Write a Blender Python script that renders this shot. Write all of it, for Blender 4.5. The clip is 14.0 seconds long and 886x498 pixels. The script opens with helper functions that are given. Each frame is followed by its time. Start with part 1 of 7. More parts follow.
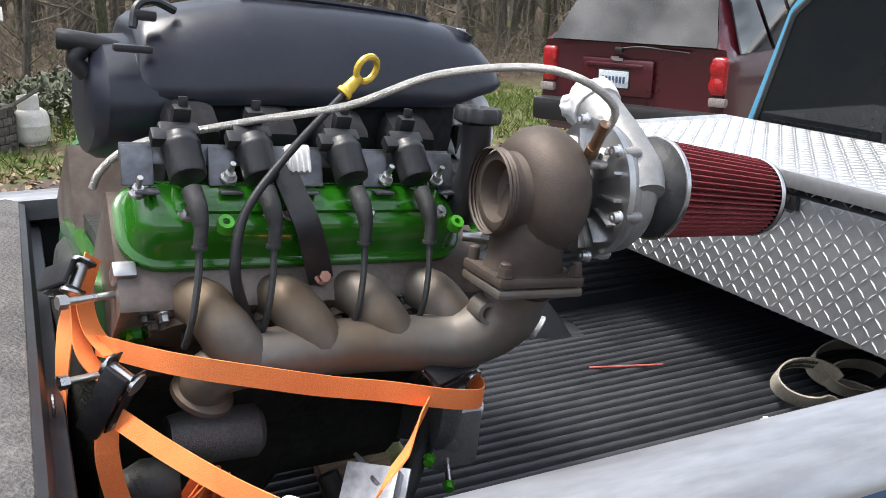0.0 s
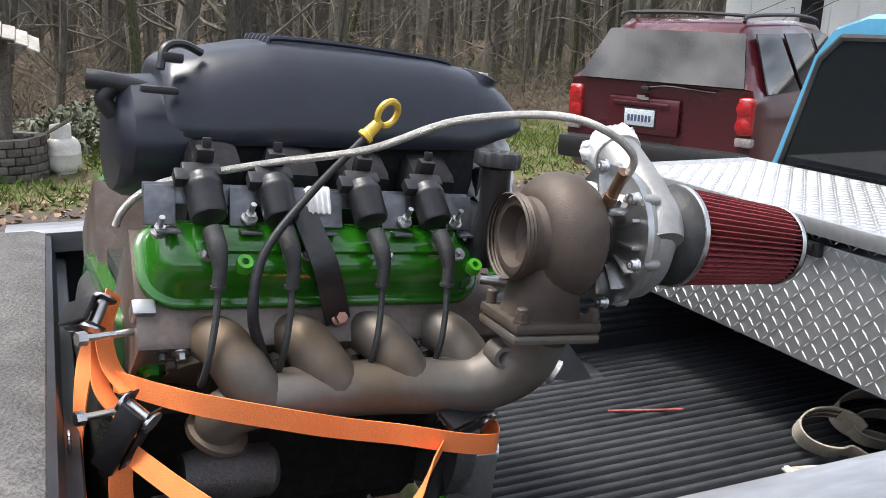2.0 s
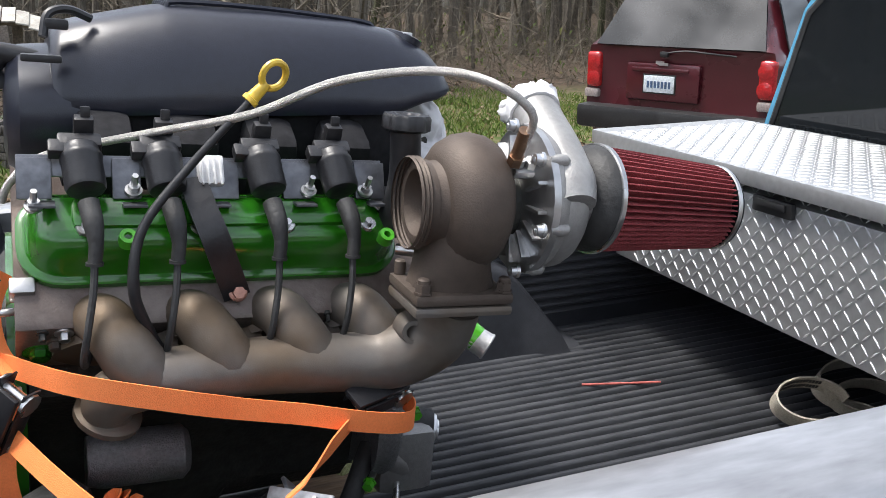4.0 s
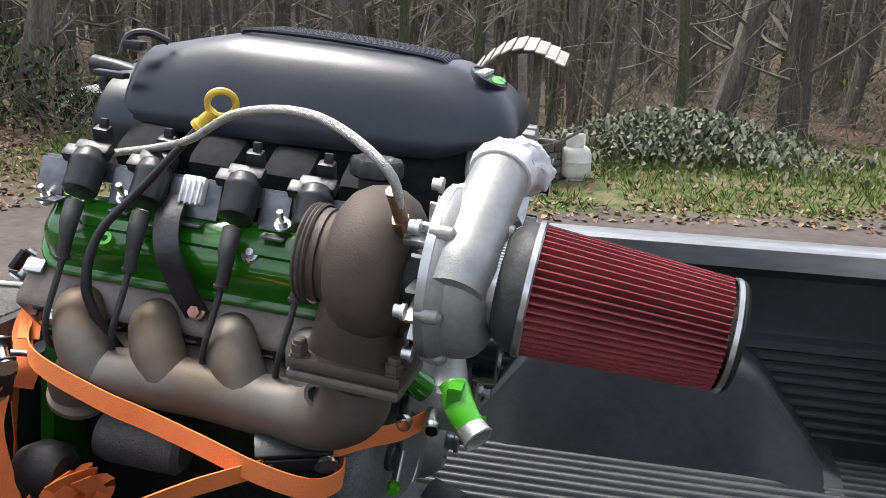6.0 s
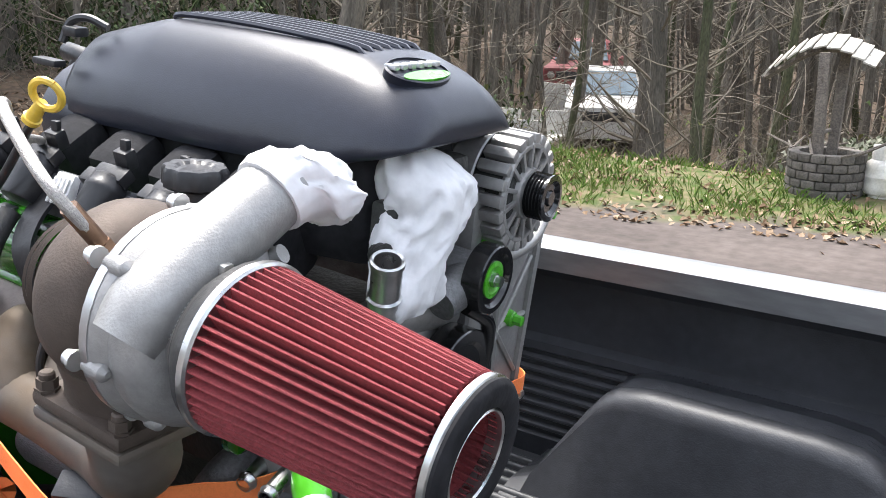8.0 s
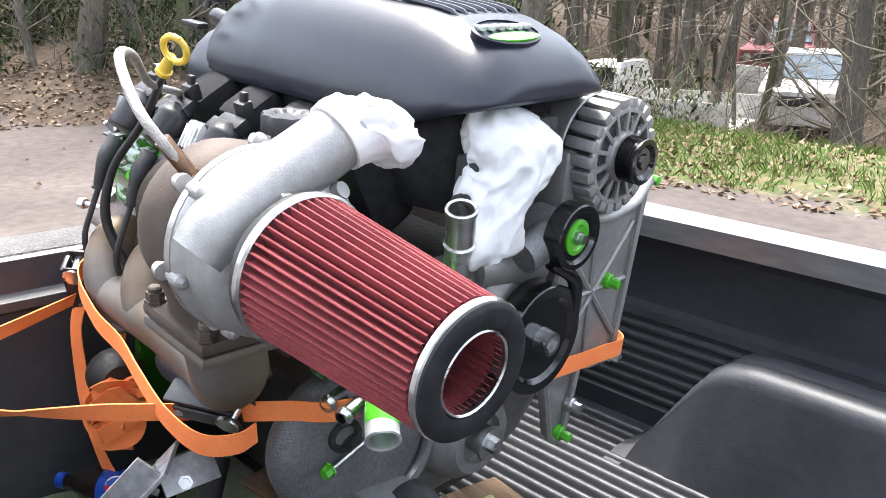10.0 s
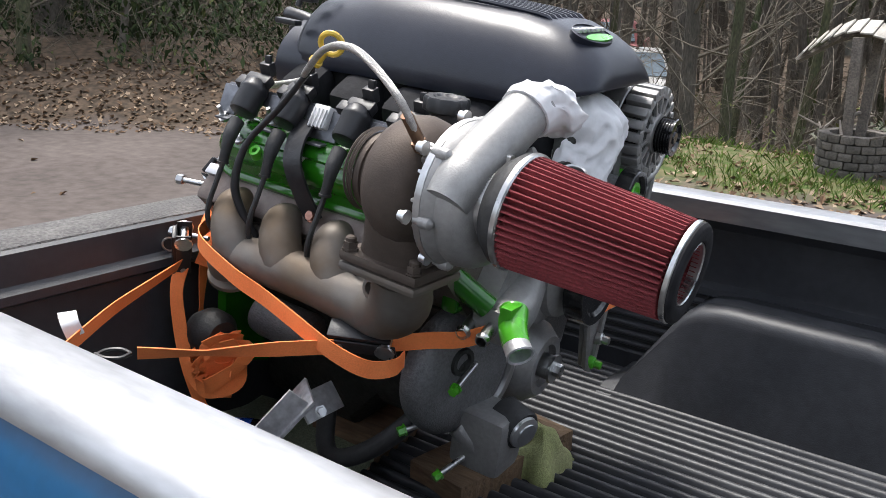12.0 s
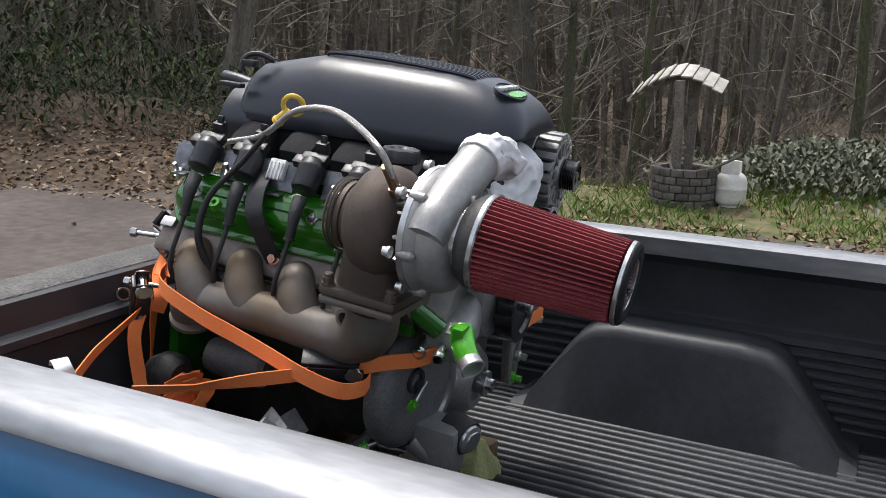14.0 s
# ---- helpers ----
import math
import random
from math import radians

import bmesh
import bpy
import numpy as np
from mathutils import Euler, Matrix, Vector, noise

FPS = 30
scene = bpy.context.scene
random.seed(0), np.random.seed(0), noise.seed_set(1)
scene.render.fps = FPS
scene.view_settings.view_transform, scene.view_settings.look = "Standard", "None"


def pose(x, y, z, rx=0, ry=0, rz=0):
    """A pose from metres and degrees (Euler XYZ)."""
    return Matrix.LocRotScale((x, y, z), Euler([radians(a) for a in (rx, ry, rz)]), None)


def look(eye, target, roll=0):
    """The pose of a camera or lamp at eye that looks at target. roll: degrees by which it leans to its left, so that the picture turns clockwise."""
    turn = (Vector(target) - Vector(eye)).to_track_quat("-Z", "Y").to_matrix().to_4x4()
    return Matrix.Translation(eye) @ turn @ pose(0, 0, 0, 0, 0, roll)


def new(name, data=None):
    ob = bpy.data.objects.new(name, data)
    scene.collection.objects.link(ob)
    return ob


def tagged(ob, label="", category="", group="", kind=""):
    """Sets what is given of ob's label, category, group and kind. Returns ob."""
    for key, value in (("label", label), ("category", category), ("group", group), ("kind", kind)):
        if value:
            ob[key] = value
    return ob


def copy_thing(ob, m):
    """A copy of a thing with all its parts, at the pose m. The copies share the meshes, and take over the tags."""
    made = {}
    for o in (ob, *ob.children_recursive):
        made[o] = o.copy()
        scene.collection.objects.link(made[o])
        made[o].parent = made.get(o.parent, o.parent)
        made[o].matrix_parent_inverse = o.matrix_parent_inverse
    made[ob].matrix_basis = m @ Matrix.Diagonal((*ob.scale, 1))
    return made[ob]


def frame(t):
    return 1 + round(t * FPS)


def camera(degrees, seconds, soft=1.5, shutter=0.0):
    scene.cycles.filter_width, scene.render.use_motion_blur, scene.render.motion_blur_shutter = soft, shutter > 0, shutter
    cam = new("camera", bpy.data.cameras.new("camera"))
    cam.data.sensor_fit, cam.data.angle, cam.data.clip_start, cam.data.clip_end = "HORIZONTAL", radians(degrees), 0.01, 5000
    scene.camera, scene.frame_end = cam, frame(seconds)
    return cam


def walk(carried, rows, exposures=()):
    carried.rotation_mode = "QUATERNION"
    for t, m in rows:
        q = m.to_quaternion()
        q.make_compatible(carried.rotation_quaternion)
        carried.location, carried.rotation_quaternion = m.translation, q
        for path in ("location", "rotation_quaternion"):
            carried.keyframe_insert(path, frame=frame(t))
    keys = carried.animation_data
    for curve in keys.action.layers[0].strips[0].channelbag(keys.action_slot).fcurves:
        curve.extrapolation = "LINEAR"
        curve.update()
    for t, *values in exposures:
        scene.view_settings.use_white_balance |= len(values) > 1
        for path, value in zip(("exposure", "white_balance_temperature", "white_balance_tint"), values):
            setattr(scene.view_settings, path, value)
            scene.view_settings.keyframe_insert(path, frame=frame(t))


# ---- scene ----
cam = camera(52.7, 14.0, soft=0.7)

PATH = [
    (0, (0.053, -0.045, 1.661), (0.872, 1.68, 1.065), 1.1),
    (0.5, (0.05, -0.045, 1.667), (0.859, 1.687, 1.079), 1.5),
    (1, (0.043, -0.047, 1.674), (0.847, 1.692, 1.102), 1.7),
    (1.5, (0.048, -0.049, 1.677), (0.839, 1.706, 1.135), 1.9),
    (2, (0.061, -0.048, 1.676), (0.838, 1.718, 1.15), 1.8),
    (2.5, (0.083, -0.056, 1.673), (0.843, 1.718, 1.151), 1.4),
    (3, (0.101, -0.068, 1.671), (0.862, 1.701, 1.133), 0.8),
    (3.5, (0.136, -0.096, 1.66), (0.857, 1.687, 1.111), 0.2),
    (4, (0.255, -0.057, 1.65), (0.948, 1.728, 1.071), -0.2),
    (4.2, (0.317, -0.017, 1.658), (1.072, 1.748, 1.097), -0.0),
    (6.5, (1.178, 0.105, 1.644), (0.396, 1.872, 1.13), 1.3),
    (7, (1.28, 0.255, 1.634), (0.389, 1.963, 1.099), 1.0),
    (7.2, (1.294, 0.325, 1.641), (0.389, 2.028, 1.109), 0.9),
    (9.3, (1.566, 0.59, 1.622), (0.146, 1.889, 1.079), -0.0),
    (9.5, (1.564, 0.583, 1.622), (0.159, 1.896, 1.072), -0.2),
    (10, (1.547, 0.54, 1.617), (0.139, 1.841, 1.047), 0.3),
    (10.5, (1.536, 0.459, 1.622), (0.168, 1.787, 1.019), 0.7),
    (11, (1.435, 0.329, 1.626), (0.138, 1.726, 1.02), 1.1),
    (11.5, (1.329, 0.21, 1.628), (0.181, 1.733, 1.026), 0.8),
    (12, (1.433, 0.056, 1.632), (0.304, 1.604, 1.058), 1.9),
    (12.5, (1.535, -0.055, 1.629), (0.381, 1.477, 1.063), 3.5),
    (13, (1.447, -0.113, 1.636), (0.461, 1.54, 1.092), 2.6),
    (13.5, (1.373, -0.173, 1.652), (0.491, 1.546, 1.136), 1.6),
    (14, (1.385, -0.21, 1.662), (0.536, 1.539, 1.193), 1.4),
]
EXPOSURE = [(0.0, 1.3), (4.0, 1.22), (6.5, 1.4), (7.0, 1.54), (7.5, 1.72), (9.5, 2.46), (10.5, 2.46), (11.0, 2.2), (11.5, 1.8), (12.0, 1.25), (13.0, 0.95), (14.0, 0.85)]
walk(cam, [(t, look(eye, target, roll)) for t, eye, target, roll in PATH], EXPOSURE)

# ---- light ----
world = bpy.data.worlds.new("sky")
scene.world = world
world.use_nodes = True
wn = world.node_tree
sky = wn.nodes.new("ShaderNodeTexSky")
sky.sky_type = "NISHITA"
sky.sun_disc = False
sky.sun_elevation = radians(68)
sky.sun_rotation = radians(298)
sky.air_density, sky.dust_density, sky.ozone_density = 1.0, 2.2, 1.6
# broken cloud: paler and uneven
pale = wn.nodes.new("ShaderNodeHueSaturation")
pale.inputs["Saturation"].default_value = 0.42
wn.links.new(sky.outputs[0], pale.inputs["Color"])
tc_w = wn.nodes.new("ShaderNodeTexCoord")
cloud = wn.nodes.new("ShaderNodeTexNoise")
cloud.inputs["Scale"].default_value, cloud.inputs["Detail"].default_value, cloud.inputs["Roughness"].default_value = 12.0, 8, 0.62
wn.links.new(tc_w.outputs["Generated"], cloud.inputs["Vector"])
cover = wn.nodes.new("ShaderNodeMapRange")
cover.inputs[1].default_value, cover.inputs[2].default_value = 0.40, 0.66
cover.inputs[3].default_value, cover.inputs[4].default_value = 0.45, 2.0
wn.links.new(cloud.outputs[0], cover.inputs[0])
lit = wn.nodes.new("ShaderNodeVectorMath")
lit.operation = "SCALE"
wn.links.new(pale.outputs[0], lit.inputs[0])
wn.links.new(cover.outputs[0], lit.inputs[3])
wn.links.new(lit.outputs[0], wn.nodes["Background"].inputs[0])
wn.nodes["Background"].inputs[1].default_value = 0.15
sun = new("sun", bpy.data.lights.new("sun", "SUN"))
sun.data.energy, sun.data.angle, sun.data.color = 2.0, radians(14), (1.0, 0.96, 0.91)
sun.matrix_world = look((0, 0, 20), (3.4, -1.8, 10))


# ---- materials ----
def mat(name, c1, c2=None, rough=0.5, metal=0.0, s1=6.0, s2=60.0, fine=0.25, bump=0.1, bs=120.0, coat=0.0, spec=0.5, rvar=0.12, stretch=(1, 1, 1), rnd=0.0, detail=6.0):
    """A surface with broad patches from c1 to c2, fine grain, uneven gloss and fine relief."""
    m = bpy.data.materials.new(name)
    m.use_nodes = True
    t = m.node_tree
    n, l = t.nodes, t.links
    b = n["Principled BSDF"]
    tc = n.new("ShaderNodeTexCoord")
    mp = n.new("ShaderNodeMapping")
    mp.inputs["Scale"].default_value = stretch
    l.new(tc.outputs["Object"], mp.inputs[0])

    def nz(s, d):
        q = n.new("ShaderNodeTexNoise")
        q.inputs["Scale"].default_value, q.inputs["Detail"].default_value = s, d
        l.new(mp.outputs[0], q.inputs["Vector"])
        return q
    broad, grain, rel = nz(s1, detail), nz(s2, 4), nz(bs, 3)
    ramp = n.new("ShaderNodeValToRGB")
    c2 = c2 or tuple(v * 0.75 for v in c1)
    ramp.color_ramp.elements[0].position, ramp.color_ramp.elements[1].position = 0.35, 0.65
    ramp.color_ramp.elements[0].color, ramp.color_ramp.elements[1].color = (*c1, 1), (*c2, 1)
    l.new(broad.outputs[0], ramp.inputs[0])
    mr = n.new("ShaderNodeMapRange")
    mr.inputs[1].default_value, mr.inputs[2].default_value = 0.3, 0.7
    mr.inputs[3].default_value, mr.inputs[4].default_value = 1 - fine, 1 + fine
    l.new(grain.outputs[0], mr.inputs[0])
    mx = n.new("ShaderNodeVectorMath")
    mx.operation = "SCALE"
    l.new(ramp.outputs[0], mx.inputs[0])
    l.new(mr.outputs[0], mx.inputs[3])
    last = mx.outputs[0]
    if rnd:
        oi = n.new("ShaderNodeObjectInfo")
        r2 = n.new("ShaderNodeMapRange")
        r2.inputs[3].default_value, r2.inputs[4].default_value = 1 - rnd, 1 + rnd
        l.new(oi.outputs["Random"], r2.inputs[0])
        m2 = n.new("ShaderNodeVectorMath")
        m2.operation = "SCALE"
        l.new(last, m2.inputs[0])
        l.new(r2.outputs[0], m2.inputs[3])
        last = m2.outputs[0]
    l.new(last, b.inputs["Base Color"])
    rr = n.new("ShaderNodeMapRange")
    rr.inputs[3].default_value, rr.inputs[4].default_value = max(0.02, rough - rvar), min(1, rough + rvar)
    l.new(broad.outputs[0], rr.inputs[0])
    l.new(rr.outputs[0], b.inputs["Roughness"])
    b.inputs["Metallic"].default_value = metal
    b.inputs["Coat Weight"].default_value = coat
    b.inputs["Coat Roughness"].default_value = 0.08
    b.inputs["Specular IOR Level"].default_value = spec
    if bump:
        bp = n.new("ShaderNodeBump")
        bp.inputs["Strength"].default_value, bp.inputs["Distance"].default_value = bump, 0.01
        l.new(rel.outputs[0], bp.inputs["Height"])
        l.new(bp.outputs[0], b.inputs["Normal"])
    return m


def island_mat(name, c1, c2, c3, rough=0.9, spec=0.2):
    """A leafy or strewn stuff whose pieces differ one by one."""
    m = mat(name, c1, rough=rough, spec=spec, bump=0)
    n, l = m.node_tree.nodes, m.node_tree.links
    g = n.new("ShaderNodeNewGeometry")
    r = n.new("ShaderNodeValToRGB")
    r.color_ramp.elements[0].color, r.color_ramp.elements[1].color = (*c1, 1), (*c3, 1)
    r.color_ramp.elements.new(0.5).color = (*c2, 1)
    l.new(g.outputs["Random Per Island"], r.inputs[0])
    l.new(r.outputs[0], n["Principled BSDF"].inputs["Base Color"])
    return m


def glass(name, tint, rough=0.02):
    m = mat(name, tint, tint, rough=rough, rvar=0.01, fine=0.03, bump=0, spec=0.8)
    m.node_tree.nodes["Principled BSDF"].inputs["Transmission Weight"].default_value = 0.35
    return m


BLUE = mat("blue_paint", (0.008, 0.085, 0.20), (0.006, 0.068, 0.165), rough=0.34, coat=0.2, metal=0.0, spec=0.35, fine=0.06, s1=1.5, bump=0.01)
BLUE_ROOF = mat("light_blue_paint", (0.10, 0.34, 0.52), (0.09, 0.30, 0.48), rough=0.3, coat=0.6, fine=0.05, s1=1.5, bump=0.01)
RAIL_ALU = mat("worn_bright_rail", (0.50, 0.50, 0.51), (0.30, 0.305, 0.315), rough=0.36, metal=0.8, s1=9, s2=60, fine=0.14, bump=0.03, bs=40, rvar=0.15, stretch=(0.25, 1, 1))
CHROME = mat("worn_chrome", (0.78, 0.79, 0.80), (0.66, 0.67, 0.68), rough=0.36, metal=1.0, s1=7, fine=0.06, bump=0.03, bs=40, rvar=0.12, stretch=(0.3, 1, 1))
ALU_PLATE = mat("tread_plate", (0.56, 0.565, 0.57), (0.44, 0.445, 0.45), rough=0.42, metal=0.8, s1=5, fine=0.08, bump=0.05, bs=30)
# same sheet as the plate; the bars' glint is put into a paler colour
ALU_BAR = mat("glint_tread_bar", (0.85, 0.86, 0.87), (0.75, 0.76, 0.77), rough=0.36, metal=0.6, s1=5, fine=0.06, bump=0.03)
LINER = mat("bedliner_plastic", (0.024, 0.026, 0.031), (0.040, 0.042, 0.048), rough=0.47, s1=4, s2=40, fine=0.15, bump=0.10, bs=350, rvar=0.10)
# LINER's plastic, a little lighter: the ribs' sky sheen painted into the colour
LINER_FLOOR = mat("ribbed_liner_painted_sheen", (0.025, 0.027, 0.031), (0.048, 0.050, 0.055), rough=0.47, s1=5, s2=60, fine=0.25, bump=0.08, bs=300, rvar=0.12, stretch=(0.3, 1, 1))
LINER_WORN = mat("worn_cap_plastic", (0.062, 0.058, 0.056), (0.115, 0.108, 0.103), rough=0.75, s1=14, s2=160, fine=0.4, bump=0.6, bs=160)
GLASS_DARK = mat("dark_glass", (0.012, 0.014, 0.016), (0.010, 0.012, 0.014), rough=0.04, rvar=0.03, fine=0.05, s1=3, bump=0.0, spec=0.42)
RUBBER = mat("rubber", (0.018, 0.018, 0.018), (0.03, 0.03, 0.03), rough=0.6, s1=20, bump=0.15)
TRIM_BLACK = mat("black_trim", (0.012, 0.012, 0.013), (0.02, 0.02, 0.02), rough=0.45, s1=10, bump=0.05)
GREEN = mat("green_paint", (0.017, 0.135, 0.006), (0.014, 0.112, 0.005), rough=0.22, coat=0.7, s1=9, fine=0.06, bump=0.03, bs=60)
GREEN_LIGHT = mat("bright_green_paint", (0.075, 0.40, 0.018), (0.06, 0.34, 0.018), rough=0.3, coat=0.3, s1=20, fine=0.1, bump=0.03)
CAST = mat("cast_aluminium", (0.36, 0.355, 0.345), (0.28, 0.275, 0.268), rough=0.46, metal=0.55, s1=12, s2=120, fine=0.08, bump=0.12, bs=420)
CAST_DARK = mat("grey_cast_cover", (0.26, 0.265, 0.27), (0.2, 0.2, 0.205), rough=0.5, metal=0.7, s1=12, s2=200, fine=0.18, bump=0.35, bs=420)
MACHINED = mat("machined_aluminium", (0.56, 0.56, 0.56), (0.46, 0.46, 0.46), rough=0.38, metal=1.0, s1=25, fine=0.08, bump=0.04, bs=200)
HEAD = mat("stained_cylinder_head", (0.20, 0.168, 0.15), (0.12, 0.092, 0.08), rough=0.48, metal=0.6, s1=16, s2=90, fine=0.10, bump=0.12, bs=260)
IRON = mat("heat_stained_manifold", (0.155, 0.14, 0.126), (0.125, 0.088, 0.055), rough=0.55, metal=0.45, s1=7, s2=60, fine=0.08, bump=0.05, bs=600)
RUST = mat("rusted_turbine_iron", (0.105, 0.083, 0.068), (0.075, 0.056, 0.045), rough=0.62, metal=0.4, s1=9, s2=80, fine=0.08, bump=0.12, bs=380)
INTAKE = mat("satin_black_plastic", (0.011, 0.013, 0.022), (0.015, 0.017, 0.027), rough=0.33, s1=6, s2=90, fine=0.12, bump=0.06, bs=600, rvar=0.06)
BLACK = mat("black_plastic", (0.012, 0.012, 0.014), (0.019, 0.019, 0.021), rough=0.42, s1=15, fine=0.15, bump=0.08)
RECESS = mat("matt_black_moulding", (0.015, 0.015, 0.017), (0.022, 0.022, 0.024), rough=0.8, s1=15, bump=0.1, spec=0.15)
BLOCK = mat("dark_block", (0.03, 0.032, 0.03), (0.05, 0.05, 0.045), rough=0.6, metal=0.3, s1=12, bump=0.3)
GLOSS_BLACK = mat("gloss_black_pulley", (0.008, 0.008, 0.009), (0.012, 0.012, 0.012), rough=0.15, s1=10, fine=0.1, bump=0.02, coat=0.4)
RED_PLEAT = mat("red_filter_cotton", (0.29, 0.046, 0.052), (0.22, 0.034, 0.040), rough=0.85, s1=12, s2=300, fine=0.22, bump=0.5, bs=900)
ORANGE = mat("orange_webbing", (1.0, 0.29, 0.09), (0.96, 0.25, 0.075), rough=0.7, s1=14, s2=320, fine=0.06, bump=0.2, bs=700, spec=0.3)
CREAM = mat("cream_webbing", (0.52, 0.48, 0.40), (0.40, 0.36, 0.29), rough=0.85, s1=14, s2=260, fine=0.18, bump=0.5, bs=600)
BAG = mat("white_bag", (0.72, 0.72, 0.73), (0.66, 0.66, 0.67), rough=0.5, s1=14, fine=0.06, bump=0.25, bs=30)
YELLOW = mat("yellow_plastic", (0.62, 0.42, 0.05), (0.5, 0.33, 0.04), rough=0.35, s1=20, bump=0.03)
STEEL = mat("zinc_steel", (0.6, 0.6, 0.6), (0.48, 0.48, 0.47), rough=0.3, metal=1.0, s1=30, bump=0.03)
BRAID = mat("braided_steel", (0.55, 0.53, 0.50), (0.42, 0.40, 0.38), rough=0.34, metal=0.9, s1=60, s2=500, fine=0.2, bump=0.5, bs=900)
CREAMCAP = mat("white_cap", (0.7, 0.7, 0.7), (0.6, 0.6, 0.6), rough=0.5, s1=30)
TOWEL = mat("olive_towel", (0.26, 0.30, 0.20), (0.20, 0.235, 0.15), rough=0.95, s1=12, s2=200, fine=0.25, bump=0.8, bs=500)
RAG = mat("yellow_green_rag", (0.46, 0.47, 0.24), (0.36, 0.40, 0.16), rough=0.95, s1=9, s2=200, fine=0.2, bump=0.6, bs=500)
PET_BLUE = mat("blue_bottle_label", (0.01, 0.05, 0.30), (0.012, 0.06, 0.34), rough=0.3, s1=20, bump=0)
PET_DARK = mat("cola_bottle", (0.010, 0.006, 0.005), (0.015, 0.01, 0.008), rough=0.1, bump=0)
PET_RED = mat("red_print", (0.6, 0.02, 0.02), rough=0.35, bump=0)
PET_WHITE = mat("white_print", (0.8, 0.8, 0.8), rough=0.35, bump=0)
ALU_RAW = mat("raw_aluminium", (0.66, 0.66, 0.67), (0.54, 0.54, 0.55), rough=0.45, metal=0.7, s1=12, bump=0.08)
WOOD = mat("plank_wood", (0.20, 0.13, 0.08), (0.14, 0.09, 0.05), rough=0.8, s1=8, s2=90, fine=0.3, bump=0.5, bs=120, stretch=(0.2, 1, 1))
WOOD_GREY = mat("weathered_wood", (0.17, 0.145, 0.12), (0.11, 0.095, 0.08), rough=0.9, s1=6, s2=70, fine=0.35, bump=0.7, bs=60, rnd=0.2)
SHINGLE = mat("pale_roof_board", (0.46, 0.44, 0.39), (0.34, 0.32, 0.28), rough=0.85, s1=9, fine=0.2, bump=0.4, bs=60, rnd=0.15)
STONE = mat("well_stone", (0.13, 0.115, 0.10), (0.08, 0.072, 0.062), rough=0.95, s1=9, fine=0.3, bump=0.8, bs=40, rnd=0.3)
TANK = mat("tank_enamel", (0.72, 0.70, 0.65), (0.6, 0.57, 0.5), rough=0.45, s1=8, fine=0.1, bump=0.05)
MAROON = mat("maroon_paint", (0.085, 0.012, 0.018), (0.07, 0.010, 0.015), rough=0.28, coat=0.7, metal=0.2, s1=2, fine=0.06, bump=0.01)
LAMP_RED = mat("tail_lamp_lens", (0.42, 0.02, 0.022), (0.34, 0.015, 0.016), rough=0.12, s1=20, bump=0.05, coat=0.5)
PLATE_W = mat("plate_white", (0.62, 0.66, 0.68), (0.55, 0.6, 0.62), rough=0.45, s1=30, bump=0)
PLATE_INK = mat("plate_ink", (0.06, 0.11, 0.20), rough=0.5, bump=0)
OLD_WHITE = mat("dirty_white_paint", (0.60, 0.59, 0.56), (0.46, 0.44, 0.40), rough=0.5, s1=3, fine=0.15, bump=0.05)
OLD_RED = mat("faded_red_paint", (0.28, 0.07, 0.07), (0.2, 0.05, 0.05), rough=0.55, s1=3, fine=0.15, bump=0.05)
SIDING = mat("grey_siding", (0.56, 0.56, 0.55), (0.5, 0.5, 0.49), rough=0.7, s1=2, fine=0.08, bump=0.05)
BARK = mat("grey_bark", (0.135, 0.118, 0.095), (0.07, 0.062, 0.05), rough=0.95, s1=5, s2=50, fine=0.4, bump=1.0, bs=30, stretch=(1, 1, 0.25), rnd=0.35)
BARK_MOSS = mat("mossy_bark", (0.075, 0.068, 0.04), (0.045, 0.056, 0.022), rough=0.95, s1=3, s2=50, fine=0.4, bump=1.0, bs=30, stretch=(1, 1, 0.3), rnd=0.3)
TWIG = mat("twigs", (0.165, 0.14, 0.108), (0.10, 0.087, 0.064), rough=0.95, s1=3, fine=0.3, bump=0)
LEAFBUD = island_mat("small_leaves", (0.05, 0.075, 0.022), (0.085, 0.11, 0.035), (0.13, 0.12, 0.05))
SHRUB = island_mat("evergreen_leaves", (0.014, 0.024, 0.010), (0.028, 0.045, 0.016), (0.055, 0.075, 0.028))
LITTER = island_mat("dry_leaves", (0.105, 0.062, 0.036), (0.20, 0.135, 0.085), (0.36, 0.28, 0.20))
GRASS = island_mat("grass_blades", (0.055, 0.10, 0.018), (0.10, 0.165, 0.03), (0.20, 0.22, 0.07))
BRUSH = island_mat("brush_leaves", (0.07, 0.085, 0.05), (0.13, 0.14, 0.10), (0.22, 0.22, 0.17))
WRITING = mat("dark_print", (0.05, 0.05, 0.05), rough=0.8, bump=0)


# ---- mesh helpers ----
def V(*a):
    return Vector(a)


def rbox(bm, c, s, r=0.0, m=None, seg=2):
    """A box of size s round c with edges rounded by r, turned by m about c."""
    t = Matrix.Translation(c) @ (m.to_4x4() if m else Matrix.Identity(4)) @ Matrix.Diagonal((*s, 1))
    new_ = bmesh.ops.create_cube(bm, size=1, matrix=t)["verts"]
    if r:
        bmesh.ops.bevel(bm, geom=list({e for v in new_ for e in v.link_edges}), offset=r, segments=seg, affect="EDGES", profile=0.6)
    return bm


def frame_of(d):
    d = Vector(d).normalized()
    a = d.cross(V(0, 0, 1))
    if a.length < 1e-4:
        a = d.cross(V(0, 1, 0))
    a.normalize()
    return d, a, d.cross(a)


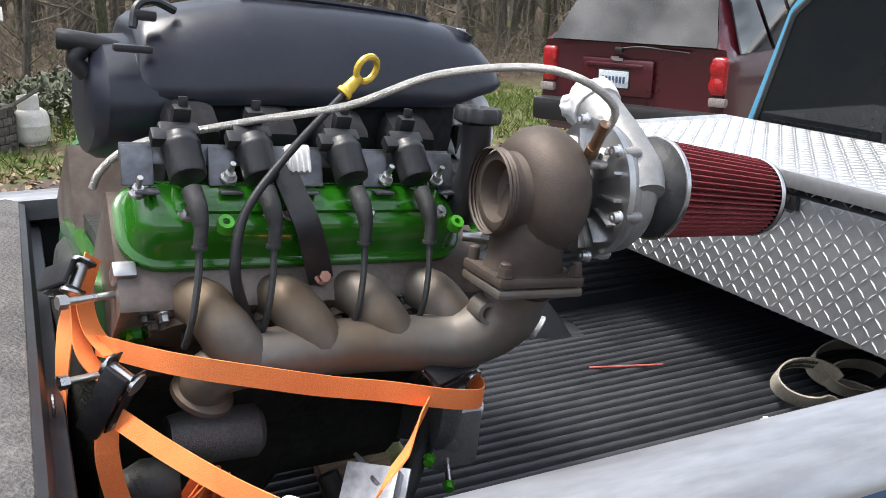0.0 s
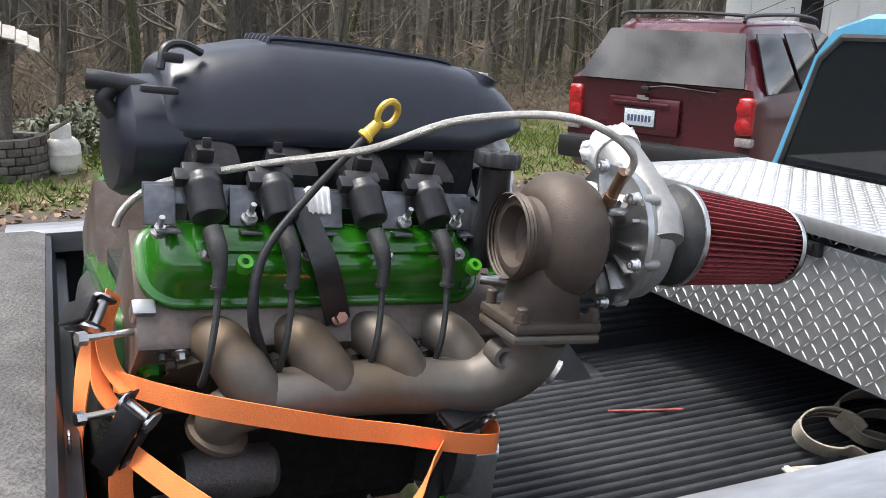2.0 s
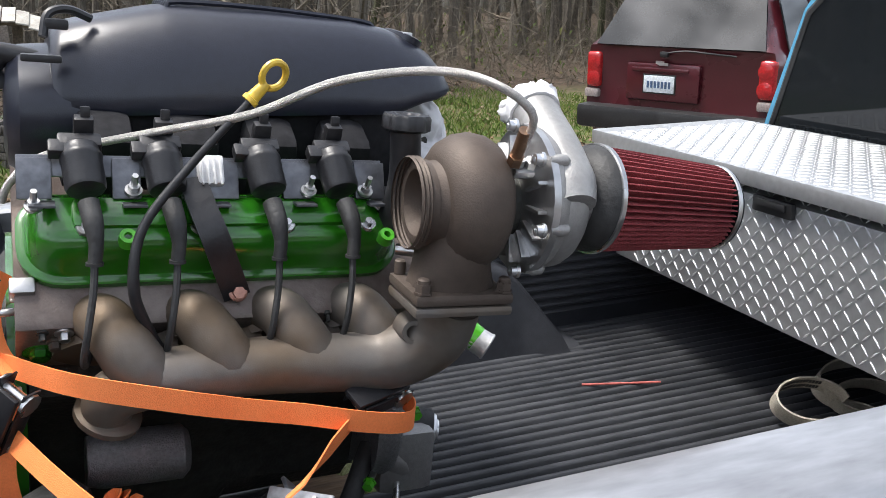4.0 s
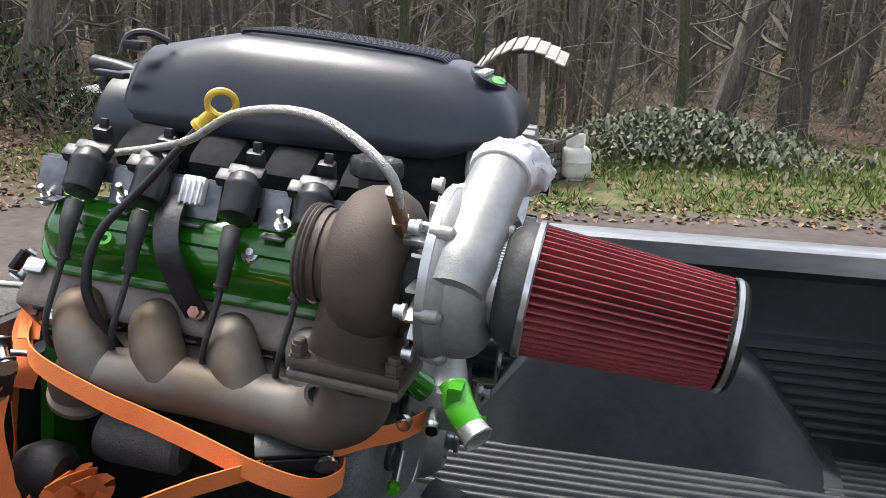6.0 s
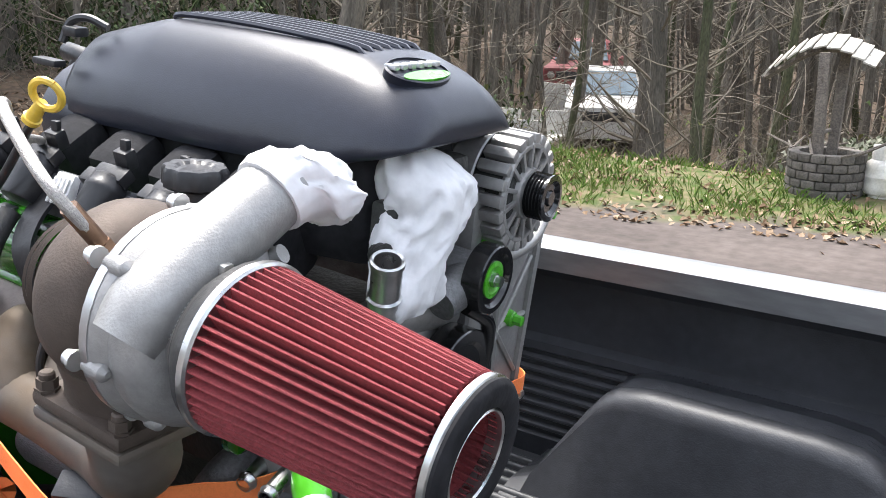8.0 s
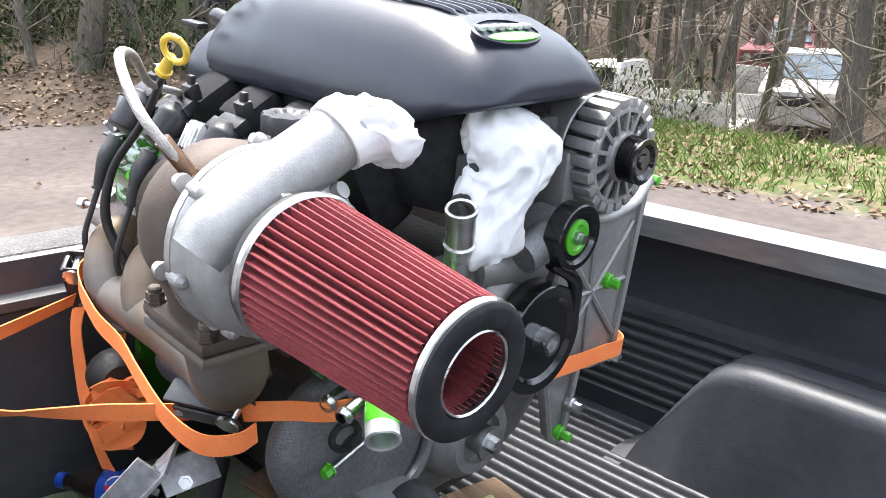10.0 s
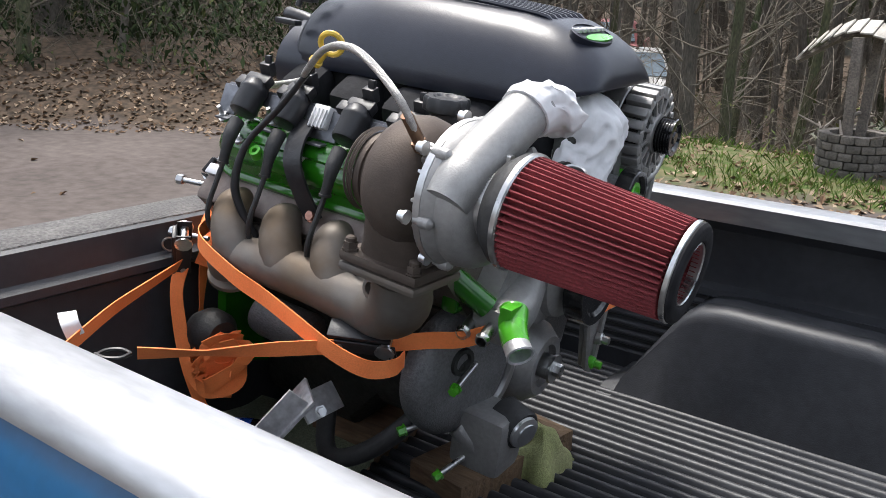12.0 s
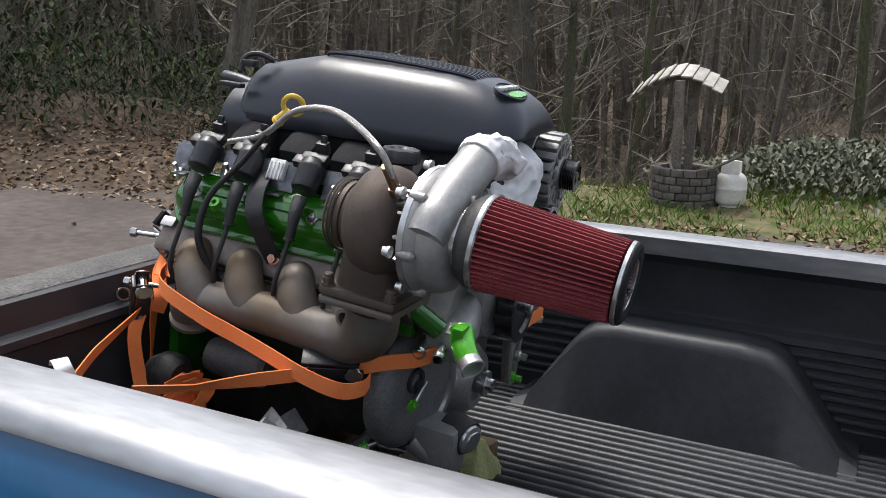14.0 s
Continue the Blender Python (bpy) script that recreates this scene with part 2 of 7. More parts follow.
def loft(bm, rings, close=True, cap=True):
    """A skin over rings of equally many points."""
    vs = [[bm.verts.new(p) for p in r] for r in rings]
    n = len(vs[0])
    for a, b in zip(vs, vs[1:]):
        for i in range(n if close else n - 1):
            j = (i + 1) % n
            bm.faces.new((a[i], a[j], b[j], b[i]))
    if cap and close:
        bm.faces.new(vs[0][::-1])
        bm.faces.new(vs[-1])
    return bm


def lathe(bm, o, d, prof, seg=32, cap=True, off=None):
    """Turns (distance along d, radius) pairs about the line from o along d."""
    d, a, b = frame_of(d)
    o = Vector(o)
    return loft(bm, [[o + d * s + (a * math.cos(2 * math.pi * k / seg) + b * math.sin(2 * math.pi * k / seg)) * r for k in range(seg)] for s, r in prof], cap=cap)


def rod(bm, p, q, r, r2=None, seg=12):
    p, q = Vector(p), Vector(q)
    return lathe(bm, p, q - p, [(0, r), ((q - p).length, r if r2 is None else r2)], seg)


def smooth(pts, n=6):
    p = [Vector(q) for q in pts]
    p = [2 * p[0] - p[1]] + p + [2 * p[-1] - p[-2]]
    out = []
    for i in range(1, len(p) - 2):
        a, b, c, d = p[i - 1:i + 3]
        for k in range(n):
            s = k / n
            out.append(0.5 * (2 * b + (c - a) * s + (2 * a - 5 * b + 4 * c - d) * s * s + (3 * b - a - 3 * c + d) * s ** 3))
    return out + [p[-2]]


def tube(bm, pts, r, seg=10, n=6, cap=True):
    """A pipe along a smooth line; r is one radius or one for each given point."""
    line = smooth(pts, n) if n else [Vector(q) for q in pts]
    radii = [r] * len(line) if not isinstance(r, (list, tuple)) else [np.interp(i / max(1, n), range(len(r)), r) for i in range(len(line))]
    rings, a = [], None
    for i, p in enumerate(line):
        d = (line[min(i + 1, len(line) - 1)] - line[max(i - 1, 0)]).normalized()
        a = frame_of(d)[1] if a is None else (a - d * a.dot(d)).normalized()
        b = d.cross(a)
        rings.append([p + (a * math.cos(2 * math.pi * k / seg) + b * math.sin(2 * math.pi * k / seg)) * radii[i] for k in range(seg)])
    return loft(bm, rings, cap=cap)


def ribbon(bm, pts, wide, width, thick=0.0025, n=6):
    """A woven band along a smooth line; wide: its across direction, one or one a point."""
    line = smooth(pts, n) if n else [Vector(q) for q in pts]
    ws = [Vector(w) for w in wide] if isinstance(wide, list) else [Vector(wide)] * len(pts)
    rings = []
    for i, p in enumerate(line):
        f = i / max(1, n)
        k = min(int(f), len(ws) - 2)
        w = ws[k].lerp(ws[k + 1], f - k)
        d = (line[min(i + 1, len(line) - 1)] - line[max(i - 1, 0)]).normalized()
        w = (w - d * w.dot(d)).normalized()
        nn = d.cross(w) * thick / 2
        h = w * width / 2
        rings.append([p - h - nn, p + h - nn, p + h + nn, p - h + nn])
    return loft(bm, rings)


def prism(bm, pts, d):
    """A plate: a flat outline pushed along d."""
    d = Vector(d)
    return loft(bm, [[Vector(p) for p in pts], [Vector(p) + d for p in pts]])


def finish(bm, name, material, angle=38):
    bmesh.ops.recalc_face_normals(bm, faces=bm.faces)
    for f in bm.faces:
        f.smooth = True
    for e in bm.edges:
        if len(e.link_faces) == 2 and e.calc_face_angle(0) > radians(angle):
            e.smooth = False
    me = bpy.data.meshes.new(name)
    bm.to_mesh(me)
    bm.free()
    for m in (material if isinstance(material, (list, tuple)) else [material]):
        me.materials.append(m)
    return me


BASE = {}


def thing(name, at, label, category, group="", kind=""):
    ob = new(name)
    ob.empty_display_size = 0.1
    ob.location = at
    BASE[ob.name] = Vector(at)
    return tagged(ob, label, category, group, kind)


def part(name, bm, material, parent, label="", turn=None, angle=38):
    """Links a bmesh, in the world's metres, as one mesh under its thing or part."""
    if turn is not None:
        bm.transform(turn)
    o = BASE[parent.name]
    bm.transform(Matrix.Translation(-o))
    ob = new(name, finish(bm, name, material, angle))
    ob.parent = parent
    BASE[ob.name] = o
    if label:
        tagged(ob, label)
    return ob


def single(name, bm, material, at, label="", category="", group="", kind="", turn=None, angle=38):
    """A thing of one mesh."""
    if turn is not None:
        bm.transform(turn)
    bm.transform(Matrix.Translation(-Vector(at)))
    ob = new(name, finish(bm, name, material, angle))
    ob.location = at
    BASE[ob.name] = Vector(at)
    return tagged(ob, label, category, group, kind)


def B():
    return bmesh.new()


# ---- ground ----
def drive_edge(x, y):
    """How far a place lies beyond the drive's edge."""
    return y - 7.55 - 0.2 * x + max(0.0, -(x + 6.5)) * 0.55


def lie(x, y):
    """The ground's height."""
    d = drive_edge(x, y)
    h = 0.10 * min(1, max(0, d / 1.2))
    if x < -4.5:
        h += min(0.6, max(0, d - 0.2) * 0.18) * min(1, (-4.5 - x) / 3)
    dip = min(1, max(0, (y - 9.2) / 5.5)) * min(1, max(0, (0.2 - x) / 2)) * min(1, max(0, (x + 13) / 3))
    h -= 0.15 * min(1, max(0, (x - 2.2) / 2)) * min(1, max(0, (y - 3.2) / 1.5))
    return h - 1.9 * dip + 0.03 * noise.noise((x * 0.5, y * 0.5, 0)) * min(1, max(0, abs(d)))


def axis(stops):
    out = []
    for a, b, n in stops:
        out += [a + (b - a) * i / n for i in range(n)]
    return out + [stops[-1][1]]


xs = axis([(-220, -30, 10), (-30, -12, 18), (-12, 6, 90), (6, 30, 24), (30, 220, 10)])
ys = axis([(-220, -10, 10), (-10, 4, 20), (4, 14, 70), (14, 40, 26), (40, 220, 10)])
me = bpy.data.meshes.new("ground")
me.from_pydata([(x, y, lie(x, y)) for y in ys for x in xs], [], [(j * len(xs) + i, j * len(xs) + i + 1, (j + 1) * len(xs) + i + 1, (j + 1) * len(xs) + i) for j in range(len(ys) - 1) for i in range(len(xs) - 1)])
for f in me.polygons:
    f.use_smooth = True


def ground_mat():
    m = mat("drive_and_verge", (0.074, 0.061, 0.055), (0.114, 0.095, 0.086), rough=0.95, s1=0.7, s2=9, fine=0.22, bump=0.35, bs=22, spec=0.2)
    n, l = m.node_tree.nodes, m.node_tree.links
    b = n["Principled BSDF"]
    dirt = b.inputs["Base Color"].links[0].from_socket
    g = n.new("ShaderNodeNewGeometry")
    sx = n.new("ShaderNodeSeparateXYZ")
    l.new(g.outputs["Position"], sx.inputs[0])

    def op(o, a, c):
        q = n.new("ShaderNodeMath")
        q.operation = o
        for k, v in enumerate((a, c)):
            if isinstance(v, (int, float)):
                q.inputs[k].default_value = v
            else:
                l.new(v, q.inputs[k])
        return q.outputs[0]

    def nz(s):
        q = n.new("ShaderNodeTexNoise")
        q.inputs["Scale"].default_value, q.inputs["Detail"].default_value = s, 7
        l.new(g.outputs["Position"], q.inputs["Vector"])
        return q.outputs[0]
    x, y = sx.outputs[0], sx.outputs[1]
    left = op("MULTIPLY", op("MAXIMUM", op("SUBTRACT", -6.5, x), 0.0), 0.55)
    d = op("ADD", op("SUBTRACT", op("SUBTRACT", y, 7.55), op("MULTIPLY", x, 0.2)), left)
    d = op("ADD", d, op("MULTIPLY", op("SUBTRACT", nz(1.4), 0.5), 1.6))

    def mixed(f, a, c):
        q = n.new("ShaderNodeMix")
        q.data_type = "RGBA"
        l.new(f, q.inputs[0])
        l.new(a, q.inputs[6])
        l.new(c, q.inputs[7])
        return q.outputs[2]

    def two(c1, c2, s):
        r = n.new("ShaderNodeValToRGB")
        r.color_ramp.elements[0].position, r.color_ramp.elements[1].position = 0.38, 0.62
        r.color_ramp.elements[0].color, r.color_ramp.elements[1].color = (*c1, 1), (*c2, 1)
        l.new(nz(s), r.inputs[0])
        return r.outputs[0]

    def step(v, a, c):
        q = n.new("ShaderNodeMapRange")
        q.inputs[1].default_value, q.inputs[2].default_value = a, c
        l.new(v, q.inputs[0])
        return q.outputs[0]
    green = two((0.055, 0.085, 0.02), (0.15, 0.125, 0.07), 7)
    leafy = two((0.10, 0.07, 0.048), (0.045, 0.034, 0.024), 11)
    side = step(op("ADD", x, op("MULTIPLY", nz(0.6), 3.0)), -4.0, -2.0)
    floor_far = mixed(step(d, 2.6, 4.2), green, leafy)
    verge = mixed(side, leafy, floor_far)
    l.new(mixed(step(d, -0.1, 0.25), dirt, verge), b.inputs["Base Color"])
    return m


me.materials.append(ground_mat())
tagged(new("ground", me), "bare dirt drive edged by grass and fallen leaves", "ground", kind="structure")

# ---- the pickup truck ----
MT = Matrix.Translation((0, 0.58, 1.195)) @ Matrix.Rotation(radians(-1.0), 4, "X") @ Matrix.Translation((0, -0.58, -1.195))
YN, YF = 0.605, 2.05      # inner edges of the two rails
YC = (YN + YF) / 2
FLOOR, RAIL = 0.71, 1.195
truck = thing("pickup_truck", (1.8, YC, 0.0), "blue pickup truck with bright bed rails parked on dirt", "pickup truck")


def side_panel(y, s):
    """The outer skin of the bed; s: -1 on the near side."""
    bm = B()
    prof = [(0.025, 1.165), (0.0, 1.13), (-0.035, 1.02), (-0.04, 0.86), (-0.03, 0.62), (0.0, 0.46), (0.02, 0.46), (0.03, 1.16)]
    prof = [(y - s * (a - 0.0) if s > 0 else y + a, z) for a, z in prof]
    loft(bm, [[(x, a, z) for a, z in prof] for x in (-0.08, 0.2, 0.6, 1.0, 1.5, 2.12)])
    return bm


def rail(y_in, s):
    """The bright cap of a bed side: a flat top, rolled to the outside, a short lip to the inside."""
    prof = [(0.0, -0.05), (-0.003, -0.005), (0.003, 0.002), (0.02, 0.004), (0.085, 0.0), (0.108, -0.006), (0.12, -0.018), (0.124, -0.032), (0.120, -0.034), (0.104, -0.02), (0.082, -0.008), (0.018, -0.004), (0.004, -0.05)]
    bm = B()
    loft(bm, [[(x, y_in + s * a, RAIL + z) for a, z in prof] for x in [-0.055 + 2.16 * i / 24 for i in range(25)]])
    return bm


part("bed_side", side_panel(YN - 0.135, -1), BLUE, truck, turn=MT)
part("bed_side", side_panel(YF + 0.135, 1), BLUE, truck, turn=MT)
part("bed_rail", rail(YN, -1), RAIL_ALU, truck, "bright worn chrome bed rail cap", turn=MT)
part("bed_rail", rail(YF, 1), RAIL_ALU, truck, "bright worn chrome bed rail cap", turn=MT)
bm = B()
rbox(bm, (-0.045, YC, 0.93), (0.05, 1.46, 0.46), 0.012)
tg = part("tailgate", bm, BLUE, truck, turn=MT)
bm = B()
prof = [(0.028, 1.09), (0.034, 1.175), (0.024, 1.19), (0.0, 1.196), (-0.07, 1.196), (-0.088, 1.188), (-0.094, 1.17), (-0.094, 1.13), (-0.088, 1.13), (-0.084, 1.17), (0.02, 1.17), (0.022, 1.09)]
loft(bm, [[(x, YN - 0.08 + 1.54 * k / 20, z + 0.0015 * noise.noise((k * 0.9, 0, 0))) for x, z in prof] for k in range(21)])
part("tailgate_cap", bm, LINER_WORN, tg, "scuffed grey plastic tailgate top cap", turn=MT)
bm = B()
rbox(bm, (1.02, YC, 0.655), (2.16, 1.62, 0.06), 0.01)
part("bed_floor", bm, BLUE, truck, turn=MT)
bm = B()
rbox(bm, (2.10, YC, 0.92), (0.04, 1.62, 0.52), 0.01)
part("front_bulkhead", bm, BLUE, truck, turn=MT)
# the cab
bm = B()
cw = [(-0.86, 0.45), (-0.90, 0.75), (-0.88, 1.10), (-0.84, 1.22), (-0.70, 1.60), (-0.64, 1.675), (-0.52, 1.71), (0.52, 1.71), (0.64, 1.675), (0.70, 1.60), (0.84, 1.22), (0.88, 1.10), (0.90, 0.75), (0.86, 0.45)]


def cab_ring(x, k, lift):
    return [(x, YC + a * k, 0.45 + (z - 0.45) * lift) for a, z in cw]


loft(bm, [cab_ring(2.17, 0.985, 0.99), cab_ring(2.2, 1, 1), cab_ring(2.9, 1.0, 1.01), cab_ring(3.15, 0.99, 0.995), cab_ring(3.6, 0.97, 0.72), cab_ring(3.62, 0.96, 0.55)])
cab = part("cab", bm, BLUE_ROOF, truck, "light blue cab", turn=MT)
bm = B()
pts = [(-0.77, 1.24), (0.77, 1.24), (0.655, 1.58), (0.58, 1.645), (-0.58, 1.645), (-0.655, 1.58)]
prism(bm, [(2.155, YC + a, z) for a, z in pts], (0.02, 0, 0))
rw = part("rear_window", bm, GLASS_DARK, cab, "dark tinted rear window", turn=MT)
bm = B()
for a, c in zip(pts, pts[1:] + pts[:1]):
    tube(bm, [(2.158, YC + a[0], a[1]), (2.158, YC + c[0], c[1])], 0.011, 6, 0)
rbox(bm, (2.152, YC - 0.28, 1.44), (0.012, 0.02, 0.40), 0.003)
rbox(bm, (2.152, YC + 0.28, 1.44), (0.012, 0.02, 0.40), 0.003)
part("window_seal", bm, RUBBER, cab, turn=MT)
for s in (-1, 1):
    bm = B()
    prism(bm, [(2.32, YC + s * 0.838, 1.23), (3.1, YC + s * 0.835, 1.23), (2.95, YC + s * 0.712, 1.60), (2.36, YC + s * 0.708, 1.60)], (0, s * 0.012, 0))
    part("side_window", bm, GLASS_DARK, cab, turn=MT)
bm = B()
hood = [(-0.88, 0.45), (-0.90, 0.8), (-0.86, 1.02), (-0.7, 1.10), (0.7, 1.10), (0.86, 1.02), (0.90, 0.8), (0.88, 0.45)]
loft(bm, [[(x, YC + a * k, 0.45 + (z - 0.45) * k2) for a, z in hood] for x, k, k2 in ((3.5, 1, 1), (4.2, 0.99, 0.97), (4.7, 0.96, 0.92), (4.78, 0.94, 0.8))])
part("hood", bm, BLUE, truck, turn=MT)


def wheel(at, parent, r=0.36, wide=0.24):
    x, y, z = at
    bm = B()
    lathe(bm, (x, y - wide / 2, z), (0, 1, 0), [(0.0, r * 0.62), (0.01, r * 0.9), (0.04, r), (wide - 0.04, r), (wide - 0.01, r * 0.9), (wide, r * 0.62)], 36)
    ty = part("tyre", bm, RUBBER, parent)
    bm = B()
    lathe(bm, (x, y - wide / 2 - 0.004, z), (0, 1, 0), [(0.0, r * 0.3), (0.012, r * 0.5), (0.0, r * 0.62), (wide + 0.008, r * 0.62)], 24)
    part("rim", bm, STEEL, ty)


for x in (1.05, 4.15):
    for y in (YC - 0.74, YC + 0.74):
        wheel((x, y, 0.36), truck)

# ---- the black plastic liner in the bed ----
liner = thing("bed_liner", (1.0, YC, FLOOR - 0.02), "black ribbed plastic drop-in liner covering the truck bed", "bed liner")
WN, WF = YN - 0.075, YF + 0.075    # inner faces of its walls
bm = B()
prof = []
y = WN + 0.03
while y < WF - 0.06:
    prof += [(y, FLOOR - 0.018), (y + 0.003, FLOOR - 0.006), (y + 0.007, FLOOR - 0.001), (y + 0.0115, FLOOR), (y + 0.016, FLOOR - 0.001), (y + 0.020, FLOOR - 0.006), (y + 0.023, FLOOR - 0.018)]
    y += 0.034
prof = [(WN, FLOOR - 0.018)] + prof + [(WF, FLOOR - 0.018), (WF, FLOOR - 0.024), (WN, FLOOR - 0.024)]
loft(bm, [[(x, a, z) for a, z in prof] for x in (0.05, 0.6, 1.2, 2.07)])
part("ribbed_floor", bm, LINER_FLOOR, liner, "black floor moulded in long ribs", turn=MT, angle=50)


def liner_wall(y, s):
    bm = B()
    zz = [FLOOR - 0.02, FLOOR + 0.02]
    z = FLOOR + 0.03
    prof = [(0.0, FLOOR - 0.02), (0.004, FLOOR + 0.02)]
    while z < FLOOR + 0.23:
        prof += [(0.006, z), (-0.004, z + 0.006), (-0.004, z + 0.014), (0.006, z + 0.020)]
        z += 0.026
    prof += [(0.004, FLOOR + 0.25), (-0.016, FLOOR + 0.262), (-0.018, FLOOR + 0.275), (0.006, FLOOR + 0.40), (0.03, RAIL - 0.052), (0.075, RAIL - 0.044), (0.075, RAIL - 0.040), (0.02, RAIL - 0.046)]
    back = [(-0.03, RAIL - 0.05), (-0.03, FLOOR - 0.02)]
    pr = prof + back
    loft(bm, [[(x, y - s * a, z) for a, z in pr] for x in [0.04 + 2.03 * i / 12 for i in range(13)]])
    return bm


part("side_wall", liner_wall(WN, -1), LINER, liner, turn=MT, angle=25)
part("side_wall", liner_wall(WF, 1), LINER, liner, turn=MT, angle=25)
bm = B()
prof = [(0.03, FLOOR - 0.02), (0.055, FLOOR + 0.02), (0.05, FLOOR + 0.30), (0.046, FLOOR + 0.385), (0.062, FLOOR + 0.395), (0.060, FLOOR + 0.41), (0.042, FLOOR + 0.42), (0.036, RAIL - 0.012), (0.022, RAIL - 0.006), (0.01, FLOOR)]
loft(bm, [[(x, y, z) for x, z in prof] for y in [WN + (WF - WN) * i / 10 for i in range(11)]])
part("tailgate_liner", bm, LINER, liner, turn=MT, angle=25)


def arch(s):
    """The moulded wheel arch: sloping front, rounded top edge, fine ribs along its top."""
    bm = B()
    y0, y1 = (WF, YF - 0.07) if s > 0 else (WN, YN + 0.07)
    top = FLOOR + 0.25

    def ring(x, k, reach):
        inner = y0 + (y1 - y0) * reach
        pts = [(y0 + s * 0.01, FLOOR - 0.01), (y0 + s * 0.01, FLOOR + (top - FLOOR) * k)]
        for q in range(8):
            a = y0 + (y1 - y0) * reach * (0.22 + 0.5 * q / 8)
            pts += [(a, FLOOR + (top - FLOOR) * k + (0.0 if q % 2 else -0.004))]
        for q in range(5):
            g = q / 4 * math.pi / 2
            pts += [(inner - s * -0.035 + (-s) * 0.035 * math.sin(g) - s * 0.0, FLOOR + (top - FLOOR) * k - 0.035 * (1 - math.cos(g)) * min(1, k * 2))]
        pts += [(inner - s * 0.05, FLOOR - 0.01)]
        return [(x, a, z) for a, z in pts]
    shape = [(0.560, 0.02, 1.12), (0.60, 0.10, 1.10), (0.70, 0.70, 1.03), (0.735, 0.88, 1.01), (0.77, 0.965, 1.0), (0.83, 1.0, 1.0), (1.13, 1.0, 1.0), (1.20, 0.97, 1.0), (1.24, 0.89, 1.01), (1.275, 0.72, 1.03), (1.39, 0.10, 1.10), (1.43, 0.02, 1.12)]
    loft(bm, [ring(*q) for q in shape])
    return bm


part("wheel_arch", arch(1), LINER, liner, "black wheel arch with fine ribs on top", turn=MT, angle=30)
part("wheel_arch", arch(-1), LINER, liner, turn=MT, angle=30)
bm = B()
for k in range(18):
    a = 2 * math.pi * k / 18
    b = 2 * math.pi * (k + 1) / 18
    f = lambda t: (0.048, 1.07 + 0.017 * math.cos(t), 1.142 + 0.013 * math.sin(t) - 0.004 * math.cos(t))
    rod(bm, f(a), f(b), 0.0022, seg=6)
part("tie_down_loop", bm, STEEL, liner, turn=MT)

# ---- toolbox across the bed ----
BX0, BX1, BZ0, BZ1 = 1.594, 2.07, 0.925, 1.27
box = thing("toolbox", (1.85, YC, RAIL), "diamond-plate aluminium truck toolbox resting across the bed rails", "toolbox")
bm = B()
rbox(bm, ((BX0 + BX1) / 2, YC, (BZ0 + RAIL + 0.012) / 2), (BX1 - BX0, YF - YN - 0.02, RAIL + 0.012 - BZ0), 0.006)
body = part("body", bm, ALU_PLATE, box, "bright diamond tread plate", turn=MT)
bm = B()
y0, y1 = YN - 0.10, YF + 0.10
rbox(bm, ((BX0 + BX1) / 2 - 0.01, YC, BZ1 - 0.022), (BX1 - BX0 + 0.035, y1 - y0, 0.04), 0.008)
lid = part("lid", bm, ALU_PLATE, box, "bright diamond tread plate lid", turn=MT)


def treads(bm, o, du, dv, nu, nv, n, pitch=0.0255):
    """Raised bars, alternately leaning, on the plane o + i du + j dv."""
    for i in range(nu):
        for j in range(nv):
            c = o + du * ((i + 0.5) * pitch) + dv * ((j + 0.5) * pitch)
            lean = (du + dv).normalized() if (i + j) % 2 else (du - dv).normalized()
            ac = n.cross(lean)
            L, w, h = 0.0142, 0.0027, 0.0020
            base = [c - lean * L, c + ac * w, c + lean * L, c - ac * w]
            top = [c - lean * L * 0.55 + n * h, c + ac * w * 0.45 + n * h, c + lean * L * 0.55 + n * h, c - ac * w * 0.45 + n * h]
            vb, vt = [bm.verts.new(p) for p in base], [bm.verts.new(p) for p in top]
            bm.faces.new(vt)
            for k in range(4):
                bm.faces.new((vb[k], vb[(k + 1) % 4], vt[(k + 1) % 4], vt[k]))
    return bm


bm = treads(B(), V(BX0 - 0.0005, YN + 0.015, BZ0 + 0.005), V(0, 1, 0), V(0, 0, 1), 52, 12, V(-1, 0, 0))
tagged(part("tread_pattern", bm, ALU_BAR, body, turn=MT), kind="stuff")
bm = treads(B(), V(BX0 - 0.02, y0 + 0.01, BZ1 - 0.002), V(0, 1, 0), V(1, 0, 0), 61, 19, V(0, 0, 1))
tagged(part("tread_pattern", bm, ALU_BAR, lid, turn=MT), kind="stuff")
bm = B()
rbox(bm, (BX0 - 0.008, YC + 0.09, 1.195), (0.014, 0.12, 0.035), 0.004)
rbox(bm, (BX0 - 0.016, YC + 0.09, 1.20), (0.01, 0.09, 0.015), 0.003)
part("latch", bm, TRIM_BLACK, box, "black recessed paddle latch", turn=MT)
# a rubber seal strip between box and cab
bm = B()
for k in range(46):
    rbox(bm, (2.115, YN - 0.05 + k * 0.033, 1.25), (0.03, 0.022, 0.014), 0.003, Matrix.Rotation(0.5, 3, "Z"))
rbox(bm, (2.118, YC, 1.238), (0.05, 1.56, 0.012), 0.002)
part("rear_hinge_strip", bm, TRIM_BLACK, box, turn=MT)
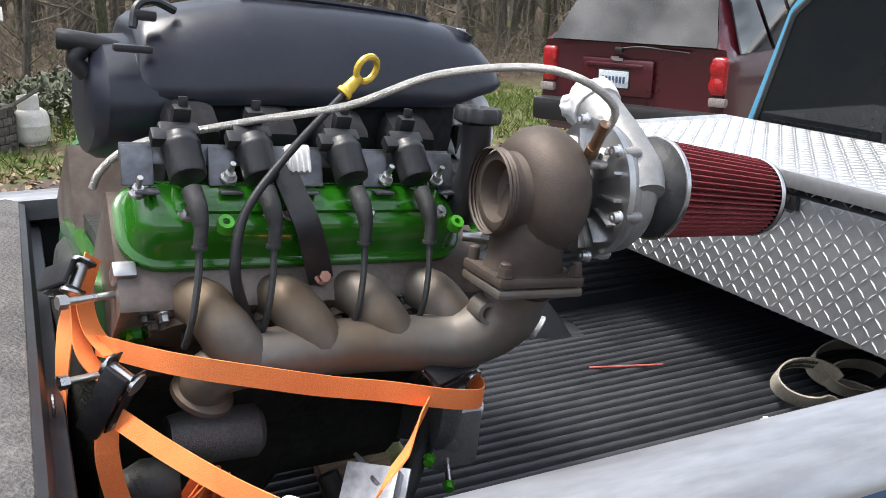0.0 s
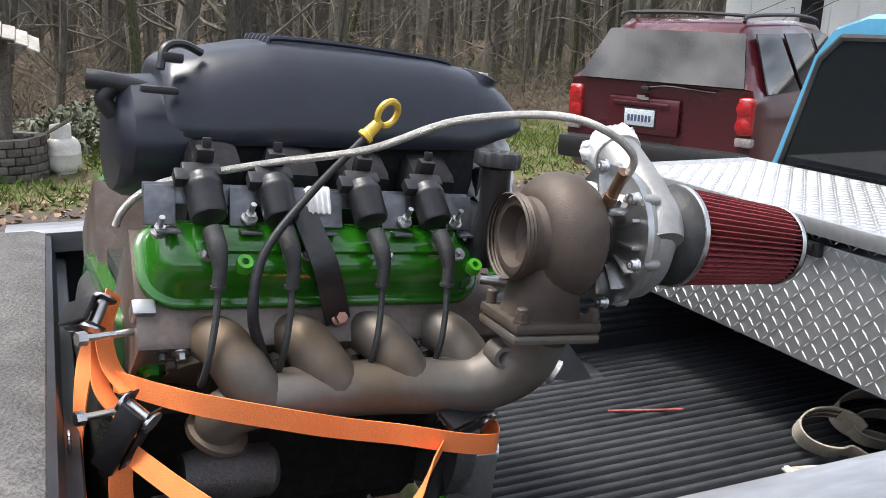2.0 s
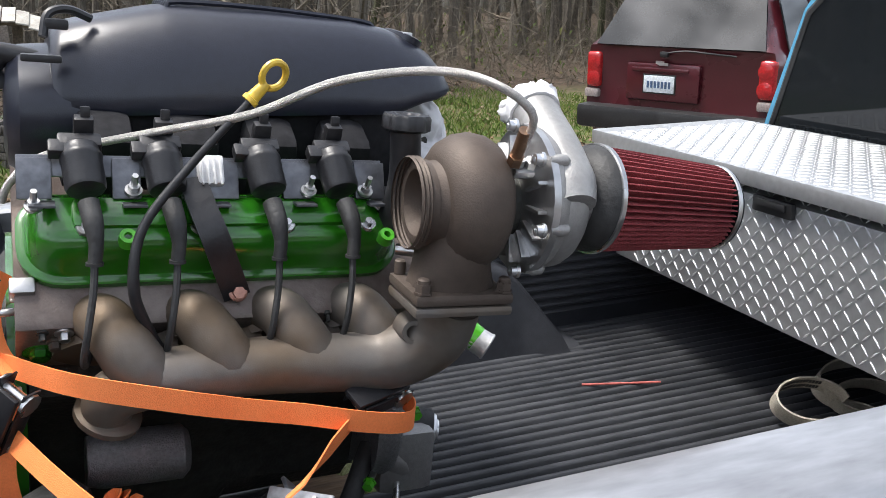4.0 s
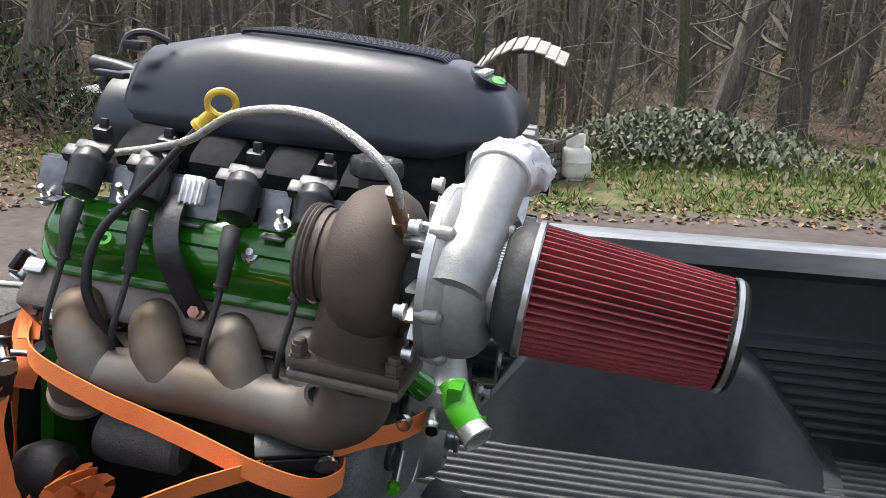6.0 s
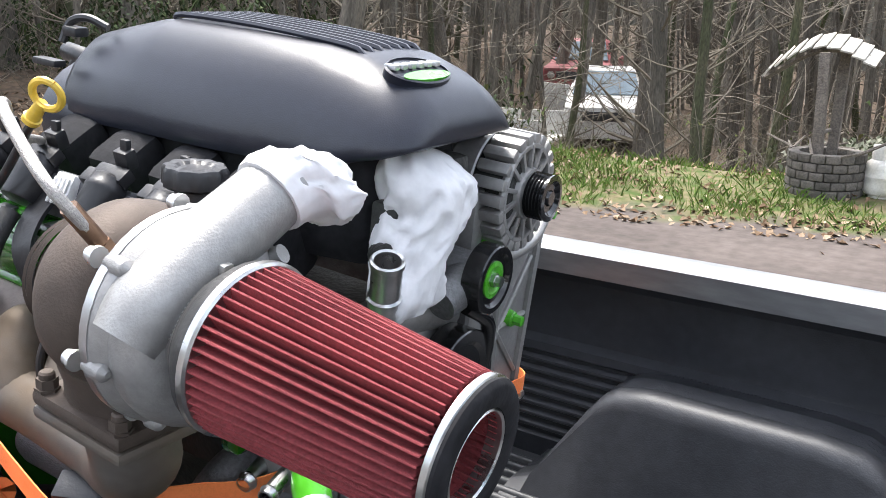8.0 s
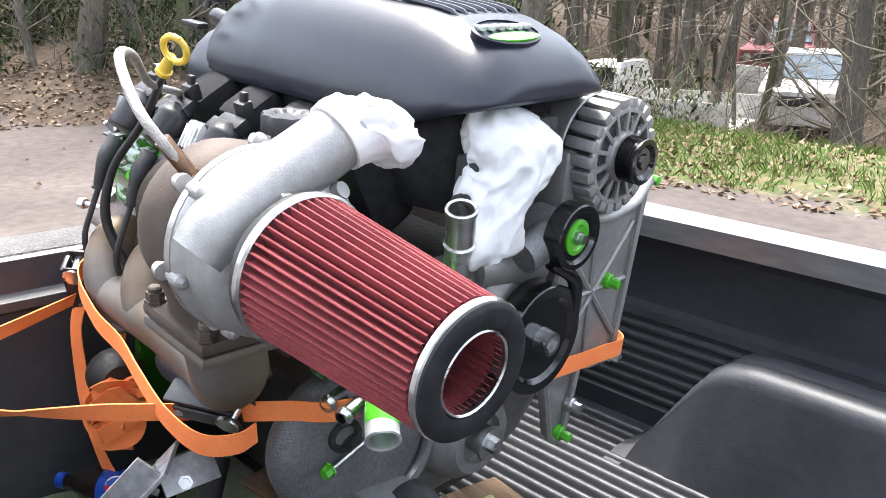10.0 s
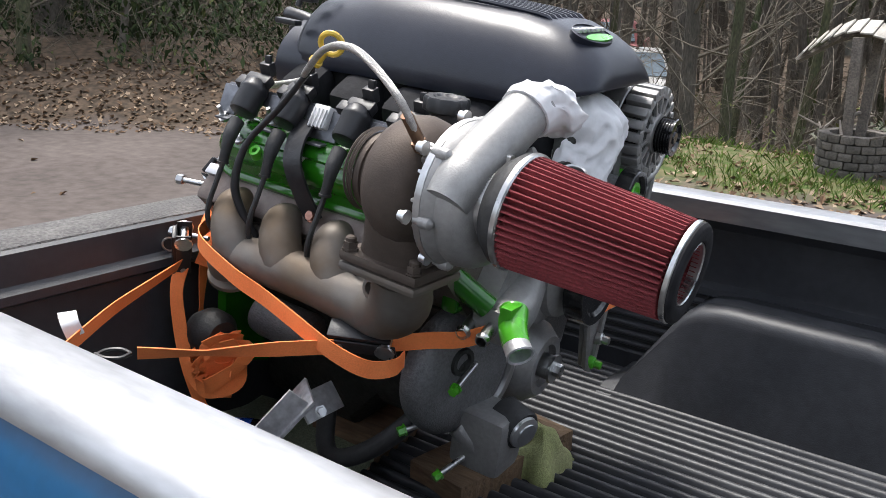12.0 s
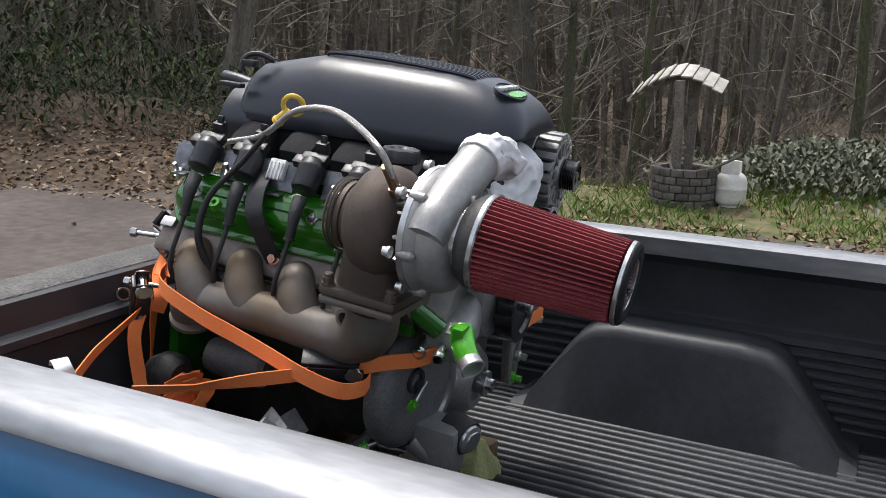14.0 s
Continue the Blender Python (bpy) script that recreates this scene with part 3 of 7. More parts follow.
# a roll of cream webbing and a red stick on the bed floor
roll = thing("webbing_strap", (1.60, 1.27, FLOOR), "loose cream tow strap with printed lettering, coiled on the liner", "tow strap")
wd = V(-0.25, -0.60, 0.76).normalized()
e1 = (V(0.90, -0.44, 0) - wd * wd.dot(V(0.90, -0.44, 0))).normalized()
e2 = wd.cross(e1)


def coil(c, ra, rb, a0, a1, width, tail=()):
    """A loop of webbing on its edge, leaning back, with a straight tail."""
    bm = B()
    pts = [c + e1 * ra * math.cos(a0 + (a1 - a0) * k / 14) + e2 * rb * math.sin(a0 + (a1 - a0) * k / 14) for k in range(15)]
    ribbon(bm, pts + [V(*q) for q in tail], wd, width, 0.004, 3)
    part("webbing", bm, CREAM, roll)
    return pts


loop = coil(V(1.655, 1.318, 0.752), 0.078, 0.050, 0.15, 5.2, 0.052, [(1.70, 1.225, 0.712), (1.80, 1.17, 0.712)])
coil(V(1.835, 1.315, 0.762), 0.13, 0.062, 0.2, 4.4, 0.058, [(1.83, 1.225, 0.712), (1.95, 1.20, 0.712)])
coil(V(1.80, 1.30, 0.742), 0.075, 0.040, 0.4, 5.6, 0.045)
bm = B()
ribbon(bm, [(1.475, 1.255, 0.7105), (1.53, 1.245, 0.7105), (1.60, 1.225, 0.7105), (1.66, 1.20, 0.7105)], (0.25, 1, 0), 0.05, 0.004)
part("webbing", bm, CREAM, roll)
bm = B()
rbox(bm, (1.485, 1.253, 0.7145), (0.012, 0.052, 0.005), 0.002, Matrix.Rotation(-0.2, 3, "Z"))
part("stitched_end", bm, BAG, roll)
bm = B()
for k in range(14):
    c_, d_ = loop[3 + k // 4], loop[4 + k // 4]
    p = c_.lerp(d_, (k % 4) / 4)
    t_ = (d_ - c_).normalized()
    n_ = wd.cross(t_)
    m_ = Matrix((t_, wd, n_)).transposed()
    for lane in (-0.011, 0.011):
        for face in (-0.0026, 0.0026):
            rbox(bm, p + wd * lane + n_ * face, (0.0055, 0.013, 0.0008), 0, m_)
part("print", bm, WRITING, roll, "unreadable dark printed lettering")
bm = B()
rod(bm, (1.298, 1.69, FLOOR - 0.016), (1.485, 1.63, FLOOR - 0.015), 0.003, seg=8)
single("red_stick", bm, mat("faded_red_plastic", (0.5, 0.12, 0.10), rough=0.5), (1.42, 1.64, FLOOR - 0.03), "thin red plastic stick lying on the ribbed liner", "stick")

# ---- the engine; its own axes: u to the front, v to its left, w up ----
uu = V(math.cos(radians(4)) * math.cos(radians(6)), math.sin(radians(4)) * math.cos(radians(6)), -math.sin(radians(6)))
vv = V(-math.sin(radians(4)), math.cos(radians(4)), 0)
ww = uu.cross(vv)
EN = Matrix(((uu.x, vv.x, ww.x, 0.691), (uu.y, vv.y, ww.y, 1.420), (uu.z, vv.z, ww.z, 0.948), (0, 0, 0, 1)))
engine = thing("car_engine", (0.40, 1.40, 0.72), "turbocharged V8 with green valve covers strapped in the truck bed", "engine")


def ep(name, bm, material, parent=None, label="", angle=38):
    return part(name, bm, material, parent or engine, label, turn=EN, angle=angle)


def bank(a, b, u, s=-1):
    """A place on a cylinder bank: a along the bore, b outward and down, u to the front."""
    k = math.sqrt(0.5)
    return V(u, s * k * (a + b), k * (a - b))


# block, pan, covers
bm = B()
sect = [(-0.13, -0.11), (-0.15, 0.02), (-0.235, 0.11), (-0.235, 0.15), (-0.12, 0.26), (0.12, 0.26), (0.235, 0.15), (0.235, 0.11), (0.15, 0.02), (0.13, -0.11)]
loft(bm, [[(u, a, b) for a, b in sect] for u in (-0.59, -0.57, -0.1, -0.085)])
ep("block", bm, BLOCK, label="dark engine block")
bm = B()
loft(bm, [[(u, a, b) for a, b in ((-0.125, -0.11), (-0.115, lo + 0.03), (-0.09, lo), (0.09, lo), (0.115, lo + 0.03), (0.125, -0.11))] for u, lo in ((-0.58, -0.235), (-0.5, -0.24), (-0.36, -0.24), (-0.30, -0.16), (-0.09, -0.15))])
ep("oil_pan", bm, BLOCK, label="dark oil pan")
bm = B()
ring = [(0.30 * math.cos(t) * (0.8 if math.sin(t) > 0 else 1), 0.05 + 0.28 * math.sin(t) * (0.95 if math.sin(t) > 0 else 0.85)) for t in [2 * math.pi * k / 36 for k in range(36)]]
ring = [(max(-0.24, min(0.24, a)), max(-0.2, min(0.24, b))) for a, b in ring]
prism(bm, [(-0.615, a, b) for a, b in ring], (0.022, 0, 0))
ep("flywheel_plate", bm, GREEN, label="green rear plate")
bm = B()
loft(bm, [[(u, a * k, 0.06 + (b - 0.06) * k) for a, b in ring] for u, k in ((-0.632, 0.72), (-0.628, 0.8), (-0.617, 0.86), (-0.615, 0.86))])
ep("bellhousing_face", bm, BLOCK)
for s, nm in ((-1, "near"), (1, "far")):
    bm = B()
    pr = [(0.225, 0.055), (0.385, 0.055), (0.392, 0.045), (0.392, -0.115), (0.385, -0.125), (0.225, -0.105)]
    loft(bm, [[bank(a, b, u, s) for a, b in pr] for u in (-0.605, -0.60, -0.065, -0.06)])
    hd = ep("cylinder_head", bm, HEAD, label="heat-stained aluminium cylinder head")
    for q in range(4):
        bm = B()
        c = bank(0.33, 0.05, -0.487 + 0.113 * q, s)
        rbox(bm, c, (0.075, 0.02, 0.075), 0.008, Matrix.Rotation(s * -math.pi / 4, 3, "X"))
        ep("port_pad", bm, HEAD, hd)
    # valve cover: a rounded lid on a flange
    bm = B()
    U0, U1 = -0.602, -0.090

    def outline(k, lift):
        pts = []
        for cx, cb, a0 in ((U1 - 0.055, 0.004 - 0.055, 0), (U1 - 0.055, -0.125 + 0.04, 1), (U0 + 0.04, -0.125 + 0.04, 2), (U0 + 0.055, 0.004 - 0.055, 3)):
            r = (0.055 if a0 in (0, 3) else 0.04) - k
            for q in range(7):
                t = {0: math.pi / 2 - q / 6 * math.pi / 2, 1: -q / 6 * math.pi / 2, 2: -math.pi / 2 - q / 6 * math.pi / 2, 3: math.pi - q / 6 * math.pi / 2}[a0]
                pts.append(bank(lift, cb + max(r, 0.004) * math.sin(t), cx + max(r, 0.004) * math.cos(t), s))
        return pts
    loft(bm, [outline(k, a) for k, a in ((0, 0.393), (0, 0.402), (0.003, 0.405), (0.010, 0.406), (0.013, 0.41), (0.016, 0.43), (0.022, 0.445), (0.031, 0.455), (0.040, 0.459))])
    rbox(bm, bank(0.452, -0.065, -0.34, s), (0.40, 0.045, 0.03), 0.012, Matrix.Rotation(s * -math.pi / 4, 3, "X"))
    vc = ep("valve_cover", bm, GREEN, label="glossy green valve cover")
    if s < 0:
        for q, (u, b, big) in enumerate(((-0.523, -0.045, 1), (-0.475, -0.03, 0), (-0.385, -0.045, 1), (-0.27, -0.045, 1), (-0.152, -0.045, 1), (-0.128, -0.025, 0))):
            bm = B()
            n = bank(1, 0, 0, s)
            if big:
                lathe(bm, bank(0.455, b, u, s), n, [(0, 0.0125), (0.006, 0.0125), (0.008, 0.011)], 20)
                lathe(bm, bank(0.462, b, u, s), n, [(0, 0.006), (0.007, 0.006)], 6)
                ep("cover_bolt", bm, STEEL, vc)
            else:
                lathe(bm, bank(0.45, b, u, s), n, [(0, 0.013), (0.012, 0.0105), (0.014, 0.0105), (0.014, 0.005), (0.002, 0.005)], 20)
                ep("boss", bm, GREEN_LIGHT, vc)
# head details on the visible side
for u, a, b, r, m_ in ((-0.577, 0.318, 0.055, 0.017, GREEN), (-0.575, 0.376, 0.056, 0.006, BLOCK), (-0.55, 0.372, 0.056, 0.0095, MACHINED), (-0.53, 0.352, 0.056, 0.007, GREEN), (-0.325, 0.345, 0.056, 0.006, GREEN), (-0.215, 0.345, 0.056, 0.006, GREEN), (-0.21, 0.383, 0.056, 0.004, BLOCK)):
    bm = B()
    n = bank(0, 1, 0)
    lathe(bm, bank(a, b - 0.004, u), n, [(0, r * 1.25), (0.005, r * 1.25), (0.006, r * 0.8)], 20)
    lathe(bm, bank(a, b, u), n, [(0, r * 0.75), (0.011, r * 0.72)], 6)
    ep("head_plug", bm, m_)
bm = B()
rbox(bm, bank(0.386, -0.0, -0.596), (0.03, 0.022, 0.03), 0.004, Matrix.Rotation(math.pi / 4, 3, "X"))
ep("machined_pad", bm, MACHINED)
bm = B()
rbox(bm, bank(0.388, 0.03, -0.075), (0.03, 0.03, 0.02), 0.004, Matrix.Rotation(math.pi / 4, 3, "X"))
ep("machined_pad", bm, MACHINED)

# intake manifold: a smooth shell over a darker runner box
bm = B()


def shell(u, top, half, drop):
    t = [(0, 0.008), (0.42, 0.005), (0.5, 0.0), (0.60, -0.010), (0.73, -0.034), (0.84, -0.066), (0.93, -0.105), (0.98, -0.145), (1.0, -0.17), (0.97, -0.185)]
    right = [(half * a, top + z * drop) for a, z in t]
    return [(u, -a, z) for a, z in right[::-1]] + [(u, a, z) for a, z in right[1:]]


rings = [shell(*q) for q in ((-0.553, 0.562, 0.122, 0.40), (-0.550, 0.578, 0.132, 0.50), (-0.538, 0.588, 0.138, 0.60), (-0.47, 0.606, 0.146, 0.70), (-0.41, 0.621, 0.151, 0.76), (-0.385, 0.625, 0.153, 0.77), (-0.25, 0.627, 0.156, 0.76), (-0.12, 0.626, 0.156, 0.72), (-0.06, 0.620, 0.154, 0.67), (-0.015, 0.607, 0.149, 0.50), (0.014, 0.592, 0.142, 0.38), (0.033, 0.575, 0.131, 0.25), (0.044, 0.558, 0.116, 0.13), (0.048, 0.548, 0.10, 0.06))]
loft(bm, rings, close=True, cap=True)
shell_ob = ep("intake_shell", bm, INTAKE, label="satin black moulded intake cover", angle=60)
bm = B()
for k in range(7):
    v = -0.062 + 0.0205 * k
    tube(bm, [(-0.395, v, 0.627), (-0.38, v, 0.635), (-0.25, v, 0.637), (-0.10, v, 0.631), (-0.075, v, 0.622)], 0.0042, 6, 3)
ep("top_rib", bm, INTAKE, shell_ob)
bm = B()
loft(bm, [[(u, a * h, b) for a, b in ((-1, 0.50), (-1.0, 0.43), (-0.8, 0.37), (0.8, 0.37), (1.0, 0.43), (1, 0.50), (0.9, 0.54), (-0.9, 0.54))] for u, h in ((-0.54, 0.125), (-0.1, 0.13), (-0.04, 0.11), (-0.02, 0.08))])
ep("intake_base", bm, RECESS, label="black intake runner box")
for q in range(4):
    u = -0.49 + 0.113 * q
    for s in (-1, 1):
        bm = B()
        rbox(bm, (u, s * 0.135, 0.40), (0.075, 0.08, 0.16), 0.02, Matrix.Rotation(s * -0.5, 3, "X"))
        ep("intake_runner", bm, RECESS)
bm = B()
prs = [(-0.612, 0.46, 0.05), (-0.607, 0.462, 0.078), (-0.592, 0.466, 0.090), (-0.55, 0.468, 0.093), (-0.48, 0.47, 0.09)]
loft(bm, [[(u, 0.0 + r * 1.55 * math.cos(t) * (1 if abs(math.cos(t)) < 0.7 else 1), w_ + r * 1.0 * math.sin(t)) for t in [2 * math.pi * k / 24 for k in range(24)]] for u, w_, r in prs])
ep("rear_plenum", bm, INTAKE)
bm = B()
tube(bm, [(-0.56, -0.05, 0.535), (-0.595, -0.05, 0.543), (-0.625, -0.05, 0.547), (-0.648, -0.045, 0.547)], [0.016, 0.015, 0.014, 0.015], 12)
tube(bm, [(-0.615, -0.05, 0.54), (-0.625, -0.05, 0.52), (-0.61, -0.05, 0.50)], 0.013, 12)
ep("vacuum_port", bm, BLACK)
bm = B()
tube(bm, [(-0.50, -0.09, 0.602), (-0.53, -0.10, 0.612), (-0.555, -0.11, 0.604), (-0.562, -0.12, 0.575)], 0.006, 8)
rbox(bm, (-0.545, -0.11, 0.592), (0.03, 0.024, 0.014), 0.004)
rbox(bm, (-0.565, -0.14, 0.548), (0.05, 0.02, 0.010), 0.003)
ep("map_sensor", bm, BLACK)
# front badge: plain raised oval with plain bars, no lettering
bm = B()
ob_c, bn = V(-0.016, -0.03, 0.6065), V(0.36, -0.22, 0.9).normalized()
bx, by = V(0, 1, 0), bn.cross(V(0, 1, 0)).normalized()
ov = [(math.cos(2 * math.pi * k / 32), math.sin(2 * math.pi * k / 32)) for k in range(32)]
loft(bm, [[ob_c + bx * a * 0.062 * k + by * b * 0.030 * k + bn * h for a, b in ov] for k, h in ((1, -0.012), (1, 0.006), (0.93, 0.0075), (0.93, 0.005))])
badge = ep("badge", bm, INTAKE, shell_ob, "raised oval emblem with plain bars")
bm = B()
loft(bm, [[ob_c - by * -0.0 + bx * a * 0.05 * k + by * (b * 0.010 * k + (-0.014)) + bn * h for a, b in ov] for k, h in ((1, 0.004), (1, 0.0085))])
ep("badge_swoosh", bm, GREEN_LIGHT, badge, "green oval stripe")
for k in range(6):
    bm = B()
    rbox(bm, ob_c + bx * (-0.045 + 0.018 * k) + by * 0.010 + bn * 0.0075, (0.016, 0.010, 0.006), 0.001)
    ep("badge_bar", bm, ALU_RAW, badge, "plain light bars")

# exhaust manifold of the near bank
bm = B()
tube(bm, [(-0.498, -0.325, 0.122), (-0.502, -0.335, 0.138), (-0.485, -0.346, 0.160), (-0.42, -0.352, 0.176), (-0.30, -0.354, 0.180), (-0.18, -0.362, 0.178), (-0.125, -0.378, 0.190), (-0.085, -0.400, 0.225), (-0.075, -0.420, 0.280)], [0.030, 0.032, 0.034, 0.037, 0.039, 0.041, 0.045, 0.047, 0.044], 24)
log = ep("exhaust_manifold", bm, IRON, label="heat-tinted cast exhaust manifold")
bm = B()
lathe(bm, (-0.498, -0.325, 0.126), (-0.25, 0.35, -0.9), [(0, 0.032), (0.006, 0.043), (0.014, 0.043), (0.014, 0.028), (0.0, 0.028)], 24)
ep("outlet_flange", bm, IRON, log)
for q, u in enumerate((-0.512, -0.400, -0.288, -0.176)):
    bm = B()
    tube(bm, [(u - 0.004, -0.262, 0.212), (u, -0.290, 0.236), (u + 0.010, -0.320, 0.240), (u + 0.026, -0.342, 0.220), (u + 0.044, -0.352, 0.192), (u + 0.062, -0.354, 0.170)], [0.028, 0.032, 0.034, 0.036, 0.037, 0.034], 20)
    ep("runner", bm, IRON, log)
    bm = B()
    n = bank(0, 1, 0)
    pts = []
    for k in range(20):
        t = 2 * math.pi * k / 20
        pts.append(bank(0.335 + 0.040 * math.sin(t), 0.058, u + 0.045 * math.cos(t) * (1.15 if abs(math.sin(t)) < 0.5 else 1)))
    prism(bm, pts, n * 0.012)
    ep("port_flange", bm, IRON, log)
for q in range(3):
    bm = B()
    u = -0.455 + 0.112 * q
    rbox(bm, (u + 0.012, -0.318, 0.198), (0.06, 0.05, 0.008), 0.003, Matrix.Rotation(0.6, 3, "X"))
    ep("web", bm, IRON, log)
bm = B()
lathe(bm, (-0.118, -0.390, 0.235), (-0.25, -1, 0.1), [(0, 0.024), (0.03, 0.017), (0.034, 0.016), (0.034, 0.010), (0.012, 0.010)], 20)
ep("sensor_boss", bm, IRON, log)

for u in (-0.560, -0.456, -0.344, -0.232, -0.128):
    bm = B()
    n = bank(0, 1, 0)
    lathe(bm, bank(0.352, 0.056, u), n, [(0, 0.0105), (0.004, 0.0105), (0.004, 0.0078), (0.013, 0.0078), (0.014, 0.006)], 6)
    ep("manifold_bolt", bm, RUST, log)

# turbocharger, its shaft swung a little to the outside
SWING = EN @ Matrix.Translation((-0.13, -0.418, 0)) @ Matrix.Rotation(radians(-3.5), 4, "Z") @ Matrix.Translation((0.13, 0.41, 0))


def tp(name, bm, material, parent=None, label="", angle=38):
    return part(name, bm, material, parent or engine, label, turn=SWING, angle=angle)


turbo_c = V(-0.076, -0.408, 0.414)
bm = B()
rbox(bm, (-0.078, -0.410, 0.282), (0.138, 0.112, 0.014), 0.006)
fl0 = tp("manifold_flange", bm, IRON, log)
bm = B()
rbox(bm, (-0.078, -0.410, 0.298), (0.138, 0.112, 0.016), 0.006)
for du, dv in ((-0.057, -0.045), (0.057, -0.045), (-0.057, 0.045), (0.057, 0.045)):
    lathe(bm, (-0.078 + du, -0.410 + dv, 0.29), (0, 0, 1), [(0, 0.008), (0.034, 0.008), (0.036, 0.006)], 10)
tur = tp("turbocharger", bm, RUST, label="turbocharger with rusted iron turbine and bare aluminium compressor")
bm = B()
loft(bm, [[(-0.080 + a * sx * 0.5, -0.412 + b * sy * 0.5, w_) for a, b in [(math.cos(2 * math.pi * k / 20) * (1.1 if k % 5 else 1), math.sin(2 * math.pi * k / 20)) for k in range(20)]] for sx, sy, w_ in ((0.115, 0.09, 0.30), (0.10, 0.10, 0.325), (0.09, 0.12, 0.35), (0.08, 0.12, 0.38), (0.06, 0.09, 0.42))])
tp("turbine_foot", bm, RUST, tur)
# volute as a ring of growing section round the turbine axis
bm = B()
rings = []
for k in range(41):
    t = -math.pi / 2 + 2 * math.pi * k / 40
    g = 0.037 + 0.008 * (1 - k / 40)
    c = V(turbo_c.x + 0.008, turbo_c.y + 0.052 * math.cos(t), turbo_c.z + 0.052 * math.sin(t))
    rad = V(0, math.cos(t), math.sin(t))
    rings.append([c + rad * g * math.cos(q) + V(1, 0, 0) * g * 1.15 * math.sin(q) for q in [2 * math.pi * j / 16 for j in range(16)]])
loft(bm, rings)
tp("turbine_housing", bm, RUST, tur, "rusted iron turbine housing", angle=60)
bm = B()
lathe(bm, turbo_c + V(0.03, 0, 0), (-1, 0, 0), [(0, 0.06), (0.06, 0.06), (0.068, 0.056), (0.078, 0.053), (0.079, 0.056), (0.090, 0.056), (0.092, 0.053), (0.092, 0.043), (0.075, 0.038), (0.05, 0.032), (0.045, 0.028), (0.045, 0.0)], 36, cap=False)
tp("turbine_outlet", bm, RUST, tur)
bm = B()
for k in range(10):
    t = 2 * math.pi * k / 10
    rbox(bm, turbo_c + V(-0.022, 0.016 * math.cos(t), 0.016 * math.sin(t)), (0.012, 0.016, 0.0015), 0, Matrix.Rotation(t, 3, "X") @ Matrix.Rotation(0.6, 3, "Y"))
lathe(bm, turbo_c + V(-0.015, 0, 0), (-1, 0, 0), [(0, 0.008), (0.016, 0.006), (0.02, 0.004)], 6)
tp("turbine_wheel", bm, STEEL, tur)
bm = B()
lathe(bm, turbo_c + V(0.035, 0, 0), (1, 0, 0), [(0, 0.062), (0.012, 0.062), (0.016, 0.044), (0.040, 0.042), (0.046, 0.046), (0.052, 0.046)], 32)
tp("bearing_housing", bm, BLOCK, tur, "dark bearing housing")
cc = V(0.028, -0.414, 0.422)
bm = B()
lathe(bm, cc + V(-0.032, 0, 0), (1, 0, 0), [(0, 0.042), (0.003, 0.050), (0.010, 0.088), (0.011, 0.099), (0.021, 0.099)], 40)
bpl = tp("back_plate", bm, MACHINED, tur, "finned bright back plate")
for k in range(14):
    t = 2 * math.pi * k / 14
    bm = B()
    rbox(bm, cc + V(-0.029, 0.066 * math.cos(t), 0.066 * math.sin(t)), (0.013, 0.038, 0.0045), 0.001, Matrix.Rotation(t, 3, "X"))
    tp("fin", bm, MACHINED, tur)

bm = B()
rings = []
for k in range(49):
    t = 2.2 + 0.35 - 2 * math.pi * 0.985 * k / 48 + 2 * math.pi
    g = 0.034 + 0.003 * (1 - k / 48)
    R = 0.058
    c = V(cc.x + 0.014, cc.y + R * math.cos(t), cc.z + R * math.sin(t))
    rad = V(0, math.cos(t), math.sin(t))
    rings.append([c + rad * g * math.cos(q) + V(1, 0, 0) * g * 1.05 * math.sin(q) for q in [2 * math.pi * j / 18 for j in range(18)]])
loft(bm, rings)
lathe(bm, cc + V(-0.012, 0, 0), (1, 0, 0), [(0, 0.098), (0.007, 0.098), (0.02, 0.09), (0.05, 0.07), (0.06, 0.052), (0.075, 0.046), (0.083, 0.046), (0.083, 0.036), (0.02, 0.03)], 40)
tp("compressor_housing", bm, CAST, tur, "bare cast aluminium compressor housing", angle=60)
NECK = [(0.044, -0.495, 0.430), (0.046, -0.472, 0.455), (0.048, -0.425, 0.487), (0.050, -0.382, 0.512), (0.052, -0.340, 0.535)]
bm = B()
tube(bm, NECK, [0.030, 0.036, 0.036, 0.0345, 0.0335], 24)
lathe(bm, NECK[-1], V(*NECK[-1]) - V(*NECK[-2]), [(-0.004, 0.036), (0.0, 0.037), (0.008, 0.037), (0.01, 0.034)], 24)
tp("compressor_outlet", bm, CAST, tur)
for k, (t, rr) in enumerate(((0.5, 0.095), (1.45, 0.095), (2.4, 0.095), (3.35, 0.095), (4.3, 0.095), (5.4, 0.095))):
    bm = B()
    c = cc + V(-0.014, rr * math.cos(t), rr * math.sin(t))
    lathe(bm, c, (1, 0, 0), [(-0.006, 0.006), (0.0, 0.0065), (0.006, 0.009), (0.018, 0.008), (0.023, 0.003)], 14)
    tp("bolt_boss", bm, CAST, tur)
bm = B()
lathe(bm, (0.066, -0.392, 0.508), (0.85, 0.1, 0.3), [(-0.02, 0.013), (0.012, 0.012), (0.016, 0.009)], 16)
lathe(bm, (0.066, -0.365, 0.475), (0.7, 0.2, 0.5), [(-0.03, 0.010), (0.02, 0.009)], 12)
tp("outlet_boss", bm, CAST, tur)
bm = B()
bag_prof = [(-0.012, 0.0362), (0.0, 0.0375), (0.010, 0.036), (0.028, 0.037), (0.044, 0.035), (0.058, 0.027), (0.068, 0.013)]
d, a, b = frame_of(V(*NECK[-1]) - V(*NECK[-2]))
rings = []
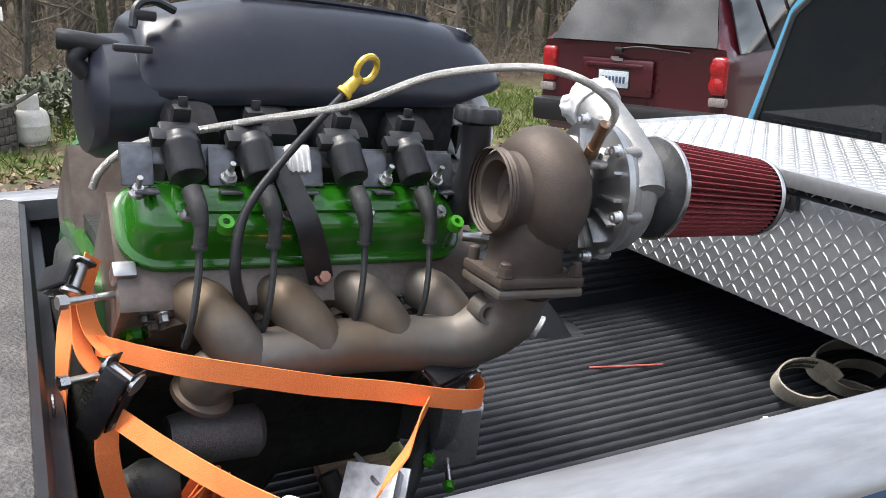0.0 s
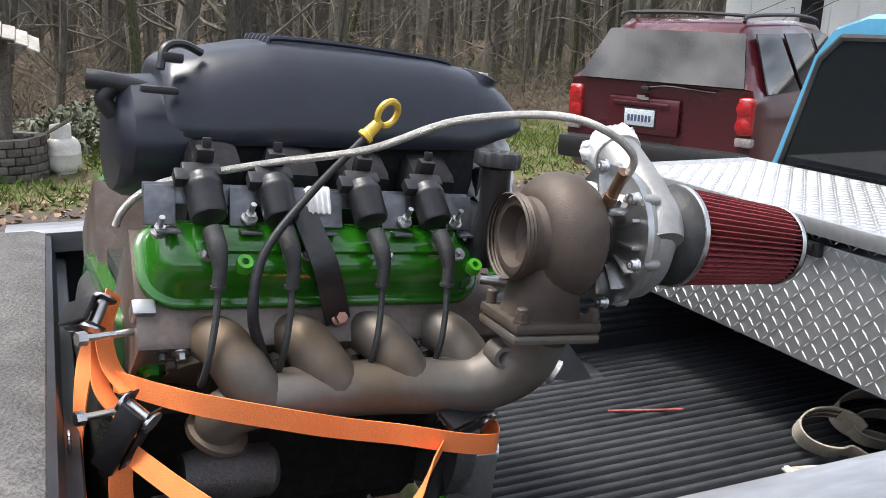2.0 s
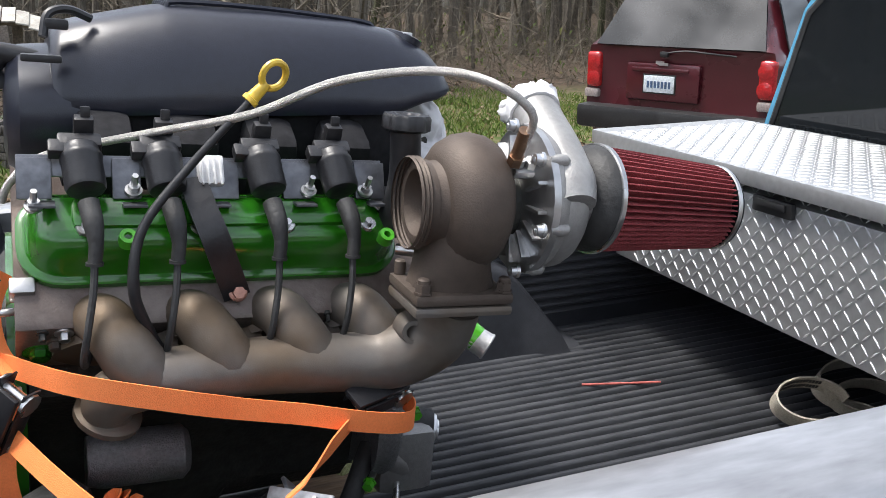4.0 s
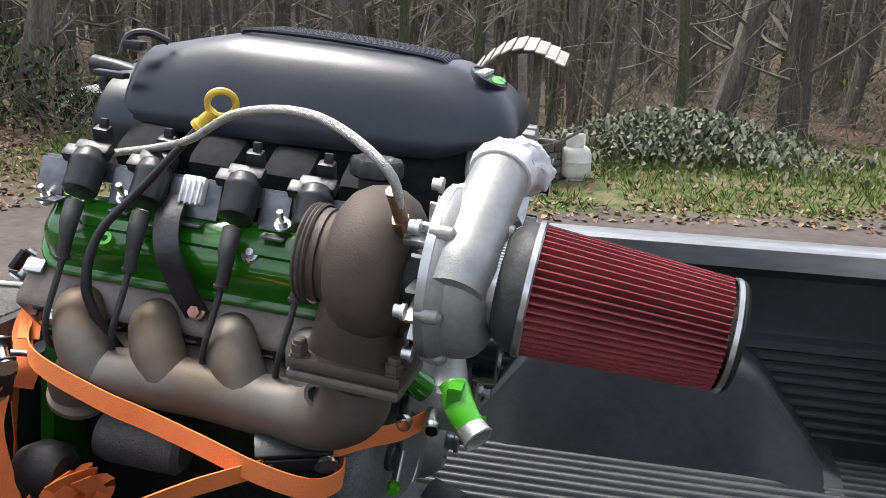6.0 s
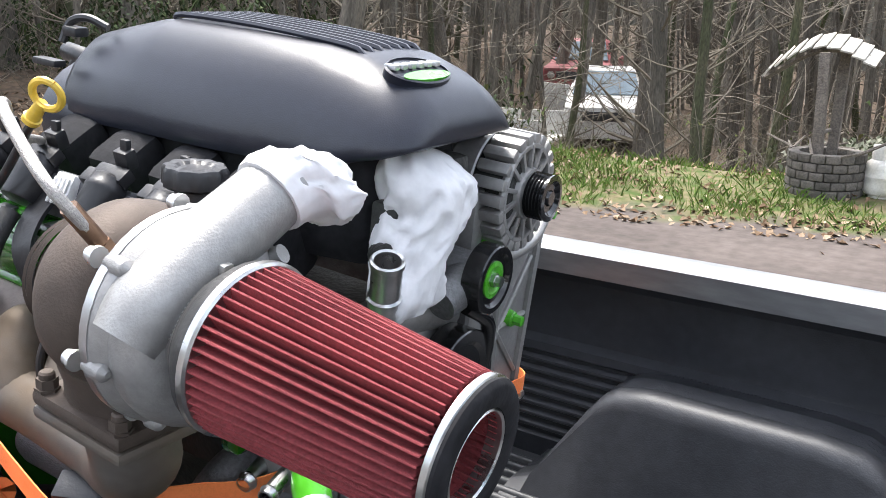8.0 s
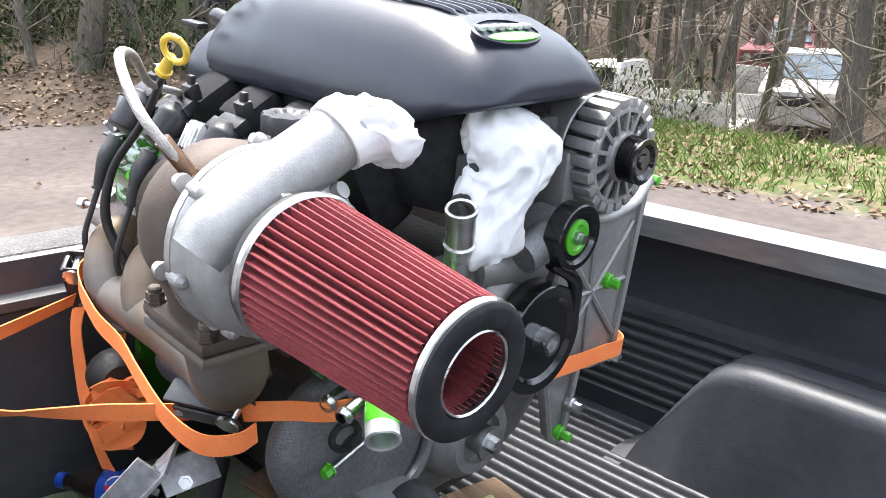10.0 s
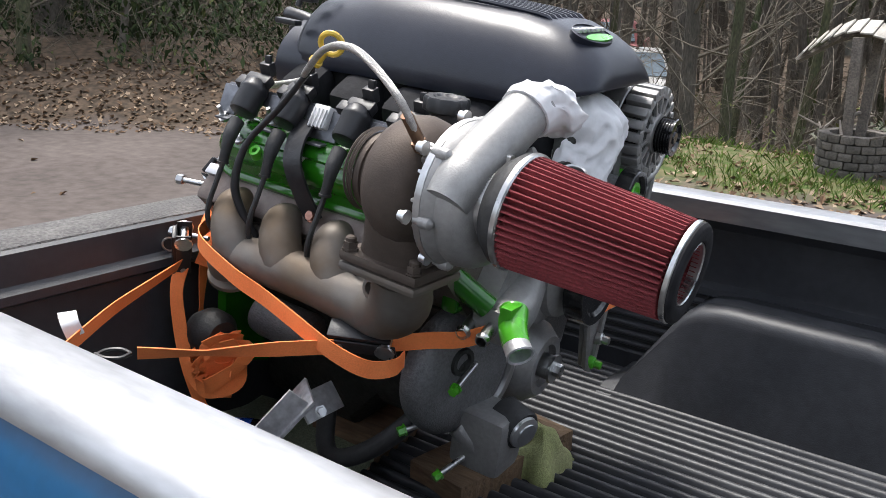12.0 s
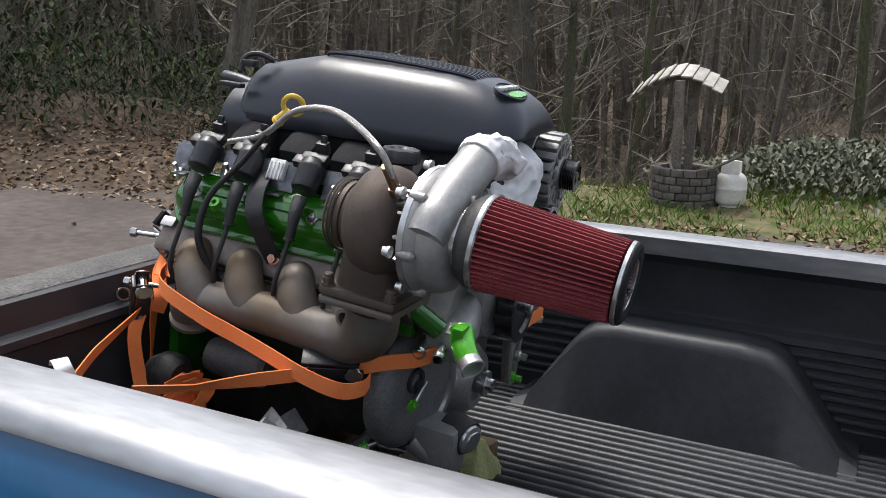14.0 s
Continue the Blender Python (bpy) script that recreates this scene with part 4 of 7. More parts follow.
for i in range(27):
    s = -0.012 + 0.080 * i / 26
    r = float(np.interp(s, [q[0] for q in bag_prof], [q[1] for q in bag_prof]))
    loose = min(1, max(0, (s + 0.002) / 0.025))

    def crease(t, s_):
        p = V(math.cos(t) * 1.6, math.sin(t) * 1.6, s_ * 32)
        f1 = 1 - 2.4 * abs(noise.noise(p))
        f2 = 1 - 2.4 * abs(noise.noise(p * 2.1 + V(3, 1, 7)))
        return 0.16 * f1 + 0.09 * f2
    rings.append([V(*NECK[-1]) + d * (s + loose * 0.012 * noise.noise((math.cos(t) * 2, math.sin(t) * 2, s * 50))) + V(0.30, 0.10, -0.50) * max(0.0, s) * loose + (a * math.cos(t) + b * math.sin(t)) * r * (1.03 + loose * crease(t, s) + 0.012 * math.sin(16 * t)) for t in [2 * math.pi * k / 64 for k in range(64)]])
loft(bm, rings)
tp("dust_bag", bm, BAG, tur, "crumpled white bag taped over the outlet", angle=70)
# oil feed flange, fitting, hose
bm = B()
rbox(bm, (-0.002, -0.448, 0.468), (0.05, 0.028, 0.012), 0.004, Matrix.Rotation(0.5, 3, "X"))
for du in (-0.017, 0.017):
    lathe(bm, (-0.002 + du, -0.452, 0.474), (0, -0.45, 0.9), [(0, 0.0075), (0.010, 0.0075), (0.010, 0.004), (0.004, 0.004)], 12)
lathe(bm, (-0.002, -0.452, 0.472), (-0.12, -0.5, 0.85), [(0, 0.009), (0.012, 0.009)], 6)
tp("oil_flange", bm, MACHINED, tur)
HOSE = [(-0.032, -0.478, 0.486), (-0.044, -0.522, 0.548), (-0.130, -0.497, 0.586), (-0.244, -0.420, 0.565), (-0.337, -0.349, 0.511), (-0.433, -0.250, 0.472), (-0.546, -0.205, 0.437), (-0.585, -0.180, 0.413), (-0.609, -0.165, 0.383), (-0.617, -0.160, 0.360)]
bm = B()
tube(bm, HOSE, 0.0054, 10)
hose = ep("oil_hose", bm, BRAID, tur, "braided steel oil hose")
bm = B()
rod(bm, HOSE[0], V(*HOSE[0]).lerp(V(*HOSE[1]), 0.6), 0.0082, seg=12)
lathe(bm, V(*HOSE[0]) - V(0, 0.004, -0.008) * -0.5, V(*HOSE[1]) - V(*HOSE[0]), [(-0.006, 0.0105), (0.008, 0.0105)], 6)
ep("hose_end", bm, mat("bronze_fitting", (0.30, 0.19, 0.12), (0.24, 0.15, 0.1), rough=0.35, metal=0.9), hose)

# plated rod between head and turbine, nuts of the turbine foot, heads of the compressor bolts
bm = B()
rod(bm, (-0.105, -0.292, 0.318), (-0.035, -0.335, 0.318), 0.0085, seg=14)
lathe(bm, (-0.075, -0.3105, 0.318), (0.85, -0.52, 0), [(-0.006, 0.0105), (0.006, 0.0105)], 6)
ep("drain_fitting", bm, STEEL, tur, "plated steel fitting")
for du, dv in ((-0.057, -0.045), (0.057, -0.045)):
    bm = B()
    lathe(bm, (-0.078 + du, -0.410 + dv, 0.306), (0, 0, 1), [(0, 0.0125), (0.003, 0.0125), (0.003, 0.0105), (0.013, 0.0105)], 6)
    tp("foot_nut", bm, RUST, tur)
for t in (0.5, 1.45, 2.4, 3.35, 4.3, 5.4):
    bm = B()
    c = cc + V(-0.034, 0.097 * math.cos(t), 0.097 * math.sin(t))
    lathe(bm, c, (-1, 0, 0), [(-0.004, 0.0095), (0.0, 0.0095), (0.0, 0.0072), (0.008, 0.0072), (0.008, 0.0036), (0.004, 0.0036)], 12)
    tp("clamp_bolt", bm, CHROME, tur)
for t in (0.9, 2.1, 3.6):
    bm = B()
    lathe(bm, turbo_c + V(-0.045, 0.0, 0.0), (-1, 0, 0), [(0.010 + 0.004 * t, 0.0585), (0.012 + 0.004 * t, 0.0605), (0.015 + 0.004 * t, 0.0585)], 40, cap=False)
    tp("outlet_bead", bm, RUST, tur)

# cone air filter on the compressor's inlet
f0, f1 = V(0.105, -0.450, 0.427), V(0.331, -0.454, 0.414)
fd, fa, fb = frame_of(f1 - f0)
FL = (f1 - f0).length
bm = B()
NP = 50
rings = []
for s in (0.010, FL - 0.014):
    r = 0.0735 + (0.0605 - 0.0735) * s / FL
    ring = []
    for k in range(NP * 5):
        t = 2 * math.pi * k / (NP * 5)
        dr = (0.0, 0.0, -0.0115, -0.0145, -0.0115)[k % 5]
        ring.append((s, r + dr, t))
    rings.append(ring)
loft(bm, [[f0 + fd * s + (fa * math.cos(t) + fb * math.sin(t)) * r for s, r, t in ring] for ring in rings], cap=False)
flt = ep("air_filter", bm, RED_PLEAT, tur, "cone air filter of red pleated cotton with chrome end rings", angle=25)
bm = B()
lathe(bm, f0, fd, [(0.003, 0.05), (0.003, 0.0745), (0.004, 0.0760), (0.010, 0.0760), (0.012, 0.0735), (0.011, 0.05)], 48)
ep("base_ring", bm, STEEL, flt)
bm = B()
lathe(bm, f0, fd, [(-0.034, 0.0), (-0.034, 0.050), (-0.026, 0.052), (-0.022, 0.060), (-0.014, 0.066), (-0.006, 0.0725), (0.004, 0.0735)], 40)
ep("rubber_neck", bm, RUBBER, flt)
bm = B()
lathe(bm, f1, fd, [(-0.011, 0.0600), (-0.010, 0.0620), (-0.005, 0.0620), (-0.004, 0.0610), (-0.003, 0.059)], 48, cap=False)
ep("end_ring", bm, STEEL, flt)
bm = B()
lathe(bm, f1, fd, [(-0.0065, 0.0605), (-0.001, 0.0605), (0.002, 0.0575), (0.003, 0.055), (0.003, 0.042), (0.001, 0.039), (-0.004, 0.038), (-0.006, 0.062)], 48, cap=False)
ep("end_cap", bm, RECESS, flt, "black rubber end cap with an open hole")
bm = B()
lathe(bm, f1, fd, [(-0.012, 0.0385), (0.000, 0.0385), (0.0015, 0.0370), (0.000, 0.0355), (-0.012, 0.0355)], 40, cap=False)
ep("hole_ring", bm, STEEL, flt)
bm = B()
rings = [[f1 + fd * s + (fa * math.cos(2 * math.pi * k / 80) + fb * math.sin(2 * math.pi * k / 80)) * (r - (0.004 if k % 2 else 0)) for k in range(80)] for s, r in ((-0.004, 0.0385), (-0.20, 0.046))]
loft(bm, rings, cap=False)
ep("inner_pleats", bm, RED_PLEAT, flt, angle=25)
bm = B()
lathe(bm, f0, fd, [(-0.205 + 0.2, 0.05), (-0.2 + 0.2, 0.0)], 40, cap=False)
ep("inner_end", bm, RUBBER, flt)
bm = B()
lathe(bm, f0, fd, [(-0.034, 0.0505), (-0.034, 0.0525), (-0.022, 0.0525), (-0.022, 0.0505)], 40)
rbox(bm, f0 - fd * 0.028 - fa * 0.0 + fb * -0.056, (0.014, 0.012, 0.018), 0.003)
for k in range(14):
    t = -1.2 + 0.075 * k
    rbox(bm, f0 - fd * 0.028 + (fa * math.cos(t) + fb * math.sin(t)) * 0.053, (0.008, 0.0015, 0.0015), 0, Matrix.Rotation(t, 3, "X"))
ep("hose_clamp", bm, STEEL, flt)
# coils, bracket, wires
BRACKET_STEEL = mat("dark_zinc_bracket", (0.17, 0.175, 0.19), (0.12, 0.125, 0.14), rough=0.4, metal=0.7, s1=20, bump=0.05)
bm = B()
for u0, u1 in ((-0.60, -0.56), (-0.49, -0.455), (-0.405, -0.33), (-0.27, -0.23), (-0.165, -0.12)):
    rbox(bm, ((u0 + u1) / 2, -0.262, 0.412), (u1 - u0, 0.006, 0.052), 0.002, Matrix.Rotation(-0.35, 3, "X"))
    rbox(bm, ((u0 + u1) / 2 + 0.008, -0.278, 0.383), (0.03, 0.03, 0.004), 0.001)
rbox(bm, (-0.36, -0.247, 0.425), (0.48, 0.005, 0.028), 0.002, Matrix.Rotation(-0.35, 3, "X"))
rail_ob = ep("coil_bracket", bm, BRACKET_STEEL, label="grey stamped coil bracket")
for u in (-0.581, -0.465, -0.235, -0.152):
    bm = B()
    n = V(0, -0.6, 0.8)
    c = V(u, -0.272, 0.378 if u < -0.5 else 0.398)
    lathe(bm, c, n, [(0, 0.011), (0.004, 0.011)], 16)
    lathe(bm, c, n, [(0.004, 0.0075), (0.012, 0.0075), (0.012, 0.0042), (0.03, 0.0042)], 6)
    ep("stud_nut", bm, STEEL, rail_ob)
for u in (-0.527, -0.43, -0.30, -0.198):
    top, bot = V(u + 0.0, -0.252, 0.448), V(u + 0.006, -0.302, 0.392)
    ax = (bot - top).normalized()
    bm = B()
    lathe(bm, top, ax, [(-0.004, 0.018), (0.0, 0.0225), (0.010, 0.024), (0.012, 0.0255), (0.018, 0.0255), (0.02, 0.0245), (0.056, 0.0245), (0.060, 0.0225), (0.062, 0.015)], 24)
    coil = ep("ignition_coil", bm, BLACK, label="black cylindrical ignition coil")
    bm = B()
    rbox(bm, top + V(0.0, 0.004, 0.006), (0.052, 0.022, 0.018), 0.004, Matrix.Rotation(0.6, 3, "X"))
    rbox(bm, top + V(-0.026, -0.006, 0.0), (0.022, 0.022, 0.016), 0.003, Matrix.Rotation(0.6, 3, "X"))
    rbox(bm, top + V(0.006, 0.018, 0.026), (0.024, 0.018, 0.026), 0.004, Matrix.Rotation(0.3, 3, "X"))
    rbox(bm, top + V(0.008, 0.016, 0.044), (0.012, 0.008, 0.014), 0.002)
    ep("connector", bm, BLACK, coil)
    bm = B()
    w0 = bot + ax * 0.002
    tube(bm, [w0, w0 + V(0.004, -0.020, -0.022), w0 + V(0.006, -0.030, -0.045), w0 + V(0.004, -0.034, -0.068)], [0.013, 0.0125, 0.009, 0.0085], 12)
    lathe(bm, w0 + V(0.004, -0.034, -0.066), (0, -0.05, -1), [(0, 0.0105), (0.004, 0.0105)], 12)
    ep("wire_boot", bm, RUBBER, coil)
    bm = B()
    e = w0 + V(0.004, -0.034, -0.068)
    tube(bm, [e, e + V(-0.003, -0.012, -0.035), e + V(-0.010, -0.022, -0.080), e + V(-0.014, -0.012, -0.118), e + V(-0.010, 0.015, -0.136), e + V(-0.002, 0.045, -0.128), e + V(0.002, 0.07, -0.11)], 0.0046, 8)
    ep("plug_wire", bm, RUBBER, coil)
bm = B()
rbox(bm, (-0.368, -0.262, 0.423), (0.034, 0.024, 0.04), 0.005, Matrix.Rotation(-0.5, 3, "X"))
for k in range(4):
    rbox(bm, (-0.380 + 0.008 * k, -0.276, 0.425), (0.003, 0.004, 0.034), 0.001, Matrix.Rotation(-0.5, 3, "X"))
ep("grey_connector", bm, CREAMCAP, label="pale grey wiring connector")
# a black strap bracket from the bracket down to the head
bm = B()
ribbon(bm, [(-0.392, -0.27, 0.415), (-0.385, -0.305, 0.385), (-0.372, -0.325, 0.35), (-0.352, -0.318, 0.30), (-0.336, -0.304, 0.262)], [(1, 0, 0.1), (1, 0, 0.1), (1, 0, 0.15), (1, 0, 0.2), (1, 0, 0.2)], 0.036, 0.005)
lb = ep("lifting_bracket", bm, BLACK, label="black strip bracket bolted to the head")
bm = B()
lathe(bm, (-0.336, -0.306, 0.268), (0, -0.8, 0.25), [(0, 0.0125), (0.004, 0.0125), (0.005, 0.009)], 18)
lathe(bm, (-0.336, -0.310, 0.269), (0, -0.8, 0.25), [(0, 0.0085), (0.009, 0.0085)], 6)
ep("bracket_bolt", bm, mat("copper_tinted_bolt", (0.42, 0.22, 0.17), rough=0.35, metal=0.8), lb)
# dipstick
DIP = [(-0.432, -0.325, 0.192), (-0.458, -0.343, 0.243), (-0.474, -0.351, 0.297), (-0.462, -0.34, 0.367), (-0.405, -0.325, 0.441), (-0.328, -0.33, 0.532)]
bm = B()
tube(bm, DIP, [0.0075, 0.0075, 0.0075, 0.006, 0.0055, 0.005], 10)
dst = ep("dipstick", bm, BLACK, label="black dipstick tube with a yellow ring handle")
bm = B()
c0, cd = V(-0.306, -0.33, 0.558), V(0.09, 0.0, 0.10).normalized()
oth = V(0.65, 0.45, -0.6).cross(cd).normalized()
oth = cd.cross(oth).normalized()
tube(bm, [c0 + (cd * math.cos(t) + oth * math.sin(t)) * 0.0175 for t in [2 * math.pi * k / 16 for k in range(17)]], 0.0046, 8, 2)
rod(bm, c0 - cd * 0.040, c0 - cd * 0.014, 0.009, 0.007, 10)
lathe(bm, c0 - cd * 0.046, cd, [(0, 0.006), (0.0, 0.011), (0.006, 0.011), (0.008, 0.007)], 12)
ep("handle", bm, YELLOW, dst, "yellow plastic ring handle")
# oil filler
bm = B()
tube(bm, [(-0.108, -0.275, 0.345), (-0.104, -0.288, 0.385), (-0.104, -0.298, 0.43), (-0.108, -0.30, 0.49)], [0.027, 0.024, 0.022, 0.022], 20)
of = ep("oil_filler", bm, BLACK, label="black oil filler neck with a scalloped cap")
bm = B()
NS = 60
loft(bm, [[(-0.108 + r * (1 + 0.05 * math.cos(10 * t)) * math.cos(t), -0.30 + r * (1 + 0.05 * math.cos(10 * t)) * math.sin(t), w_) for t in [2 * math.pi * k / NS for k in range(NS)]] for r, w_ in ((0.027, 0.490), (0.0335, 0.494), (0.0335, 0.510), (0.031, 0.514), (0.022, 0.514), (0.018, 0.511))])
ep("oil_cap", bm, BLACK, of)

# front of the engine: timing cover, pump, pulleys, alternator
bm = B()
FC = [(-0.27, 0.10), (-0.28, 0.02), (-0.262, -0.04), (-0.21, -0.085), (-0.12, -0.115), (0.12, -0.115), (0.21, -0.085), (0.262, -0.04), (0.28, 0.02), (0.27, 0.10), (0.2, 0.17), (0.1, 0.20), (-0.1, 0.20), (-0.2, 0.17)]
FC = [(a * 0.82, b) for a, b in FC]
loft(bm, [[(u, a * k, 0.04 + (b - 0.04) * k) for a, b in FC] for u, k in ((-0.092, 1.0), (-0.072, 1.0), (-0.066, 0.97), (-0.058, 0.86), (-0.056, 0.80))])
fcv = ep("timing_cover", bm, CAST_DARK, label="grey cast timing cover")
bm = B()
lathe(bm, (-0.062, -0.165, 0.055), (1, 0, 0), [(0, 0.03), (0.012, 0.026), (0.012, 0.018), (0.004, 0.016)], 24)
ep("cover_boss", bm, CAST_DARK, fcv)
bm = B()
pd = V(1, -0.22, 0.02)
lathe(bm, (-0.095, -0.205, 0.045), pd, [(0, 0.118), (0.02, 0.120), (0.034, 0.112), (0.042, 0.095), (0.044, 0.08), (0.041, 0.0)], 40)
dish = ep("front_dish_cover", bm, CAST_DARK, label="large round grey cast cover")
bm = B()
lathe(bm, (-0.056, -0.235, 0.075), pd, [(-0.004, 0.026), (0.004, 0.024), (0.004, 0.017), (-0.003, 0.015)], 24)
ep("cover_hole", bm, BLOCK, dish)
bm = B()
tube(bm, [(-0.045, -0.085, 0.10), (-0.04, -0.082, 0.03), (-0.045, -0.10, -0.03), (-0.055, -0.15, -0.07)], 0.010, 8)
ep("machined_edge", bm, MACHINED, dish)
bm = B()
lathe(bm, (-0.06, 0.0, 0.0), (1, 0, 0), [(0, 0.085), (0.03, 0.078), (0.05, 0.062), (0.054, 0.058), (0.054, 0.042), (0.04, 0.040)], 36)
ep("crank_seal_boss", bm, CAST, fcv)
bm = B()
lathe(bm, (-0.03, 0, 0), (1, 0, 0), [(0, 0.024), (0.036, 0.024), (0.038, 0.028), (0.044, 0.028), (0.044, 0.014)], 28)
lathe(bm, (0.014, 0, 0), (1, 0, 0), [(0, 0.013), (0.012, 0.013), (0.014, 0.010)], 6)
ep("crank_bolt", bm, STEEL, label="crank bolt with a wide washer")
bm = B()
prism(bm, [(-0.06, a, b) for a, b in ((-0.21, 0.13), (-0.23, 0.20), (-0.17, 0.28), (-0.08, 0.30), (0.06, 0.30), (0.12, 0.26), (0.16, 0.16), (0.10, 0.13), (0.05, 0.10), (-0.05, 0.10), (-0.1, 0.12))], (0.045, 0, 0))
lathe(bm, (-0.03, 0.02, 0.19), (1, 0, 0), [(0, 0.095), (0.03, 0.09), (0.045, 0.06), (0.06, 0.04)], 32)
tube(bm, [(-0.03, -0.08, 0.26), (-0.005, -0.11, 0.265), (0.015, -0.138, 0.275), (0.028, -0.136, 0.31)], [0.036, 0.034, 0.03, 0.026], 18)
tube(bm, [(-0.02, -0.04, 0.285), (0.0, 0.02, 0.285), (-0.01, 0.08, 0.265)], [0.028, 0.026, 0.028], 16)
tube(bm, [(-0.03, -0.12, 0.19), (-0.01, -0.17, 0.175), (0.0, -0.215, 0.165), (0.005, -0.235, 0.16)], [0.045, 0.042, 0.038, 0.034], 18)
rbox(bm, (0.0, -0.235, 0.165), (0.085, 0.045, 0.06), 0.014)
wp = ep("water_pump", bm, CAST, label="bare cast aluminium water pump")
bm = B()
tube(bm, [(0.028, -0.135, 0.30), (0.038, -0.146, 0.345), (0.045, -0.154, 0.378), (0.053, -0.166, 0.420)], [0.0185, 0.0185, 0.0185, 0.0185], 20, cap=False)
lathe(bm, (0.0527, -0.1655, 0.418), (0.18, -0.27, 0.95), [(-0.008, 0.0185), (-0.006, 0.0205), (0.0, 0.0205), (0.002, 0.0185), (0.0, 0.0160), (-0.03, 0.0155)], 20, cap=False)
lathe(bm, (0.043, -0.152, 0.368), (0.18, -0.25, 0.95), [(-0.003, 0.0185), (0.0, 0.021), (0.003, 0.0185)], 20, cap=False)
ep("water_outlet_tube", bm, STEEL, wp, "bright plated upper hose tube")
for u, v, w_ in ((-0.036, -0.29, 0.152), (0.004, -0.298, 0.156)):
    bm = B()
    e = V(u, v, w_)
    d = V(0.15, -0.9, -0.15).normalized()
    tube(bm, [e - d * 0.055, e - d * 0.02, e], 0.010, 14, 3, cap=False)
    lathe(bm, e, d, [(-0.012, 0.010), (-0.008, 0.0125), (-0.004, 0.0105), (0, 0.0105), (0.001, 0.0085), (-0.02, 0.008)], 14, cap=False)
    ep("heater_tube", bm, STEEL, wp)
bm = B()
e = V(0.068, -0.287, 0.152)
d = V(0.72, -0.55, -0.42).normalized()
tube(bm, [e - d * 0.07 + V(0, 0.02, 0.01), e - d * 0.045 + V(0, 0.004, 0.004), e - d * 0.02], [0.024, 0.023, 0.0215], 18)
rbox(bm, e - d * 0.055 + V(-0.004, 0.006, 0.018), (0.022, 0.042, 0.036), 0.006)
th = ep("thermostat_housing", bm, GREEN_LIGHT, wp, "bright green thermostat housing")
bm = B()
lathe(bm, e, d, [(-0.03, 0.021), (-0.004, 0.0215), (0, 0.023), (0.002, 0.021), (0.0, 0.018), (-0.03, 0.0175)], 24, cap=False)
ep("outlet_pipe", bm, ALU_RAW, th)


def pulley(name, c, r, wide, m_, hub=None, hm=None, ribs=0, label=""):
    bm = B()
    prof = [(-wide, r * 0.8), (-wide, r)]
    for k in range(ribs):
        s = -wide + 0.004 + (wide - 0.008) * k / max(1, ribs)
        prof += [(s, r), (s + 0.001, r - 0.003), (s + 0.002, r)]
    prof += [(-0.002, r), (0, r - 0.002), (0.0, r * 0.80), (-0.006, r * 0.72), (-0.007, r * 0.3), (-0.007, 0)]
    lathe(bm, c, (1, 0, 0), prof, 40)
    p = ep(name, bm, m_, label=label)
    if hub:
        bm = B()
        lathe(bm, V(*c) + V(-0.008, 0, 0), (1, 0, 0), [(0, hub), (0.004, hub), (0.005, hub * 0.75), (0.002, hub * 0.6), (0.002, hub * 0.4)], 28)
        ep("hub", bm, hm, p)
        bm = B()
        lathe(bm, V(*c) + V(-0.006, 0, 0), (1, 0, 0), [(0, 0.010), (0.006, 0.010), (0.006, 0.0075), (0.014, 0.0075)], 6)
        ep("pulley_bolt", bm, STEEL, p)
    return p


pulley("idler_pulley", (0.084, 0.053, 0.344), 0.048, 0.028, GLOSS_BLACK, 0.026, GREEN_LIGHT, label="black idler pulley with a green hub")
wpp = pulley("water_pump_pulley", (0.060, 0.036, 0.182), 0.085, 0.038, GLOSS_BLACK, label="gloss black water pump pulley")
bm = B()
lathe(bm, (0.052, 0.036, 0.182), (1, 0, 0), [(0, 0.020), (0.022, 0.018), (0.022, 0.012), (0.012, 0.010)], 24)
ep("hub", bm, STEEL, wpp)
# belt tensioner arm behind the idler
bm = B()
tube(bm, [(0.045, 0.067, 0.334), (0.04, 0.03, 0.33), (0.035, -0.01, 0.315)], [0.034, 0.03, 0.026], 18)
lathe(bm, (0.0, 0.06, 0.334), (1, 0, 0), [(0, 0.038), (0.055, 0.036), (0.06, 0.03)], 28)
ep("tensioner_body", bm, CAST_DARK)
bm = B()
tube(bm, [(0.05, 0.04, 0.30), (0.06, 0.085, 0.27), (0.055, 0.105, 0.23), (0.05, 0.11, 0.19)], 0.011, 10)
ep("tensioner_arm", bm, GLOSS_BLACK)
# alternator
AC = V(0.050, 0.180, 0.436)
FULL = EN @ Matrix.Translation(AC) @ Matrix.Diagonal((1.08, 1.15, 1.15, 1)) @ Matrix.Translation(-AC)


def ap(name, bm, material, parent=None, label=""):
    return part(name, bm, material, parent or engine, label, turn=FULL)


